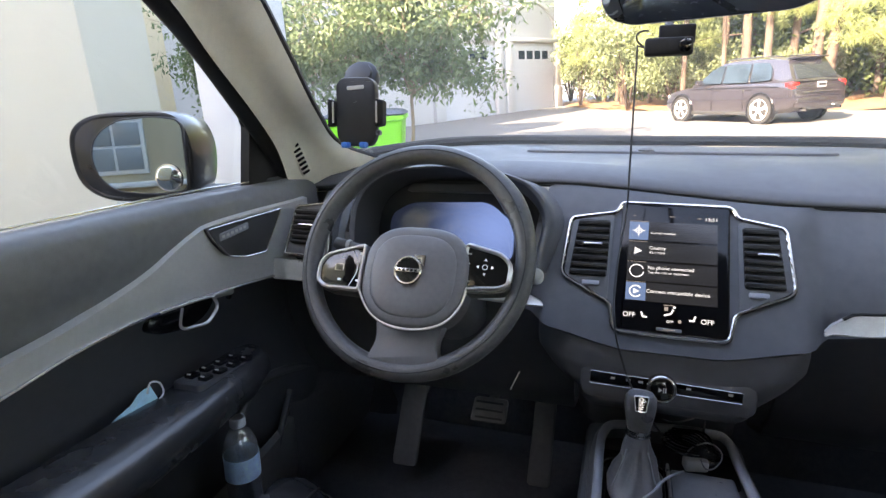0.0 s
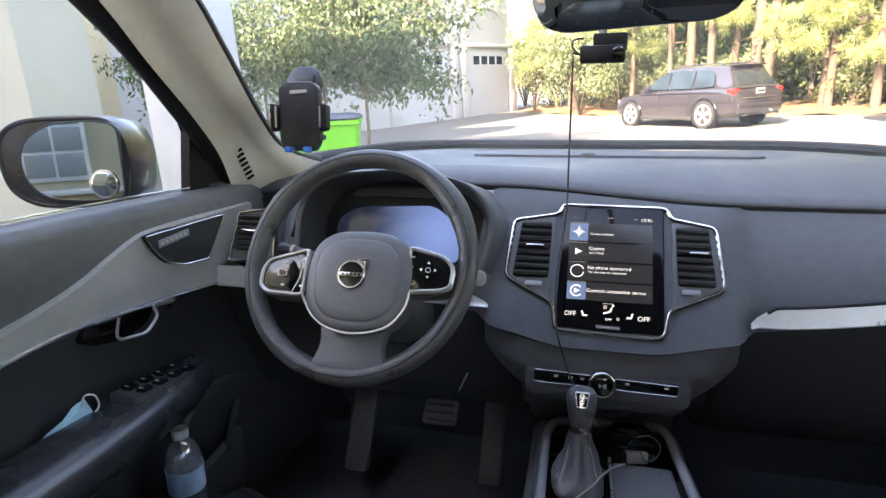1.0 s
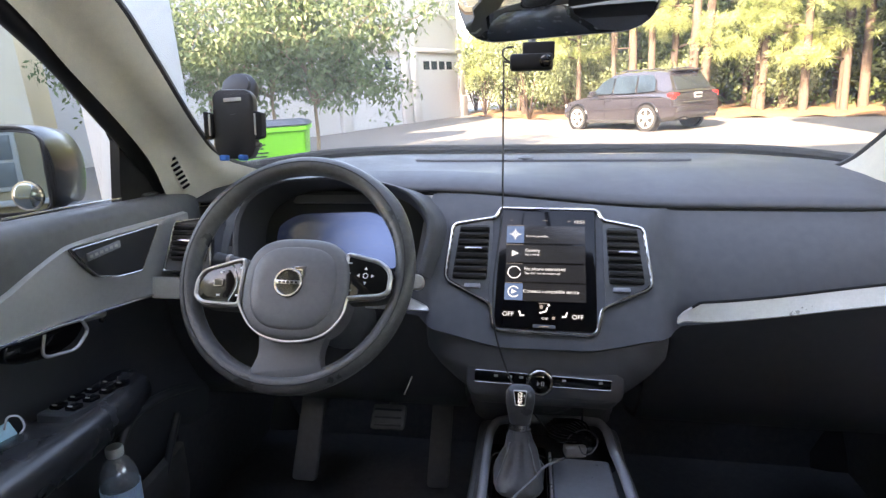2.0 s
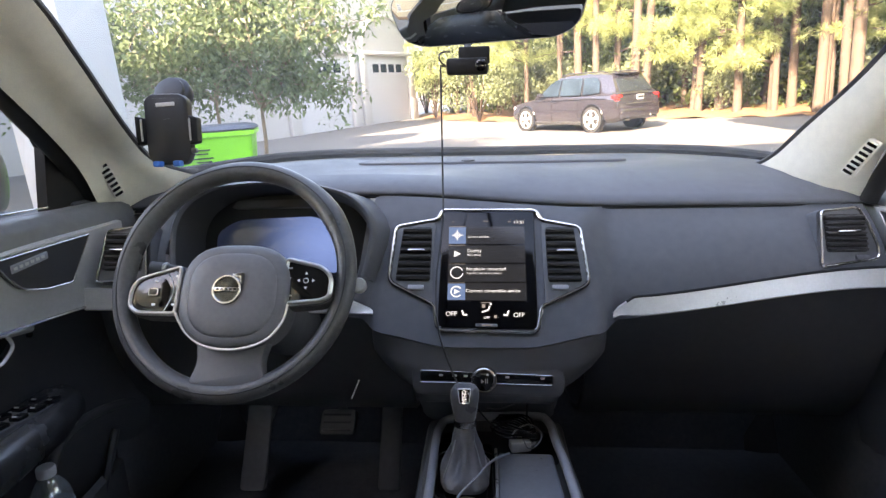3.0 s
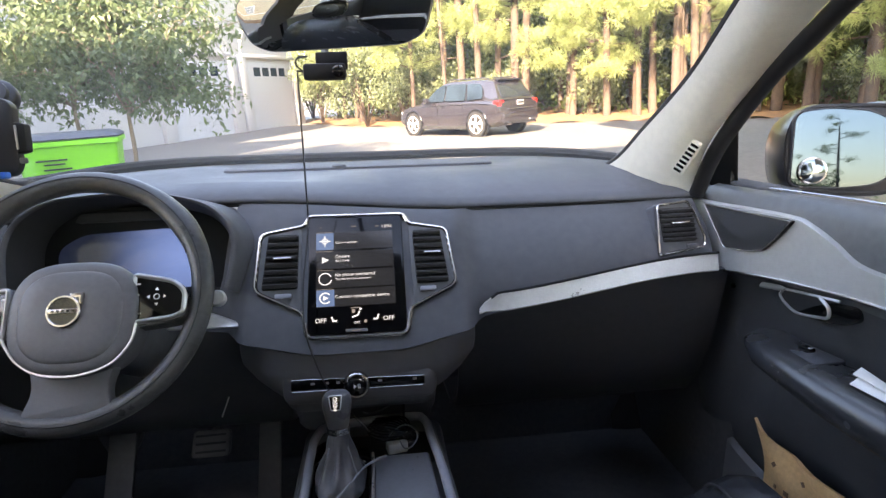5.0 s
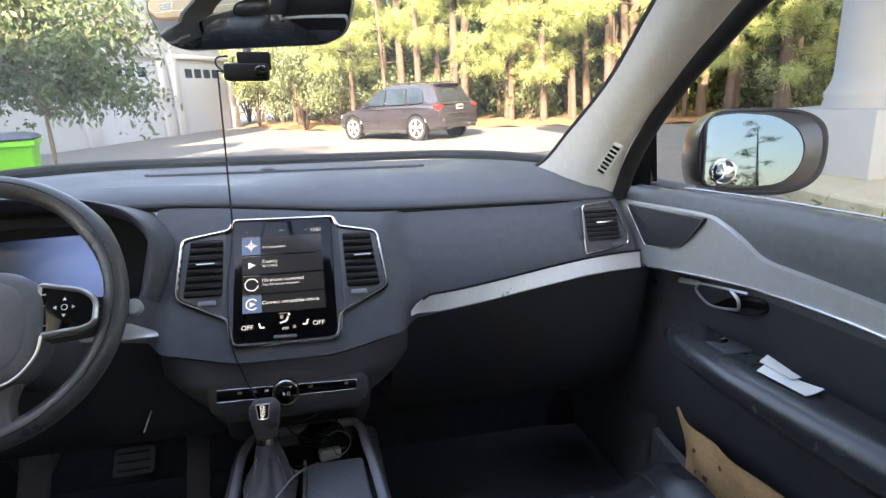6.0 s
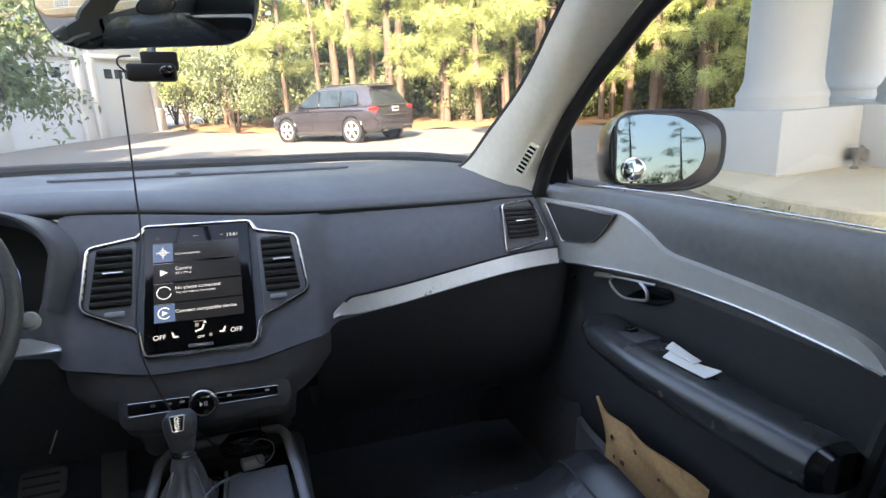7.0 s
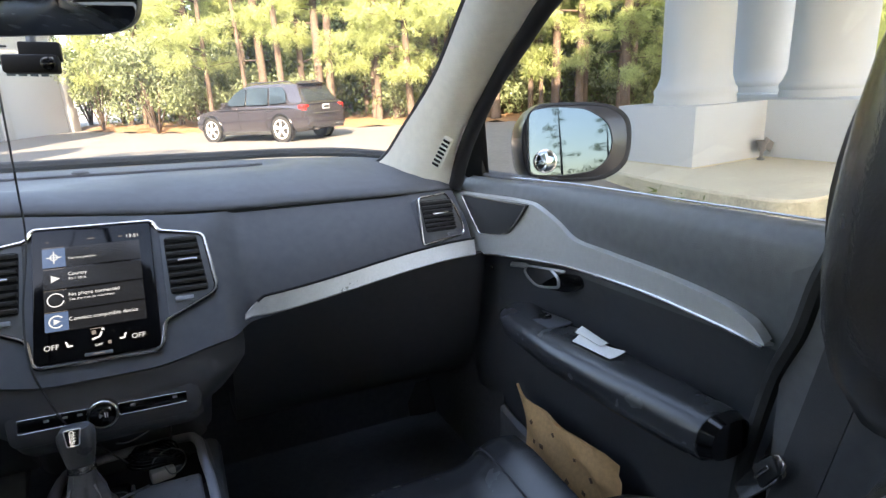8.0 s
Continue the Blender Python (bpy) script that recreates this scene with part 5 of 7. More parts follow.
door_mirror(-1, (-1.020, 0.74, 1.2125), 0.124, 0.087, 15)
door_mirror(1, (1.010, 0.876, 1.225), 0.135, 0.092, -17)

# ---- seats, pedals ----
def seat(x, name, label, y=0.0, lift=0.0):
    s = thing(name, label, "seat", (x, y, 0.42), group="front seats")
    rows = []
    for i in range(19):
        u = -1 + 2 * i / 18
        b = 0.055 * smooth01(0.45, 0.84, abs(u)) - 0.08 * smooth01(0.88, 1.0, abs(u))
        rows.append([(x + u * 0.25, y + yy - 0.035 * abs(u) ** 3, zz + lift * smooth01(0.45, 0.56, zz) + b - dz * smooth01(0.9, 1.0, abs(u))) for yy, zz, dz in ((-0.05, 0.58, 0), (0.15, 0.585, 0), (0.35, 0.602, 0), (0.45, 0.612, 0), (0.51, 0.608, 0.01), (0.542, 0.590, 0.02), (0.552, 0.55, 0.02), (0.545, 0.44, 0))])
    part("cushion", sheet(rows, 0.10, (0, 0, -1)), M_LEATHER, s, angle=70)
    back = []
    for i in range(15):
        u = -1 + 2 * i / 14
        w = [0.24, 0.255, 0.26, 0.25, 0.22, 0.19]
        b = 0.055 * smooth01(0.5, 0.95, abs(u))
        back.append([(x + u * w[k], y + yy + b, zz) for k, (yy, zz) in enumerate(((-0.02, 0.58), (-0.075, 0.75), (-0.13, 0.92), (-0.18, 1.06), (-0.215, 1.13), (-0.245, 1.16)))])
    part("backrest", sheet(back, 0.10, (0, -1, -0.3)), M_LEATHER, s, angle=70)
    hr = []
    for k in range(13):
        t = -1 + 2 * k / 12
        q = max(0.0, 1 - abs(t) ** 2.6) ** 0.5
        q = max(q, 0.12)
        hr.append([(x + 0.012 + (0.118 * (0.35 + 0.65 * q)) * abs(math.cos(a)) ** 0.6 * math.copysign(1, math.cos(a)), y - 0.250 - 0.12 * 0.115 * t + (0.052 * q) * abs(math.sin(a)) ** 0.7 * math.copysign(1, math.sin(a)), 1.275 + 0.118 * t) for a in (2 * math.pi * m / 32 for m in range(32))])
    h = part("headrest", loft(hr), M_LEATHER, s, "black leather headrest with a stitched rim", angle=70)
    part("headrest_seam", tube([(x + 0.012 + 0.080 * math.cos(a), y - 0.250 + 0.049 - 0.012 * math.sin(a), 1.275 + 0.078 * math.sin(a)) for a in (2 * math.pi * m / 48 for m in range(48))], 0.0022, 5, closed=True), M_RUBBER, h)
    for sx in (-1, 1):
        part("seam", tube(spline([(x + sx * 0.16, y + 0.0, 0.610 + lift), (x + sx * 0.16, y + 0.25, 0.626 + lift), (x + sx * 0.158, y + 0.45, 0.645 + lift), (x + sx * 0.156, y + 0.515, 0.634 + lift), (x + sx * 0.154, y + 0.548, 0.58 + lift)], 5), 0.0022, 5), M_RUBBER, s)
        part("headrest_post", tube([(x + sx * 0.05, y - 0.29, 1.12), (x + sx * 0.05, y - 0.285, 1.22)], 0.007, 8), M_CHROME, s)
    part("side_shield", box((x, y + 0.15, 0.45), (0.48, 0.62, 0.12), 0.03), M_DARK, s)
    return s


seat(0.445, "passenger_seat", "black leather front passenger seat", 0.125, 0.038)
seat(-0.42, "driver_seat", "black leather driver seat", 0.11)

for nm, lab, cen, hw, up, ribs in (("brake_pedal", "black rubber brake pedal", (-0.366, 1.06, 0.584), 0.045, 0.030, 3), ("accelerator_pedal", "long black accelerator pedal", (-0.234, 1.04, 0.533), 0.027, 0.098, 0), ("foot_rest", "wide dark sloping foot rest beside the pedals", (-0.562, 1.04, 0.555), 0.032, 0.125, 0)):
    t = thing(nm, lab, "pedal", cen)
    PD = Plane(cen, (1, 0.02, 0), (0, 0.50, 0.86))
    part("pad", plate(PD, rounded([(-hw, -up), (hw * 0.92, -up), (hw, up), (-hw * 0.86, up)], min(hw, up) * 0.4), -0.012, 0.0, 0.004), M_DARK, t)
    for i in range(ribs):
        part("rib", box(PD.at(0, (i - 1) * up * 0.6, 0.0005), (hw * 1.5, 0.005, 0.003), 0.001, PD.turn()), M_RUBBER, t)
    part("arm", tube([PD.at(0, 0, -0.01), PD.at(0, 0.05, -0.08), PD.at(0, 0.12, -0.14)], 0.012, 8), M_DARK, t)

# seat belt by the door post
belt = thing("seat_belt", "dark grey seat belt strap with a metal tongue", "seat belt", (0.72, 0.11, 0.9))
part("strap", loft([[(0.765, 0.06 + o, 1.45) for o in (0, -0.045)] + [(0.762, 0.015, 1.45), (0.762, 0.06, 1.45)], [(0.735, 0.125 + o, 1.02) for o in (0, -0.045)] + [(0.732, 0.08, 1.02), (0.732, 0.125, 1.02)], [(0.715, 0.160 + o, 0.80) for o in (0, -0.045)] + [(0.712, 0.115, 0.80), (0.712, 0.16, 0.80)]]), M_STRAP, belt)
TQ = Plane((0.704, 0.152, 0.888), (0.0, -0.55, 0.835), (0.35, 0.75, 0.55))
tg = part("tongue", plate(TQ, rounded([(-0.046, -0.011), (0.020, -0.016), (0.040, -0.006), (0.040, 0.006), (0.020, 0.014), (-0.046, 0.008)], 0.006), -0.002, 0.003, 0.001), M_CHROME, belt)
part("tongue_grip", plate(TQ, rounded([(-0.006, -0.014), (0.030, -0.013), (0.033, 0.009), (-0.004, 0.013)], 0.006), -0.005, 0.006, 0.003), M_SEAL, tg, "black plastic grip")
part("slot_bar", box(TQ.at(0.012, -0.002, 0.009), (0.026, 0.005, 0.003), 0.001, TQ.turn()), M_CHROME, tg)

# ---- touchscreen menu ----
def words(text, pl, x, y, width, height, material, parent, name, align="LEFT"):
    """Lettering as a thin mesh on a plane, scaled to a width and cap height."""
    cu = bpy.data.curves.new(name, "FONT")
    cu.body, cu.size = text, 1.0
    cu.extrude = 0.02
    tmp = bpy.data.objects.new(name, cu)
    scene.collection.objects.link(tmp)
    dg = bpy.context.evaluated_depsgraph_get()
    me = bpy.data.meshes.new_from_object(tmp.evaluated_get(dg))
    bpy.data.objects.remove(tmp)
    co = np.empty(len(me.vertices) * 3)
    me.vertices.foreach_get("co", co)
    co = co.reshape(-1, 3)
    lo, hi = co.min(0), co.max(0)
    sx, sy = width / (hi[0] - lo[0]), height / 0.72
    off = {"LEFT": 0, "CENTER": -width / 2, "RIGHT": -width}[align]
    pts = [pl.at(x + off + (p[0] - lo[0]) * sx, y + p[1] * sy, 0.0005 + p[2] * 0.006) for p in co]
    me.vertices.foreach_set("co", [c for p in pts for c in p])
    me.materials.append(material)
    ob = new(name, me)
    ob.parent = parent
    ob.location = BASE[parent.name]
    return ob


SC = Plane(SP.at(0, 0, 0.0046), SP.u, SP.v)
TX, BLUE, DIM, PANEL = glow("menu_white", (0.84, 0.92, 1.0), 0.11), glow("menu_blue", (0.13, 0.23, 0.46), 0.08), glow("menu_dim", (0.5, 0.48, 0.47), 0.06), glow("menu_panel", (0.06, 0.065, 0.075), 0.025)
for y0, y1 in ((0.047, 0.084), (0.008, 0.044), (-0.0305, 0.005), (-0.067, -0.033)):
    row = part("menu_tile", plate(SC, [(-0.074, y0), (0.072, y0), (0.072, y1), (-0.074, y1)], 0, 0.0002), PANEL, touchscreen)
    part("row_line", box(SC.at(-0.058, y1 + 0.0006, 0.0002), (0.032, 0.0007, 0.0002), 0, SC.turn()), DIM, row)
for y0, y1, m in ((0.048, 0.083, BLUE), (-0.066, -0.034, BLUE)):
    part("icon_tile", plate(SC, [(-0.074, y0), (-0.041, y0), (-0.041, y1), (-0.074, y1)], 0, 0.0004), m, touchscreen)
IC = Plane(SC.at(-0.0575, 0.066, 0.0005), SP.u, SP.v)
part("compass_icon", join(box(IC.at(0, 0), (0.022, 0.0016, 0.0004), 0, IC.turn()), box(IC.at(0, 0), (0.0016, 0.022, 0.0004), 0, IC.turn())), TX, touchscreen)
part("compass_ring", frame_ring(IC, [(0.006 * math.cos(a), 0.006 * math.sin(a)) for a in (2 * math.pi * k / 24 for k in range(24))], 0.0016, 0, 0.0004, 0.0001), TX, touchscreen)
part("play_icon", plate(SC, [(-0.063, 0.020), (-0.050, 0.0265), (-0.063, 0.033)], 0, 0.0006), TX, touchscreen)
PR = Plane(SC.at(-0.0575, -0.012, 0.0005), SP.u, SP.v)
part("phone_ring", tube([PR.at(0.0115 * math.cos(a), 0.0115 * math.sin(a)) for a in (radians(20 + 10 * k) for k in range(34))], 0.0010, 5), TX, touchscreen)
CR = Plane(SC.at(-0.0575, -0.050, 0.0009), SP.u, SP.v)
part("cast_ring", tube([CR.at(0.010 * math.cos(a), 0.010 * math.sin(a)) for a in (radians(40 + 10 * k) for k in range(29))], 0.0012, 5), TX, touchscreen)
part("cast_arrow", plate(CR, [(-0.004, -0.005), (0.006, 0), (-0.004, 0.005)], 0, 0.0004), TX, touchscreen)
for text, x, y, w, h in (("Current position", -0.037, 0.0605, 0.041, 0.0042), ("Country", -0.038, 0.0300, 0.027, 0.0066), ("93.1 MHz", -0.038, 0.0220, 0.026, 0.0042),
                         ("No phone connected", -0.039, -0.0075, 0.074, 0.0066), ("Tap the icon to reconnect", -0.039, -0.0150, 0.066, 0.0042), ("Connect compatible device", -0.040, -0.0510, 0.100, 0.0064)):
    words(text, SC, x, y, w, h, TX, touchscreen, "menu_text")
words("13:51", SC, 0.071, 0.0905, 0.018, 0.0062, TX, touchscreen, "clock_text", "RIGHT")
words("OFF", SC, -0.076, -0.0965, 0.020, 0.0085, TX, touchscreen, "climate_text")
words("OFF", SC, 0.047, -0.0985, 0.020, 0.0085, TX, touchscreen, "climate_text")
words("OFF", SC, -0.0065, -0.1015, 0.011, 0.0042, TX, touchscreen, "climate_text")
for x, s in ((-0.042, 1), (0.034, -1)):
    SI = Plane(SC.at(x, -0.092, 0), SP.u, SP.v)
    part("seat_icon", plate(SI, [(s * -0.006, 0.006), (s * -0.003, -0.004), (s * 0.005, -0.004), (s * 0.005, -0.001), (s * -0.0005, -0.001), (s * -0.003, 0.006)], 0, 0.0004), TX, touchscreen)
FI = Plane(SC.at(-0.002, -0.083, 0), SP.u, SP.v)
part("air_icon", tube(spline([FI.at(-0.008, -0.006, 0.0003), FI.at(-0.002, -0.004, 0.0003), FI.at(0.003, -0.002, 0.0003), FI.at(0.006, 0.005, 0.0003)], 4), 0.0016, 5), TX, touchscreen)
part("head_icon", lathe([(0.0022, 0), (0.0022, 0.0005)], FI.at(0.008, 0.009), SP.turn(), 14), TX, touchscreen)
part("fan_icon", plate(FI, rounded([(-0.008, 0.002), (-0.002, 0.002), (-0.002, 0.009), (-0.008, 0.009)], 0.001), 0, 0.0004), DIM, touchscreen)
part("heater_icon", plate(SC, rounded([(0.012, -0.1005), (0.017, -0.1005), (0.017, -0.095), (0.012, -0.095)], 0.001), 0, 0.0004), DIM, touchscreen)
for x, y, w in ((-0.066, 0.0955, 0.004), (-0.002, 0.096, 0.010), (0.043, 0.0945, 0.006), (-0.003, -0.071, 0.018)):
    part("status_mark", box(SC.at(x, y, 0.0002), (w, 0.0012, 0.0003), 0, SC.turn()), DIM, touchscreen)
part("home_button", plate(SC, rounded([(-0.022, -0.1165), (0.018, -0.1175), (0.018, -0.1115), (-0.022, -0.1105)], 0.002), -0.001, 0.0012, 0.0005), M_DARK, touchscreen)
part("home_line", box(SC.at(-0.002, -0.1142, 0.0014), (0.016, 0.0012, 0.0004), 0, SC.turn()), DIM, touchscreen)
words("PRND", Plane(GP.at(0, 0, 0.0042), GP.v, -GP.u), -0.012, -0.003, 0.023, 0.0065, TX, gear, "gear_text")

# ---- loose things in the cabin ----
bottle = thing("water_bottle", "clear plastic water bottle with a blue label in the door pocket", "bottle", (-0.745, 0.63, 0.50))
bo = (-0.745, 0.63, 0.505)
part("shell", lathe([(0.026, 0.0), (0.031, 0.006), (0.032, 0.03), (0.0305, 0.05), (0.032, 0.08), (0.032, 0.176), (0.031, 0.186), (0.027, 0.200), (0.019, 0.215), (0.0135, 0.222), (0.0130, 0.232)], bo, None, 32), M_CLEAR, bottle)
part("water", lathe([(0.024, 0.003), (0.029, 0.008), (0.0303, 0.03), (0.0303, 0.12), (0.0303, 0.172), (0.001, 0.172)], bo, None, 24), M_WATER, bottle)
part("label", loft([[(bo[0] + r * math.cos(a), bo[1] + r * math.sin(a), bo[2] + h) for a in (2 * math.pi * k / 40 for k in range(40))] for r, h in ((0.0322, 0.122), (0.0329, 0.122), (0.0329, 0.168), (0.0322, 0.168))], True, False, True), M_LABEL, bottle, "pale blue paper label")
part("cap", lathe([(0.0140, 0.226), (0.0146, 0.228), (0.0146, 0.240), (0.0132, 0.243), (0.002, 0.243)], bo, None, 24), M_CAP, bottle)
mask = thing("face_mask", "crumpled pale blue paper face mask in the armrest", "mask", (-0.775, 0.44, 0.86))
mk = []
for i in range(9):
    u = i / 8
    mk.append([(-0.806 + 0.024 * v - 0.005 * math.sin(9 * u + 4 * v), 0.415 + 0.095 * u - 0.012 * v, 0.829 + 0.003 * math.sin(12 * v + 3 * u) + 0.034 * u * (1 - v) + 0.006 * math.sin(3.1 * u)) for v in (0, 0.25, 0.5, 0.75, 1)])
part("cloth", sheet(mk, 0.002), M_MASK, mask)
part("ear_loop", tube(spline([(-0.795, 0.490, 0.862), (-0.790, 0.495, 0.880), (-0.785, 0.508, 0.874), (-0.782, 0.510, 0.856), (-0.785, 0.500, 0.846)], 5), 0.0016, 5), M_CAP, mask)
pr = []
for i in range(9):
    u = i / 8
    pr.append([(0.733 + 0.032 * v + 0.006 * u, 0.530 - 0.088 * u + 0.012 * v * (1 - u), 0.9075 + 0.004 * v + 0.0035 * math.sin(5 * u + 2 * v) * v) for v in (0, 0.33, 0.67, 1)])
folded_paper = thing("folded_paper", "folded white paper lying in the armrest", "paper", (0.75, 0.49, 0.903))
part("sheet", sheet(pr, 0.0015), M_PAPER, folded_paper)
part("flap", sheet([[Vector(p) + Vector((0.006, 0.010 - 0.004 * i, 0.003 + 0.003 * (1 - i / 4))) for p in r[1:]] for i, r in enumerate(pr[:5])], 0.0012), M_PAPER, folded_paper)
bg = []
for i in range(17):
    u = i / 16
    row = []
    for k in range(9):
        v = k / 8
        y0, y1 = 0.722 - 0.304 * u, 0.777 - 0.307 * u
        z1 = 0.706 - 0.010 * math.sin(math.pi * u) - 0.030 * smooth01(0.9, 1.0, u)
        x = 0.776 - 0.016 * math.sin(math.pi * u) * (0.4 + 0.6 * v) + 0.005 * math.sin(9 * u + 4 * v) + 0.004 * math.sin(17 * u * v + 2) - 0.016 * (1 - v) + 0.02 * smooth01(0.86, 1.0, u)
        row.append((x, y0 + (y1 - y0) * v - 0.012 * math.sin(math.pi * v) * (1 - u) , 0.575 + (z1 - 0.575) * v))
    bg.append(row)
paper_bag = thing("paper_bag", "creased brown paper bag in the door pocket", "bag", (0.78, 0.6, 0.58))
part("sheet_front", sheet(bg, 0.006), M_KRAFT, paper_bag)
for u, v, s in ((0.25, 0.75, 0.010), (0.34, 0.62, 0.012), (0.45, 0.80, 0.009), (0.58, 0.35, 0.013), (0.66, 0.70, 0.008), (0.8, 0.55, 0.010), (0.18, 0.45, 0.008), (0.72, 0.25, 0.010)):
    i, k = u * 16, v * 8
    p = Vector(bg[int(i)][int(k)]).lerp(Vector(bg[min(16, int(i) + 1)][int(k)]), i % 1)
    part("printed_mark", box(p + Vector((-0.0036, 0, 0)), (0.0012, s, s * 0.8), 0.0004, Matrix.Rotation(u * 9, 3, "X")), M_KRAFTD, paper_bag)

# coiled charging lead and plug in the front tray
lead = thing("charging_cable", "tangled black charging cable with a small plug", "cable", (0.06, 0.82, 0.69))
cp = []
for k in range(90):
    a = 0.42 * k
    cp.append((0.055 + (0.042 + 0.008 * math.sin(0.9 * k)) * math.cos(a), 0.822 + (0.026 + 0.006 * math.cos(1.3 * k)) * math.sin(a), 0.697 + 0.020 * abs(math.sin(0.21 * k)) + 0.0003 * k))
part("coil", tube(spline(cp, 3), 0.0019, 5), M_BLACK, lead)
part("plug", box((0.060, 0.800, 0.700), (0.040, 0.024, 0.022), 0.005, Matrix.Rotation(radians(12), 3, "Z")), M_GREYTRIM, lead)
part("plug_tip", box((0.084, 0.806, 0.702), (0.014, 0.014, 0.012), 0.002, Matrix.Rotation(radians(12), 3, "Z")), M_CHROME, lead)
part("loop", tube(spline([(0.044, 0.800, 0.716), (0.053, 0.797, 0.733), (0.076, 0.798, 0.744), (0.096, 0.800, 0.732), (0.099, 0.798, 0.714), (0.088, 0.792, 0.701), (0.074, 0.786, 0.702), (0.066, 0.790, 0.716)], 5), 0.0014, 5), M_LID, lead)
part("upright_wire", tube(spline([(0.075, 0.845, 0.705), (0.078, 0.868, 0.735), (0.080, 0.872, 0.765)], 4), 0.0022, 5), M_RUBBER, lead)
lead2 = spline([(0.039, 0.77, 0.7), (0.011, 0.705, 0.731), (-0.005, 0.675, 0.736), (-0.014, 0.65, 0.74), (-0.03, 0.642, 0.727), (-0.047, 0.63, 0.715), (-0.06, 0.59, 0.712), (-0.08, 0.54, 0.694)], 6)
alone("grey_cable", tube(lead2, 0.0024, 6), M_LID, "thick grey cable lying across the console", "cable")
alone("short_wire", tube(spline([(0.0, 0.80, 0.775), (0.02, 0.79, 0.778), (0.05, 0.80, 0.785)], 5), 0.0014, 5), M_BOOT, "short loose wire above the tray", "cable")
alone("hanging_tag", box((-0.276, 0.905, 0.754), (0.003, 0.003, 0.047), 0.001, Matrix.Rotation(radians(23), 3, "Y")), M_PAINTW, "thin pale plastic tag under the dashboard", "tag")

# ---- the car's outer body ----
own = thing("car_body", "dark painted body of the family car that encloses the cabin", "car", (0, 0, 0))
WHEEL_Y = (1.62, -1.38)


def side_low(y):
    z = 0.12
    for yc in WHEEL_Y:
        q = 0.42 ** 2 - (y - yc) ** 2
        if q > 0:
            z = max(z, 0.23 + math.sqrt(q))
    return z


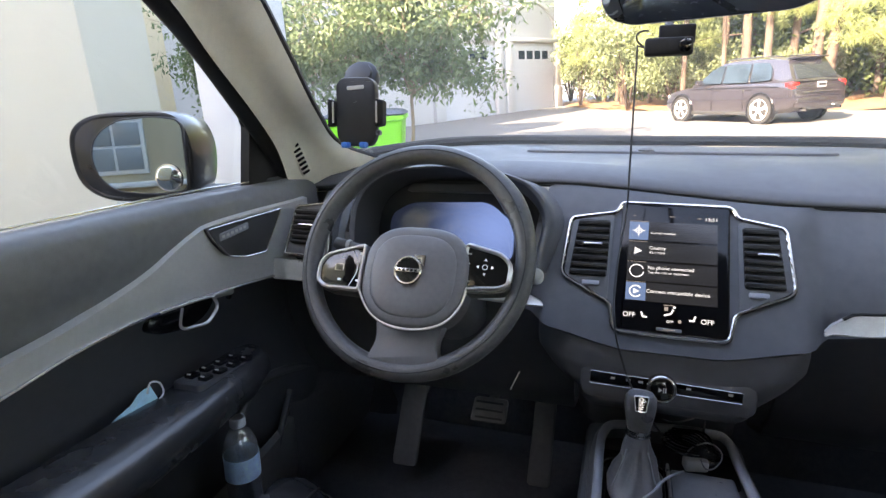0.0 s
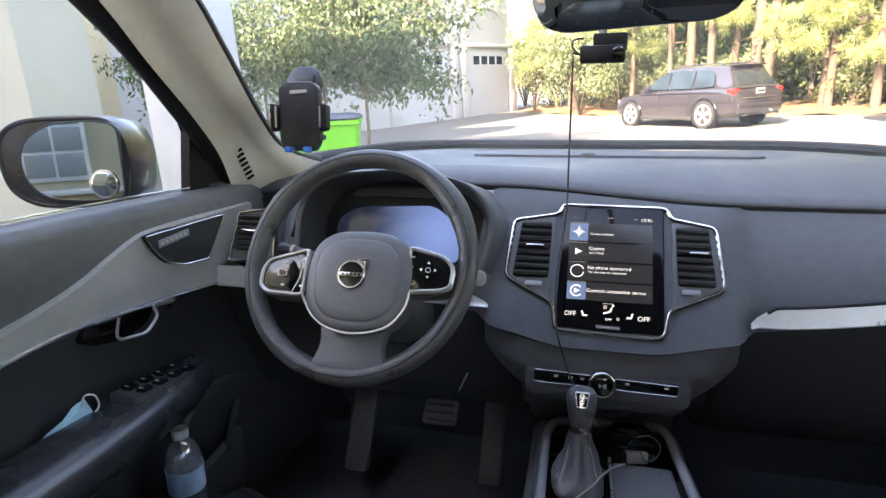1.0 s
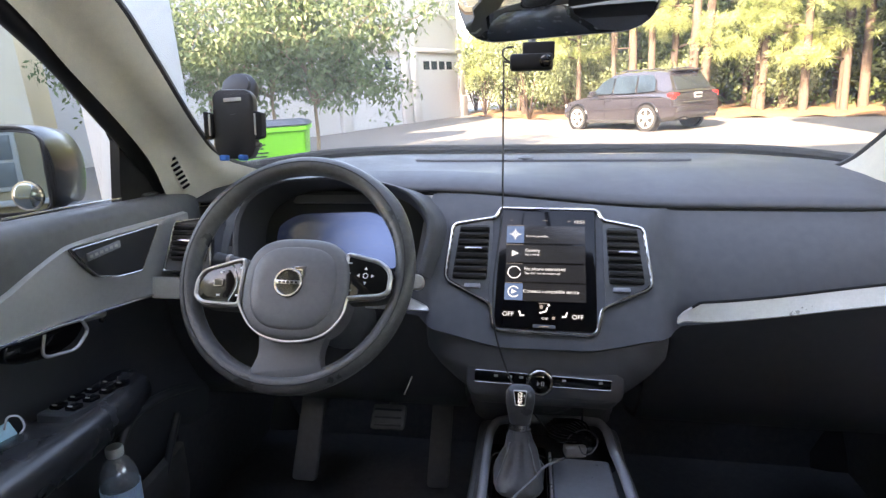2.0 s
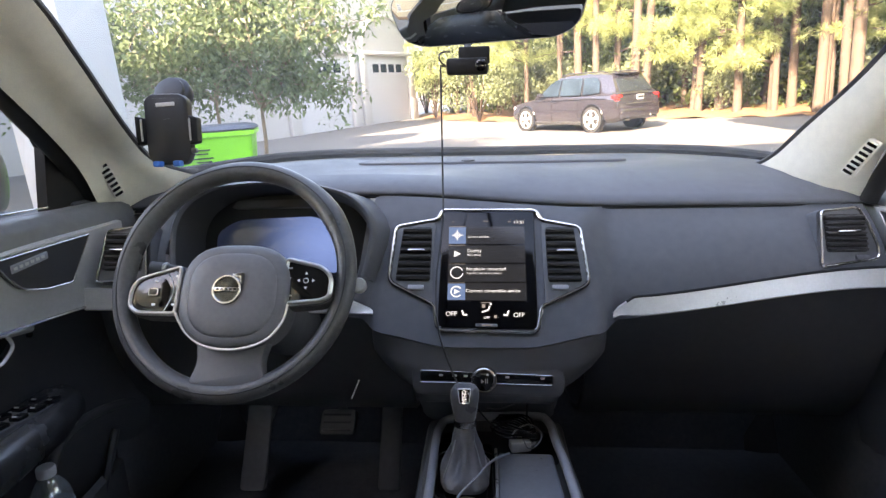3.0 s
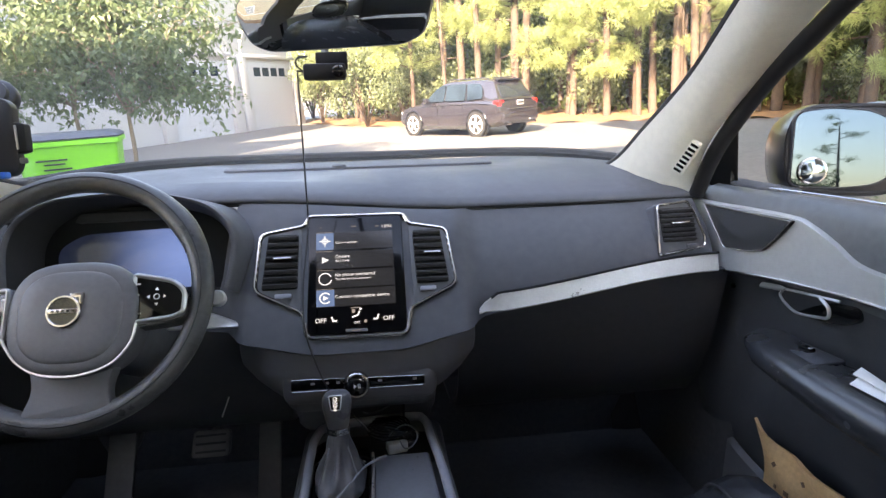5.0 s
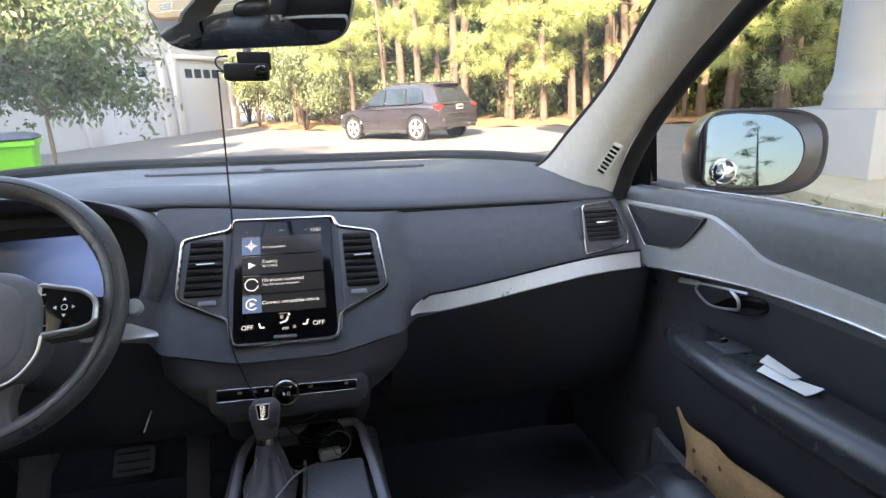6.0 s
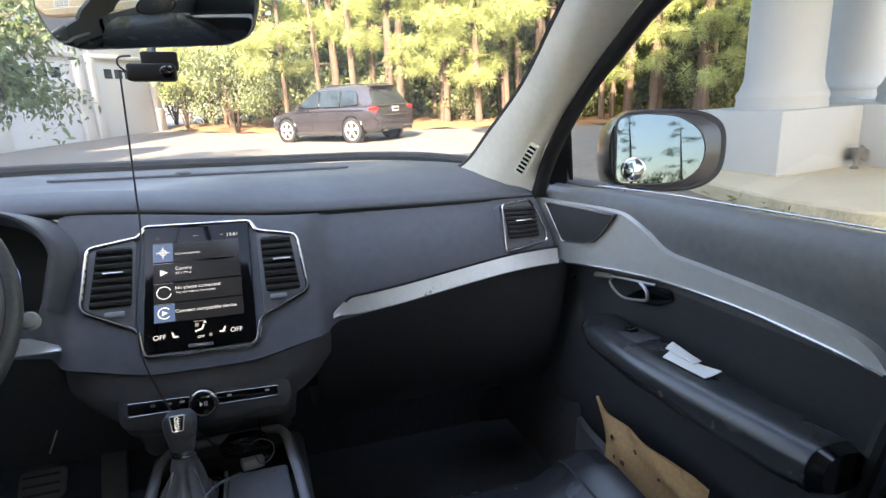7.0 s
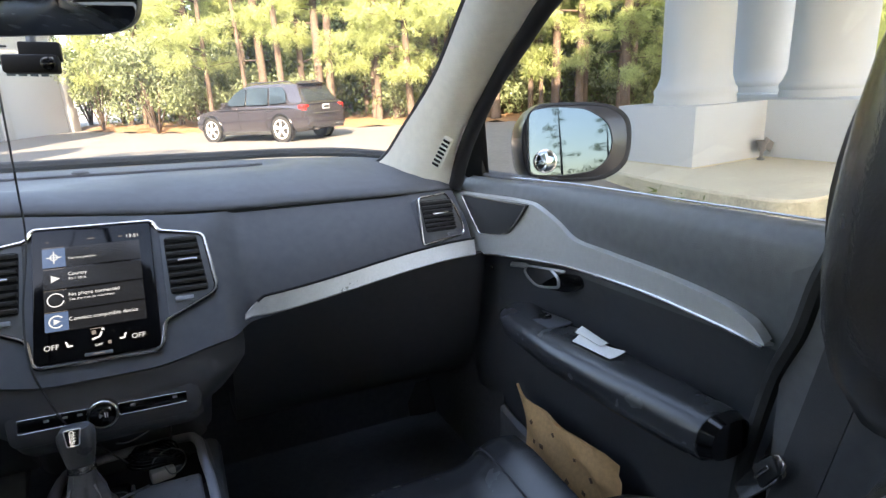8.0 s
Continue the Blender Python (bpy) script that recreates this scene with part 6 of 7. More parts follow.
for sx in (1, -1):
    rows = []
    for i in range(121):
        y = -2.42 + 4.92 * i / 120
        nose = 0.10 * smooth01(1.7, 2.5, y) + 0.06 * smooth01(-1.9, -2.42, y)
        zl = side_low(y)
        zt = 1.112 - 0.10 * smooth01(1.6, 2.5, y)
        rows.append([(sx * (0.925 - nose), y, zl), (sx * (0.955 - nose), y, zl + (zt - zl) * 0.2), (sx * (0.965 - nose), y, zl + (zt - zl) * 0.5), (sx * (0.955 - nose), y, zl + (zt - zl) * 0.75),
                     (sx * (0.945 - nose), y, zl + (zt - zl) * 0.88), (sx * (0.915 - nose), y, zt - 0.008), (sx * (0.875 - nose), y, zt)])
    side = part("side_panel", sheet(rows, 0.008), M_CARBLK, own, angle=45)
    for yy in (0.06, -0.85):
        part("door_handle", box((sx * 0.966, yy, 0.93), (0.03, 0.20, 0.028), 0.010), M_CARBLK, side)
        part("door_gap", box((sx * 0.958, yy - 0.10, 0.62), (0.020, 0.008, 0.88), 0.002), M_RUBBER, side)
    part("sill_cladding", box((sx * 0.93, 0.12, 0.16), (0.06, 2.10, 0.12), 0.025), M_DARK, side)
    part("roof_edge", tube(spline([(sx * 0.72, 0.42, 1.640), (sx * 0.72, 0.0, 1.675), (sx * 0.72, -1.0, 1.680), (sx * 0.71, -1.9, 1.64), (sx * 0.72, -2.28, 1.58)], 6), 0.035, 8), M_CARBLK, own)
    for y0, y1 in ((-0.98, -1.06), (-1.92, -2.10)):
        part("rear_pillar", loft([[(sx * 0.86, y0 + 0.06, 1.11), (sx * 0.82, y0 + 0.06, 1.11), (sx * 0.82, y1 - 0.02, 1.11), (sx * 0.86, y1 - 0.02, 1.11)],
                                  [(sx * 0.735, y0, 1.66), (sx * 0.69, y0, 1.66), (sx * 0.69, y1 - 0.06, 1.66), (sx * 0.735, y1 - 0.06, 1.66)]]), M_CARBLK, own)
    for y0, y1 in ((-0.12, -0.96), (-1.08, -1.94)):
        w = part("rear_side_window", sheet([[(sx * (0.85 - 0.12 * t), y, 1.11 + 0.54 * t) for t in (0, 0.5, 1)] for y in (y0, (y0 + y1) / 2, y1)], 0.004), M_PRIVACY, own)
        w.visible_shadow = False
    part("roof_bar", tube([(sx * 0.62, 0.1, 1.735), (sx * 0.62, 0.0, 1.765), (sx * 0.62, -1.7, 1.765), (sx * 0.62, -1.85, 1.725)], 0.014, 8), M_CHROME, own)
    part("headlamp", box((sx * 0.72, 2.47, 0.86), (0.26, 0.14, 0.12), 0.04), M_RIM, own)
    part("tail_lamp", box((sx * 0.80, -2.38, 1.10), (0.10, 0.10, 0.52), 0.03), M_RED, own)
    for yc in WHEEL_Y:
        X90 = Matrix.Rotation(radians(90 * sx), 3, "Y")
        w = part("wheel", lathe([(0.30, -0.21), (0.360, -0.20), (0.370, -0.16), (0.370, 0.0), (0.360, 0.025), (0.27, 0.030), (0.265, 0.0)], (sx * 0.915, yc, 0.23), X90, 36), M_TYRE, own)
        part("rim", lathe([(0.275, -0.02), (0.275, 0.026), (0.255, 0.030), (0.245, 0.01), (0.24, -0.03)], (sx * 0.915, yc, 0.23), X90, 36), M_RIM, w)
        part("hub", lathe([(0.25, -0.05), (0.25, -0.03), (0.06, -0.03), (0.06, 0.02), (0.01, 0.024)], (sx * 0.915, yc, 0.23), X90, 24), M_TYRE, w)
        for q in range(5):
            a = 2 * math.pi * q / 5 + 0.2
            c0 = Vector((sx * 0.930, yc, 0.23))
            c1 = Vector((sx * 0.938, yc + 0.25 * math.cos(a), 0.23 + 0.25 * math.sin(a)))
            part("spoke", tube([c0, c0.lerp(c1, 0.5), c1], [0.045, 0.032, 0.04], 6, flat=0.5), M_RIM, w)
rows = []
for i in range(13):
    u = -1 + 2 * i / 12
    rows.append([(u * 0.72, y, z - 0.055 * abs(u) ** 2.5) for y, z in ((0.46, 1.685), (0.25, 1.728), (0.0, 1.745), (-0.6, 1.75), (-1.3, 1.735), (-2.0, 1.695), (-2.34, 1.64))])
part("roof_skin", sheet(rows, 0.01, (0, 0, 1)), M_CARBLK, own, angle=60)
part("rear_window", sheet([[(u * (0.66 + 0.06 * t), -2.32 - 0.10 * t, 1.60 - 0.44 * t) for t in (0, 0.5, 1)] for u in (-1, -0.5, 0, 0.5, 1)], 0.004), M_PRIVACY, own).visible_shadow = False
part("tailgate_skin", sheet([[(u * 0.80, -2.42 - 0.05 * (1 - u * u) - 0.03 * math.sin(math.pi * t), 1.16 - 0.66 * t) for t in (0, 0.25, 0.5, 0.75, 1)] for u in (-1, -0.5, 0, 0.5, 1)], 0.012), M_CARBLK, own)
part("rear_bumper", loft([[(u * 0.88, -2.40 - 0.10 * (1 - u * u) + o, z) for o, z in ((0.08, 0.52), (-0.02, 0.50), (-0.03, 0.34), (0.08, 0.18))] for u in (-1, -0.8, -0.4, 0, 0.4, 0.8, 1)]), M_DARK, own)
part("front_bumper", loft([[(u * 0.84, 2.44 + 0.12 * (1 - u * u) + o, z) for o, z in ((-0.08, 0.80), (0.02, 0.78), (0.05, 0.42), (-0.08, 0.16))] for u in (-1, -0.8, -0.4, 0, 0.4, 0.8, 1)]), M_CARBLK, own)
part("front_grille", box((0, 2.585, 0.74), (0.72, 0.06, 0.26), 0.03), M_BLACK, own)
part("underbody", box((0, 0.1, 0.16), (1.66, 4.3, 0.12), 0.03), M_TYRE, own)

# ---- outside: ground, porch, house ----
def ground_z(x, y):
    return -0.02 + 0.28 * smooth01(3.0, 14.0, y) + 0.12 * smooth01(15.0, 28.0, y) + 0.6 * smooth01(32, 90, y)


gx = [-400, -150, -60, -30] + [-20 + 1.0 * i for i in range(51)] + [45, 70, 150, 400]
gy = [-400, -150, -60, -25, -15, -8, -4, 0] + [2 + 1.0 * i for i in range(32)] + [40, 50, 65, 90, 150, 400]
gb = loft([[(x, y, ground_z(x, y)) for y in gy] for x in gx], closed=False)
alone("ground", gb, M_ASPHALT, "pale sunlit asphalt drive", "ground", car=False, kind="structure", angle=180)

SLAB = rounded([(5.30, 3.12), (5.23, 4.2), (5.42, 5.5), (5.9, 7.6), (18, 7.6), (18, 3.0)], [0.34, 0.3, 0.3, 0.2, 0.2, 0.2])
porch = alone("porch_slab", plate(Plane((0, 0, 0), (1, 0, 0), (0, 1, 0)), SLAB, -0.3, 0.2, 0.015), M_CONCRETE, "worn pale concrete porch slab with a kerb edge", "porch", car=False, kind="structure")

alone("porch_kerb", frame_ring(Plane((0, 0, 0), (1, 0, 0), (0, 1, 0)), [(x + (11 - x) * -0.0008, y + (5.3 - y) * -0.0025) for x, y in SLAB], 0.03, -0.3, 0.165, 0.006), M_KERB, "stained concrete kerb face of the porch", "kerb", car=False, kind="structure")


def column(x, y, r, turn=3, z0=0.985):
    c = thing("porch_column", "white round porch column with a moulded base", "column", (x, y, z0), car=False, group="porch columns", turn=turn)
    k = r / 0.5
    prof = [(0.60, 0.0), (0.60, 0.05), (0.585, 0.10), (0.60, 0.13), (0.60, 0.18), (0.575, 0.22), (0.56, 0.235), (0.535, 0.30), (0.512, 0.36), (0.505, 0.44), (0.50, 1.2), (0.48, 2.6), (0.46, 3.7), (0.54, 3.82), (0.54, 3.95)]
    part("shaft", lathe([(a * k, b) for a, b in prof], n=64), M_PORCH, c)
    return c


def plinth(x, y, w, d, label):
    t = thing("column_plinth", label, "plinth", (x, y, 0.2), car=False, group="column plinths", turn=3)
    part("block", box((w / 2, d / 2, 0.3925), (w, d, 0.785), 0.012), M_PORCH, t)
    part("base_joint", box((w / 2, d / 2, 0.006), (w + 0.02, d + 0.02, 0.014), 0.002), M_KERB, t, "dark dirty joint")
    return t


plinth(6.21, 5.08, 1.52, 1.32, "square white stucco plinth under a porch column")
plinth(7.73, 3.80, 1.5, 2.7, "square white stucco plinth under a porch column")
plinth(9.50, 6.60, 1.5, 1.4, "square white stucco plinth under a porch column")
column(6.96, 5.78, 0.455)
column(8.75, 5.05, 0.50)
column(10.27, 7.25, 0.48)
alone("landscape_light", join(lathe([(0.05, 0), (0.05, 0.02), (0.02, 0.04), (0.02, 0.10), (0.045, 0.13), (0.05, 0.2), (0.09, 0.26), (0.005, 0.22)], (7.42, 5.0, 0.2), None, 12), box((7.50, 4.97, 0.40), (0.20, 0.02, 0.14), 0.008, Matrix.Rotation(0.5, 3, "Y"))), M_DARK, "small grey landscape lamp on the porch", "lamp", car=False)
# out of view; its reach is set so that its shadow covers the porch
alone("porch_roof", box((6.4, 1.2, 5.1), (7.6, 13.6, 0.5), 0.05), M_WHITE, "unseen white porch roof, stretched to shade the porch", "roof", car=False, kind="structure")
house = thing("house_wall", "cream stucco house wall with white framed windows", "wall", (-6, -7.2, 0), car=False, kind="structure")
# unseen upper parts are stepped to set where the shadow ends on the drive
for x0, x1, top in ((-21.2, -14.6, 16.0), (-14.6, -8.0, 12.3), (-8.0, 1.2, 11.2)):
    part("wall", box(((x0 + x1) / 2, -7.4, top / 2 - 0.3), (x1 - x0, 0.4, top + 0.6), 0.0), M_HOUSE, house)
for wx in (-9.6, -6.6, -3.75):
    wn2 = part("window", box((wx, -7.19, 1.72), (1.24, 0.06, 1.16), 0.01), M_PAINTW, house)
    for i in range(3):
        for j in range(3):
            part("pane", box((wx - 0.39 + 0.39 * i, -7.17, 1.36 + 0.36 * j), (0.35, 0.05, 0.32), 0.004), M_PANE, wn2)
part("base_course", box((-9.5, -7.15, 0.98), (22, 0.1, 0.08), 0.01), M_PAINTW, house)
alone("mulch_bed", box((-9.5, -6.3, 0.04), (20, 1.6, 0.16), 0.04), M_LITTER, "brown mulch bed along the house wall", "ground", car=False, kind="structure")
alone("porch_pier", box((-4.7, 2.945, 1.9), (3.0, 0.53, 4.2), 0.02), M_CREAM, "square white porch pier", "pier", car=False, kind="structure")
alone("porch_pier", box((-4.45, 5.9, 1.9), (0.78, 0.78, 4.2), 0.02), M_PIERW, "square white porch pier", "pier", car=False, kind="structure")

# two added blocks that only cast shade on the ground at left
alone("house_wing", box((-16.75, 9.0, 5.0), (14.3, 2.6, 10.4), 0.03), M_HOUSE, "tall beige block added to shade the ground by the garage", "wall", car=False, kind="structure")

alone("house_wing", box((-9.5, 5.75, 3.8), (3.0, 1.5, 7.8), 0.03), M_HOUSE, "lower beige block added to shade the left of the drive", "wall", car=False, kind="structure")

# garage
ga, gd = Vector((-5.16, 24.21, 0.33)), Vector((2.068, 4.190, 0)).normalized()
GA = Plane(ga, gd, (0, 0, 1))
garage = thing("garage", "white stucco garage with arched door surrounds", "garage", tuple(ga), car=False)
part("wall", plate(GA, [(-16, -1), (3.8, -1), (3.8, 7), (-16, 7)], -6, 0.0), M_WHITE, garage)
for gxx in (0.55, -3.75):
    dr = part("garage_door", plate(GA, [(gxx, -0.2), (gxx + 3.0, -0.2), (gxx + 3.0, 2.75), (gxx, 2.75)], -0.05, 0.03), M_PIERW, garage)
    for k in range(4):
        part("door_window", plate(GA, rounded([(gxx + 0.42 + 0.58 * k, 2.20), (gxx + 0.85 + 0.58 * k, 2.20), (gxx + 0.85 + 0.58 * k, 2.55), (gxx + 0.42 + 0.58 * k, 2.55)], 0.02), 0, 0.036), M_CARGLASS, dr)
    for k in range(4):
        part("panel_groove", box(GA.at(gxx + 1.5, 0.45 + 0.52 * k, 0.031), (2.95, 0.014, 0.006), 0.001, GA.turn()), M_WHITE, dr)
    arch = [(gxx + 1.5 + 1.75 * math.cos(a), 3.05 + 1.5 * math.sin(a)) for a in (math.pi * k / 24 for k in range(25))]
    part("arch_moulding", tube([GA.at(x, z, 0.03) for x, z in arch], 0.07, 8), M_WHITE, garage)
    part("door_ledge", box(GA.at(gxx + 1.5, 2.98, 0.06), (3.7, 0.16, 0.16), 0.03, GA.turn()), M_WHITE, garage)
    for px2 in (gxx - 0.32, gxx + 3.32):
        pl2 = part("pilaster", box(GA.at(px2, 1.4, 0.06), (0.46, 3.2, 0.14), 0.02, GA.turn()), M_WHITE, garage)
        part("pilaster_foot", box(GA.at(px2, 0.45, 0.09), (0.52, 1.1, 0.18), 0.02, GA.turn()), M_WHITE, pl2)


def leaf_mesh(name, centres, radii, count, size, rng, kind="leaf", squash=0.8):
    """Many small leaves (or needles) in clumps, as plain mesh data."""
    V, Fc = [], []
    base = 0
    verts = []
    for (c, r) in zip(centres, radii):
        c = np.array(c)
        n = max(3, int(count * r * r))
        d = rng.normal(size=(n, 3))
        d /= np.linalg.norm(d, axis=1)[:, None]
        if kind == "leaf":
            p = c + d * (r * rng.uniform(0.35, 1.0, (n, 1)) ** 0.5) * np.array([1, 1, squash])
            a = rng.normal(size=(n, 3))
            a[:, 2] -= 0.5
        else:
            p = c + d * 0.02
            a = d + np.array([0, 0, 0.25])
        a /= np.linalg.norm(a, axis=1)[:, None]
        s = np.cross(a, rng.normal(size=(n, 3)))
        s /= np.linalg.norm(s, axis=1)[:, None] + 1e-9
        L = size * rng.uniform(0.6, 1.3, (n, 1)) if kind == "leaf" else r * rng.uniform(0.6, 1.1, (n, 1))
        w = L * 0.22 if kind == "leaf" else np.full((n, 1), size)
        q = np.stack([p, p + a * L * 0.5 + s * w, p + a * L + np.array([0, 0, -0.12]) * L, p + a * L * 0.5 - s * w], 1)
        verts.append(q.reshape(-1, 3))
    verts = np.concatenate(verts)
    m = len(verts) // 4
    me = bpy.data.meshes.new(name)
    me.from_pydata(verts.tolist(), [], np.arange(m * 4).reshape(m, 4).tolist())
    return me


def hang(name, me, material, parent):
    me.materials.append(material)
    ob = new(name, me)
    ob.parent = parent
    return ob


def pine(x, y, h, r, low, rng, lean=0.0, dense=820):
    z = ground_z(x, y) - 0.1
    t = thing("pine_tree", "tall bare-stemmed pine tree with tufted needles", "tree", (x, y, z), car=False, group="pines at the wood edge")
    BASE[t.name] = Vector((0, 0, 0))
    k = [(lean * f * h + 0.06 * math.sin(3 * f + x), 0.06 * math.cos(4 * f + y), f * h) for f in (0, 0.02, 0.1, 0.25, 0.45, 0.65, 0.85, 1.0)]
    part("trunk", tube(k, [r * q for q in (1.35, 1.1, 1.0, 0.92, 0.8, 0.62, 0.4, 0.12)], 10), M_BARK, t, angle=180)
    cs, rs = [], []
    limbs = []
    for i in range(16):
        hz = low + (h - low) * (i / 15) ** 0.9
        a = rng.normal(math.atan2(-0.83, -0.55), 1.25)
        ln = rng.uniform(0.9, 2.3) * (1 - 0.5 * i / 16)
        b = Vector((lean * hz, 0, hz))
        e = b + Vector((math.cos(a) * ln, math.sin(a) * ln, rng.uniform(-0.25, 0.35)))
        limbs.append(tube([b, b.lerp(e, 0.5) + Vector((0, 0, 0.08)), e], [0.035, 0.022, 0.01], 5))
        for f, spread in ((1.0, 0.34), (0.72, 0.26), (rng.uniform(0.45, 1.1), 0.24)):
            mid = b.lerp(e, f)
            for q in range(8):
                p = mid + Vector((rng.normal(0, spread), rng.normal(0, spread), rng.normal(0.04, spread * 0.42)))
                cs.append(tuple(p))
                rs.append(rng.uniform(0.16, 0.30))
    part("limb", join(*limbs), M_BARK, t, angle=180)
    hang("crown", leaf_mesh("crown", cs, rs, dense, 0.0074, rng, "needle"), M_NEEDLE, t)
    return t


def bush(x, y, r, h, rng, material=None, size=0.13, n=620, name="bush", label="sunlit leafy bush at the edge of the drive"):
    z = ground_z(x, y) - 0.05
    t = thing(name, label, "bush", (x, y, z), car=False, group="bushes at the wood edge")
    BASE[t.name] = Vector((0, 0, 0))
    stems, cs, rs = [], [], []
    for i in range(9):
        a = rng.uniform(0, 2 * math.pi)
        e = Vector((math.cos(a) * r * rng.uniform(0.2, 0.8), math.sin(a) * r * rng.uniform(0.2, 0.8), h * rng.uniform(0.45, 0.95)))
        stems.append(tube([(0, 0, 0), e * 0.5 + Vector((0, 0, 0.1)), e], [0.03, 0.018, 0.006], 5))
        for q in range(3):
            cs.append(tuple(e * rng.uniform(0.45, 1.05) + Vector(rng.normal(0, 0.22 * r, 3))))
            rs.append(r * rng.uniform(0.28, 0.5))
    part("stems", join(*stems), M_BARK, t, angle=180)
    hang("leaves", leaf_mesh("leaves", cs, rs, n, size, rng), material or M_BUSH, t)
    return t


rng = np.random.default_rng(7)
# low-limbed pines stand out from the wood's edge, which curves round the drive
EDGE = spline([(-3.6, 29.0, 0), (-0.6, 22.6, 0), (3.2, 19.2, 0), (7.0, 16.6, 0), (9.4, 14.6, 0), (12.0, 11.4, 0), (14.0, 6.5, 0)], 8)
for i, p in enumerate(EDGE[4:]):
    nrm = Vector((0.55, 0.83, 0))
    for k in range((1, 0, 1)[i % 3] + (i % 5 == 0)):
        q = p + nrm * (0.8 + 3.2 * k + rng.uniform(-0.5, 1.4)) + Vector((rng.uniform(-0.4, 0.4), 0, 0))
        pine(q.x, q.y, rng.uniform(8, 11), rng.uniform(0.07, 0.15), rng.uniform(1.9, 3.4), rng, rng.uniform(-0.03, 0.03))
for x, y, low, r in ((6.6, 18.4, 1.7, 0.11), (8.2, 17.2, 1.5, 0.13), (9.3, 16.4, 1.9, 0.10), (11.2, 14.8, 1.5, 0.14), (12.2, 13.0, 1.3, 0.11), (13.2, 11.4, 1.6, 0.13), (13.9, 9.4, 1.4, 0.12), (4.6, 20.4, 2.2, 0.12)):
    pine(x, y, 8.5, r, low, rng, 0.01)
for x, y, r, h in ((-0.2, 22.0, 1.7, 3.9), (1.3, 21.8, 1.3, 3.2), (-2.2, 26.0, 1.3, 4.2), (3.0, 21.6, 1.2, 2.8), (5.0, 20.4, 1.3, 2.4), (7.4, 18.6, 1.0, 1.7), (10.6, 16.2, 1.1, 1.9), (13.0, 13.2, 1.0, 1.7), (14.6, 9.5, 1.0, 2.4)):
    bush(x, y, r, h, rng)
for x, y, r, h in ((-4.2, 30.5, 1.6, 5.0), (-3.0, 30.0, 1.5, 4.4), (-1.6, 28.5, 1.6, 4.8), (-5.6, 33.0, 2.0, 6.5)):
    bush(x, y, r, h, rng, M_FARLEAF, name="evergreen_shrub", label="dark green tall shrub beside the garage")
# deep wood: trunks and a leaf mass that darkens behind the edge
cs, rs, tr = [], [], []
for i in range(1300):
    f = rng.uniform(0, 1)
    p = EDGE[int(f * (len(EDGE) - 1))] + Vector((0.55, 0.83, 0)) * rng.uniform(2.5, 12)
    cs.append((p.x, p.y, ground_z(p.x, p.y) + abs(rng.normal(0, 3.4)) + 0.2))
    rs.append(rng.uniform(0.6, 1.3))
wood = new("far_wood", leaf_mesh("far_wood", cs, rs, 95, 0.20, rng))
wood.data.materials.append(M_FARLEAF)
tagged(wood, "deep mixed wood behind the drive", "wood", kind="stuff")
for i in range(46):
    f = rng.uniform(0, 1)
    p = EDGE[int(f * (len(EDGE) - 1))] + Vector((0.55, 0.83, 0)) * rng.uniform(4.5, 14)
    z = ground_z(p.x, p.y) - 0.2
    tr.append(tube([(p.x, p.y, z), (p.x + rng.normal(0, 0.1), p.y, z + 6), (p.x + rng.normal(0, 0.25), p.y, z + 13)], [rng.uniform(0.1, 0.2), 0.11, 0.04], 7))
alone("far_trunks", join(*tr), M_BARK, "far tree trunks deep in the wood", "wood", car=False, kind="stuff", angle=180)
fl = [[p + Vector((0.55, 0.83, 0)) * o + Vector((0, 0, ground_z(p.x + 0.55 * o, p.y + 0.83 * o) + 0.02 + 0.10 * smooth01(0, 0.8, o) + 0.05 * math.sin(2.1 * i + o))) for o in (-0.15, 0.1, 0.5, 1.2, 2.5, 5, 9, 15, 20)] for i, p in enumerate(EDGE)]
alone("forest_floor", loft(fl, closed=False), M_LITTER, "brown leaf litter under the pines", "ground", car=False, kind="structure", angle=180)

# plain sheet; the wood's deep shade is put into its dark green
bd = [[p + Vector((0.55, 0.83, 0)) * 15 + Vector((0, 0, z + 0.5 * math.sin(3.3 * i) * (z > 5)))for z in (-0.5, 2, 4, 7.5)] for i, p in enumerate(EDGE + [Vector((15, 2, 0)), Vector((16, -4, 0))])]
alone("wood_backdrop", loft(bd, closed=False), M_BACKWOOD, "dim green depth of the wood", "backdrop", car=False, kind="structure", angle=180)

# weeds in the joint at the foot of the kerb
for wx, wy, hgt in ((5.26, 4.25, 0.17), (5.30, 4.75, 0.14), (5.24, 4.05, 0.10), (5.36, 5.2, 0.12)):
    weed = new("weed", leaf_mesh("weed", [(wx, wy, 0.02 + 0.3 * hgt)], [hgt], 900, 0.010, rng, "needle"))
    weed.data.materials.append(M_FARLEAF)
    tagged(weed, "small dark weed growing at the kerb", "weed", "weeds at the kerb")

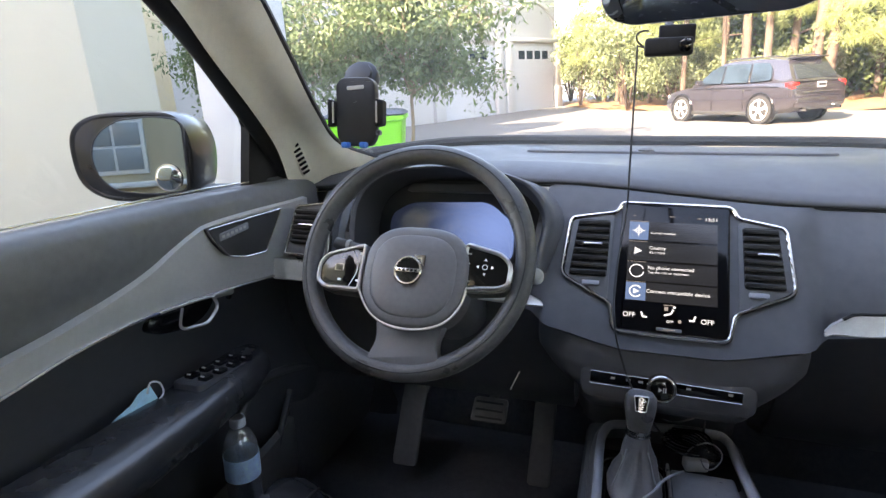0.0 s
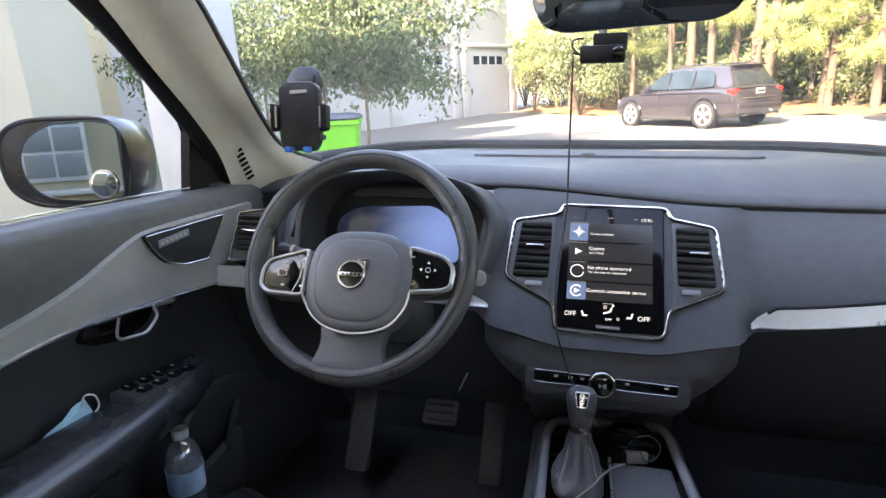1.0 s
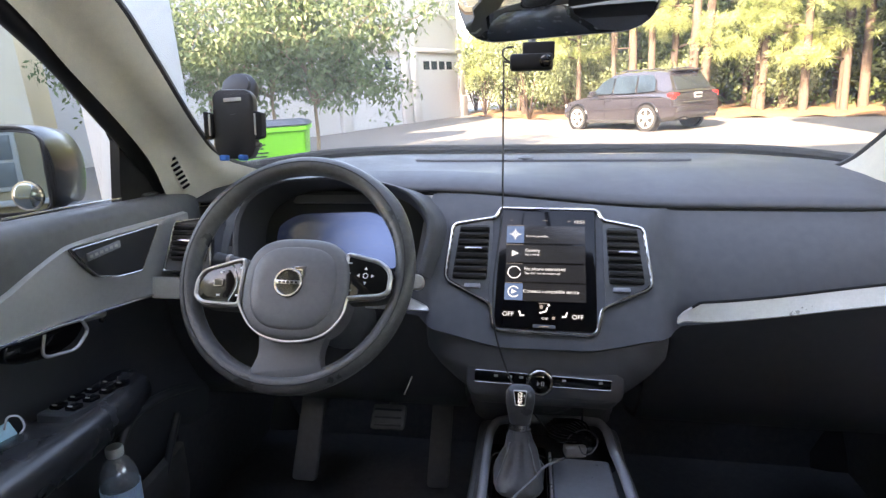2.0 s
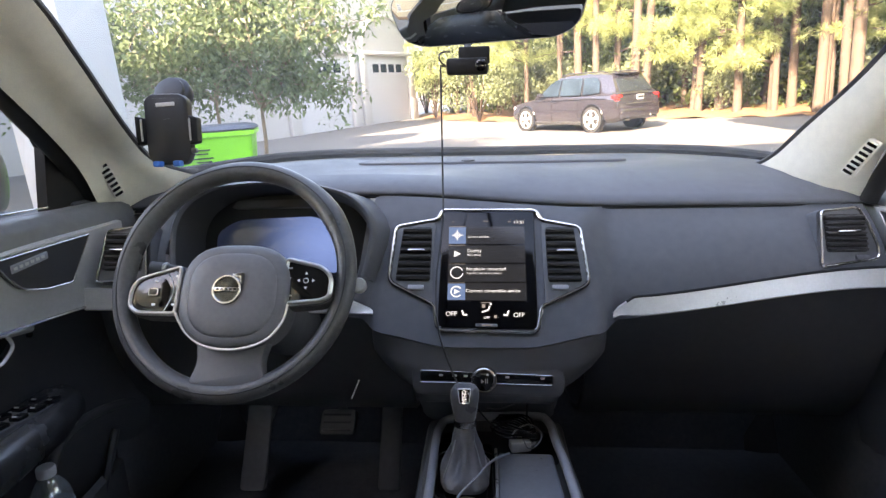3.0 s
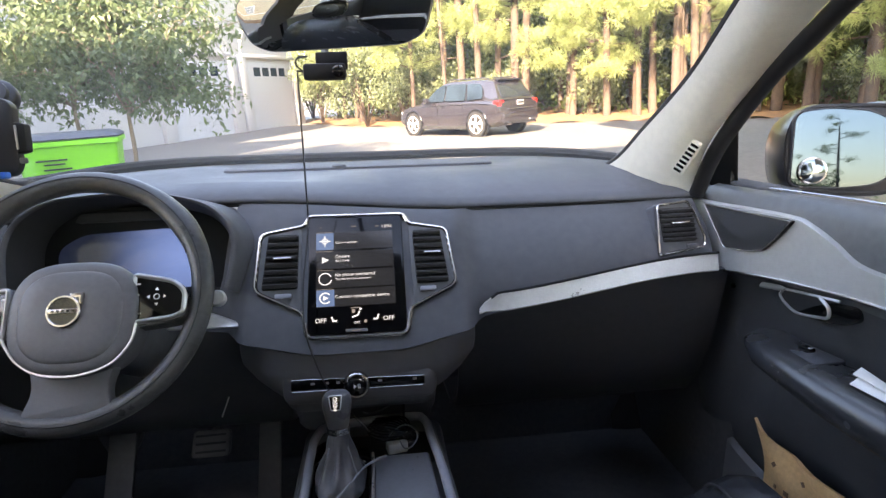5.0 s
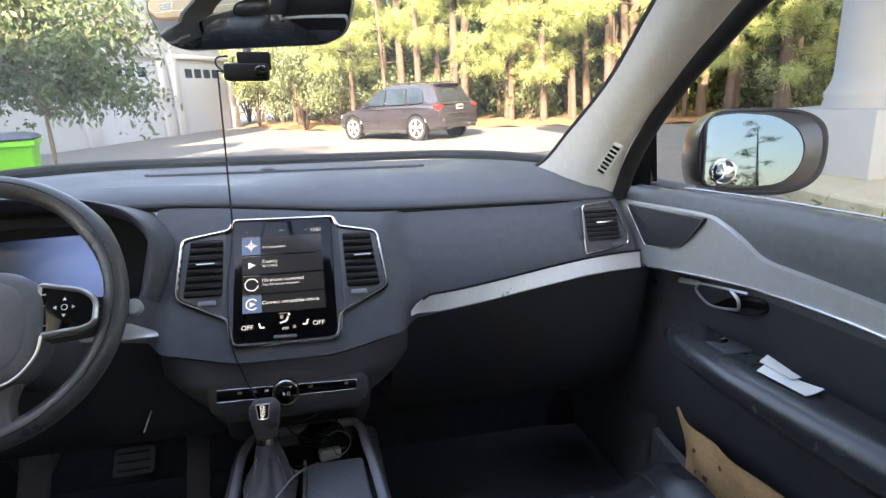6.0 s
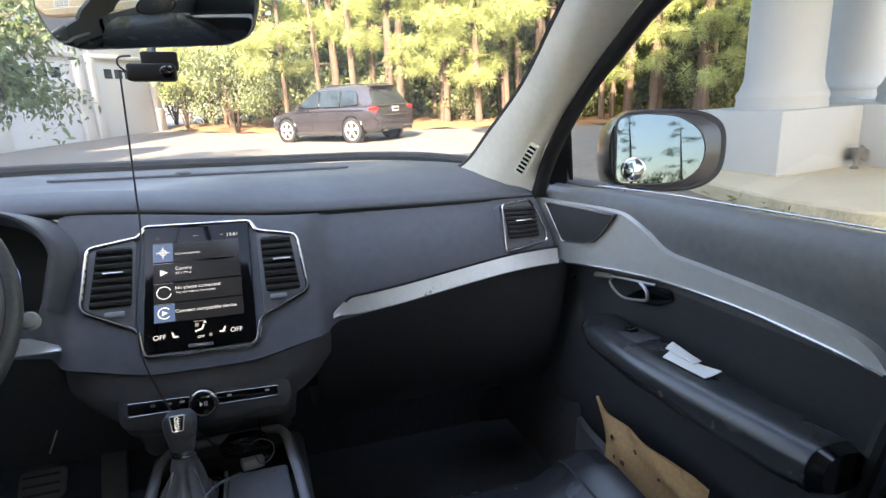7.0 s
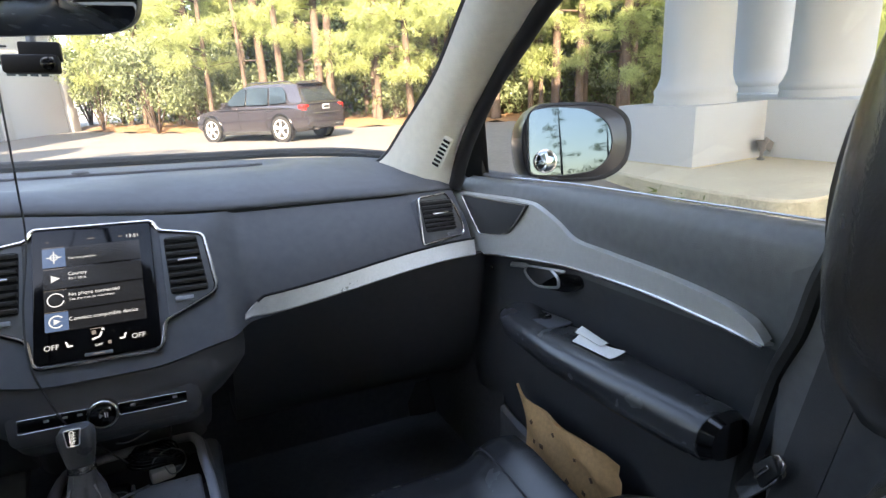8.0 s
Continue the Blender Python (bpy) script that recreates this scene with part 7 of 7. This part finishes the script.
# small tree between the bin and the garage
def small_tree(x, y, seed, ends, low):
    """Slender stem that forks into drooping limbs; ends are limb tips from the foot."""
    z = ground_z(x, y) - 0.05
    t = thing("small_tree", "small tree with a slender stem and drooping narrow leaves", "tree", (x, y, z), car=False, group="small trees by the garage")
    BASE[t.name] = Vector((0, 0, 0))
    cs, rs = [], []
    r2 = np.random.default_rng(seed)
    fork = Vector((0.12, 0.05, low))
    st = spline([(0, 0, 0), tuple(fork * 0.5 + Vector((0.05, 0, 0))), tuple(fork), (0.16, 0.05, low + 0.5), (0.08, 0, low + 1.4)], 5)
    part("trunk", tube(st, [0.042 - 0.0014 * i for i in range(len(st))], 8), M_STEM, t, angle=180)
    for k, (ex, ey, ez) in enumerate(ends):
        b = fork + Vector((0, 0, 0.12 * (k % 4)))
        e = Vector((ex, ey, ez))
        lb = spline([tuple(b), tuple(b.lerp(e, 0.35) + Vector((0, 0, 0.22))), tuple(b.lerp(e, 0.7) + Vector((0, 0, 0.15))), tuple(e)], 4)
        part("limb", tube(lb, [0.020 - 0.0013 * i for i in range(len(lb))], 6), M_STEM, t, angle=180)
        for j in range(9):
            s = lb[min(len(lb) - 1, 3 + j)]
            a = r2.uniform(0, 2 * math.pi)
            tip = s + Vector((math.cos(a) * r2.uniform(0.25, 0.8), math.sin(a) * r2.uniform(0.25, 0.7), r2.uniform(-0.45, 0.4)))
            part("twig", tube([s, s.lerp(tip, 0.5) + Vector((0, 0, 0.08)), tip], [0.008, 0.006, 0.003], 4), M_STEM, t, angle=180)
            for q in range(7):
                q3 = s.lerp(tip, r2.uniform(0.2, 1.15)) + Vector(r2.normal(0, 0.10, 3))
                if q3.z > low - 0.75 + 0.8 * r2.uniform():
                    cs.append(tuple(q3))
                    rs.append(r2.uniform(0.12, 0.27))
    hang("leaves", leaf_mesh("leaves", cs, rs, 250, 0.112, r2), M_LEAF, t)


small_tree(-3.75, 9.2, 11, ((1.0, 0.2, 3.0), (-0.5, 0.4, 3.4), (0.1, -0.3, 3.7), (1.5, 0.1, 2.5), (1.9, -0.2, 3.1), (1.3, 0.3, 3.6), (0.7, 0.3, 2.0), (-0.7, -0.2, 2.6), (1.75, 0.1, 1.6), (1.2, -0.2, 1.5), (2.1, 0.2, 2.6), (-0.8, 0.1, 3.1), (-0.4, -0.2, 2.3)), 1.3)
small_tree(-4.6, 9.4, 31, ((0.7, 0.2, 3.1), (-0.5, 0.4, 3.5), (-1.1, -0.2, 2.9), (0.2, -0.3, 3.8), (-1.3, 0.1, 2.2), (0.6, 0.1, 2.2), (-0.4, -0.3, 2.3), (0.9, 0.2, 3.7), (1.1, -0.1, 2.9), (0.8, 0.3, 2.6), (1.2, 0.2, 3.3), (-0.9, -0.3, 1.7), (-1.5, 0.2, 1.8), (0.7, 0.1, 1.6)), 1.45)
small_tree(-6.0, 9.8, 47, ((0.7, 0.2, 2.6), (-0.5, 0.4, 3.2), (-1.0, -0.2, 2.8), (0.2, -0.3, 3.6), (0.4, 0.1, 2.2)), 1.5)
small_tree(-7.6, 9.6, 23, ((0.7, 0.2, 2.6), (-0.5, 0.4, 3.2), (-1.0, -0.2, 2.8), (0.2, -0.3, 3.6), (-0.9, 0.1, 2.1), (0.8, 0.1, 2.0), (-0.2, 0.1, 1.9)), 1.2)

# parked car far off
def parked_car():
    suv = thing("parked_car", "dark estate car parked facing away in the sun", "car", (2.58, 15.91, 0.255), car=False, turn=math.degrees(math.atan2(2.2, -1.69)) - 90)
    suv.scale = (0.89, 0.86, 0.87)
    st = [(-2.33, 0.50, 0.86, 0.80), (-2.28, 0.34, 0.98, 0.88), (-2.05, 0.28, 1.03, 0.915), (-1.4, 0.24, 1.05, 0.935), (-0.4, 0.22, 1.04, 0.935), (0.6, 0.22, 1.02, 0.93), (0.95, 0.22, 1.01, 0.925), (1.5, 0.24, 0.95, 0.915), (2.0, 0.26, 0.86, 0.87), (2.22, 0.30, 0.74, 0.78), (2.31, 0.40, 0.62, 0.62)]
    rings = []
    for y, zb, zt, w in st:
        rings.append([(-w * 0.80, y, zb), (-w * 0.97, y, zb + 0.10), (-w, y, (zb + zt) / 2 - 0.03), (-w * 0.985, y, zt - 0.14), (-w * 0.93, y, zt - 0.03), (-w * 0.80, y, zt), (0, y, zt + 0.025), (w * 0.80, y, zt), (w * 0.93, y, zt - 0.03), (w * 0.985, y, zt - 0.14), (w, y, (zb + zt) / 2 - 0.03), (w * 0.97, y, zb + 0.10), (w * 0.80, y, zb)])
    body = part("body", loft(rings), M_CARBLK, suv, "glossy dark paint", angle=30)
    gh = [(-2.26, 1.02, 0.72), (-2.12, 1.18, 0.75), (-1.86, 1.60, 0.62), (-1.2, 1.655, 0.625), (-0.3, 1.665, 0.63), (0.15, 1.62, 0.63), (0.55, 1.42, 0.68), (1.12, 1.03, 0.74)]
    rr = [[(-0.83 if y > -2.2 else -0.76, y, 1.0), (-(w + 0.83) / 2 * 1.01, y, (1.0 + z) / 2 + 0.02), (-w, y, z - 0.05), (-w * 0.8, y, z), (0, y, z + 0.02), (w * 0.8, y, z), (w, y, z - 0.05), ((w + 0.83) / 2 * 1.01, y, (1.0 + z) / 2 + 0.02), (0.83 if y > -2.2 else 0.76, y, 1.0)] for y, z, w in gh]
    part("cabin", loft(rr), M_CARBLK, suv, angle=30)
    for sx in (-1, 1):
        S = Plane((sx * 0.852, 0, 1.03), (0, -sx, 0), (-sx * 0.20, 0, 0.58))
        k = -sx
        for o in ([(0.80, 0.02), (-0.02, 0.02), (0.02, 0.52), (0.22, 0.50), (0.50, 0.33)], [(-0.08, 0.02), (-0.92, 0.02), (-0.86, 0.52), (-0.05, 0.53)], [(-1.0, 0.02), (-1.62, 0.06), (-1.55, 0.36), (-1.42, 0.50), (-0.93, 0.52)]):
            part("side_window", plate(S, rounded([(k * y, z) for y, z in o], 0.05), -0.03, 0.012, 0.004), M_CARGLASS, body)
        part("door_mirror", box((sx * 1.02, 0.62, 1.10), (0.20, 0.12, 0.15), 0.04), M_CARBLK, body)
        part("roof_rail", tube([(sx * 0.60, -1.7, 1.63), (sx * 0.60, -1.5, 1.665), (sx * 0.61, -0.2, 1.675), (sx * 0.61, 0.05, 1.63)], 0.016, 6), M_CARBLK, body)
        part("waist_line", box((sx * 0.928, -0.4, 0.93), (0.012, 3.0, 0.016), 0.004), M_BLACK, body)
        for yy in (0.10, -0.98):
            part("door_handle", box((sx * 0.935, yy - 0.05, 0.88), (0.03, 0.22, 0.03), 0.01), M_CARBLK, body)
            part("door_gap", box((sx * 0.93, yy + 0.12, 0.66), (0.012, 0.010, 0.60), 0.002), M_BLACK, body)
        part("sill_trim", box((sx * 0.90, 0.0, 0.27), (0.06, 2.1, 0.10), 0.02), M_TYRE, body)
        part("tail_lamp", box((sx * 0.765, -2.17, 0.96), (0.26, 0.24, 0.12), 0.045), M_RED, body, "red tail lamp")
        part("lamp_lens", box((sx * 0.78, -2.19, 0.885), (0.18, 0.22, 0.05), 0.02), M_RED, body)
        part("headlamp", box((sx * 0.70, 2.06, 0.73), (0.22, 0.22, 0.11), 0.045), M_RIM, body)
        part("exhaust_tip", lathe([(0.045, 0), (0.045, 0.12), (0.035, 0.12), (0.035, 0.02)], (sx * 0.55, -2.33, 0.36), Matrix.Rotation(radians(90), 3, "X"), 14), M_CHROME, body)
        for yy in (-1.41, 1.40):
            X90 = Matrix.Rotation(radians(90 * sx), 3, "Y")
            part("arch", lathe([(0.43, -0.10), (0.43, 0.0), (0.415, 0.012), (0.36, 0.0), (0.30, -0.02)], (sx * 0.93, yy, 0.38), X90, 28), M_BLACK, body)
            w = part("wheel", lathe([(0.30, -0.20), (0.355, -0.19), (0.365, -0.15), (0.365, 0.0), (0.355, 0.025), (0.27, 0.030), (0.265, 0.0)], (sx * 0.925, yy, 0.365), X90, 32), M_TYRE, suv)
            part("rim", lathe([(0.275, -0.02), (0.275, 0.028), (0.255, 0.034), (0.245, 0.01), (0.24, -0.03)], (sx * 0.925, yy, 0.365), X90, 32), M_RIM, w)
            part("disc", lathe([(0.25, -0.05), (0.25, -0.02), (0.01, -0.02)], (sx * 0.925, yy, 0.365), X90, 24), M_TYRE, w)
            for q in range(5):
                a = 2 * math.pi * q / 5 + 0.3
                for dd in (-0.13, 0.13):
                    c0, c1 = Vector((sx * 0.950, yy, 0.365)), Vector((sx * 0.955, yy + 0.25 * math.cos(a + dd), 0.365 + 0.25 * math.sin(a + dd)))
                    part("spoke", tube([c0, c0.lerp(c1, 0.5), c1], [0.035, 0.026, 0.03], 6, flat=0.5), M_RIM, w)
    T = Plane((0, -2.20, 1.08), (1, 0, 0), (0, 0.30, 0.42))
    part("rear_window", plate(T, rounded([(-0.66, 0.0), (0.66, 0.0), (0.56, 0.46), (-0.56, 0.46)], 0.06), -0.03, 0.02, 0.005), M_TINT, body)
    part("rear_spoiler", box((0, -1.90, 1.595), (1.12, 0.22, 0.045), 0.02), M_CARBLK, body)
    part("rear_bumper", box((0, -2.30, 0.52), (1.60, 0.16, 0.26), 0.06), M_CARBLK, body)
    part("tail_strip", box((0, -2.34, 0.77), (1.2, 0.03, 0.03), 0.01), M_CHROME, body)
    pt = part("number_plate", box((0, -2.33, 0.93), (0.30, 0.02, 0.14), 0.01), M_GREYTRIM, body)
    part("plate_bar", box((0, -2.343, 0.93), (0.24, 0.004, 0.06), 0.001), M_TYRE, pt)
    part("windscreen", plate(Plane((0, 0.86, 1.22), (-1, 0, 0), (0, -0.60, 0.42)), rounded([(-0.64, -0.26), (0.64, -0.26), (0.54, 0.36), (-0.54, 0.36)], 0.05), -0.03, 0.03, 0.005), M_CARGLASS, body)


parked_car()

# wheeled bin in the shade
def refuse_bin(x, y, turn, mat_body, label):
    z = ground_z(x, y)
    t = thing("wheelie_bin", label, "bin", (x, y, z), car=False, turn=turn, group="refuse bins")
    ring2 = lambda w, d, zz: [(p.x, p.y, zz) for p in rounded([(-w, -d), (w, -d), (w, d), (-w, d)], 0.06)]
    part("body", loft([ring2(0.40, 0.34, 0.08), ring2(0.43, 0.37, 0.3), ring2(0.50, 0.43, 1.04), ring2(0.535, 0.465, 1.05), ring2(0.535, 0.465, 1.10), ring2(0.50, 0.43, 1.11)]), mat_body, t)
    part("lid", loft([ring2(0.53, 0.46, 1.11), ring2(0.54, 0.47, 1.125), ring2(0.50, 0.43, 1.16), ring2(0.40, 0.34, 1.185)]), M_BINLID, t, "dark grey lid")
    part("lid_handle", box((0.0, 0.50, 1.13), (0.6, 0.05, 0.03), 0.01), M_BINLID, t)
    for k, (w, zz) in enumerate(((0.30, 0.90), (0.20, 0.855), (0.27, 0.80), (0.18, 0.755), (0.24, 0.69), (0.30, 0.645))):
        part("printed_bar", box((-0.16 + 0.02 * k, -0.425 + 0.06 * (0.86 - zz), zz), (w, 0.012, 0.017), 0.002), M_TYRE, t)
    for sx in (-1, 1):
        part("wheel", lathe([(0.12, -0.03), (0.12, 0.03), (0.08, 0.035)], (sx * 0.40, 0.32, 0.12), Matrix.Rotation(radians(90), 3, "Y"), 20), M_TYRE, t)
    return t


refuse_bin(-3.45, 7.05, 18, M_BIN, "bright green wheeled refuse bin with a dark lid")

# trees added beyond the drive, behind and beside the car, to bounce sunlight inside
for x, y, h in ((5.5, -52, 9), (10.5, -56, 8), (1.4, -60, 10), (17.0, -50, 9), (21.5, -30, 10), (20.0, -21, 10), (21.0, -13, 9), (19.0, -7, 10), (18.4, -1, 10)):
    pine(x, y, h, 0.14, 1.2, rng, dense=300)
for x, y in ((7.6, -50), (14.0, -48), (19.4, -34), (19.0, -25), (18.6, -17), (17.8, -10), (17.2, -4), (16.8, 1.5)):
    bush(x, y, 1.9, 3.4, rng, size=0.2, n=300)
cs, rs = [], []
for k in range(420):
    f = rng.uniform(0, 1)
    cs.append((18.5 + rng.uniform(0, 8), 4 - 48 * f, abs(rng.normal(0, 3.6)) + 0.2))
    rs.append(rng.uniform(0.8, 1.5))
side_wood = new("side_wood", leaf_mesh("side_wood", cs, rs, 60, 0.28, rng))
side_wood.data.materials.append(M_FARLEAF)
tagged(side_wood, "unseen mixed wood added beside the drive", "wood", kind="stuff")
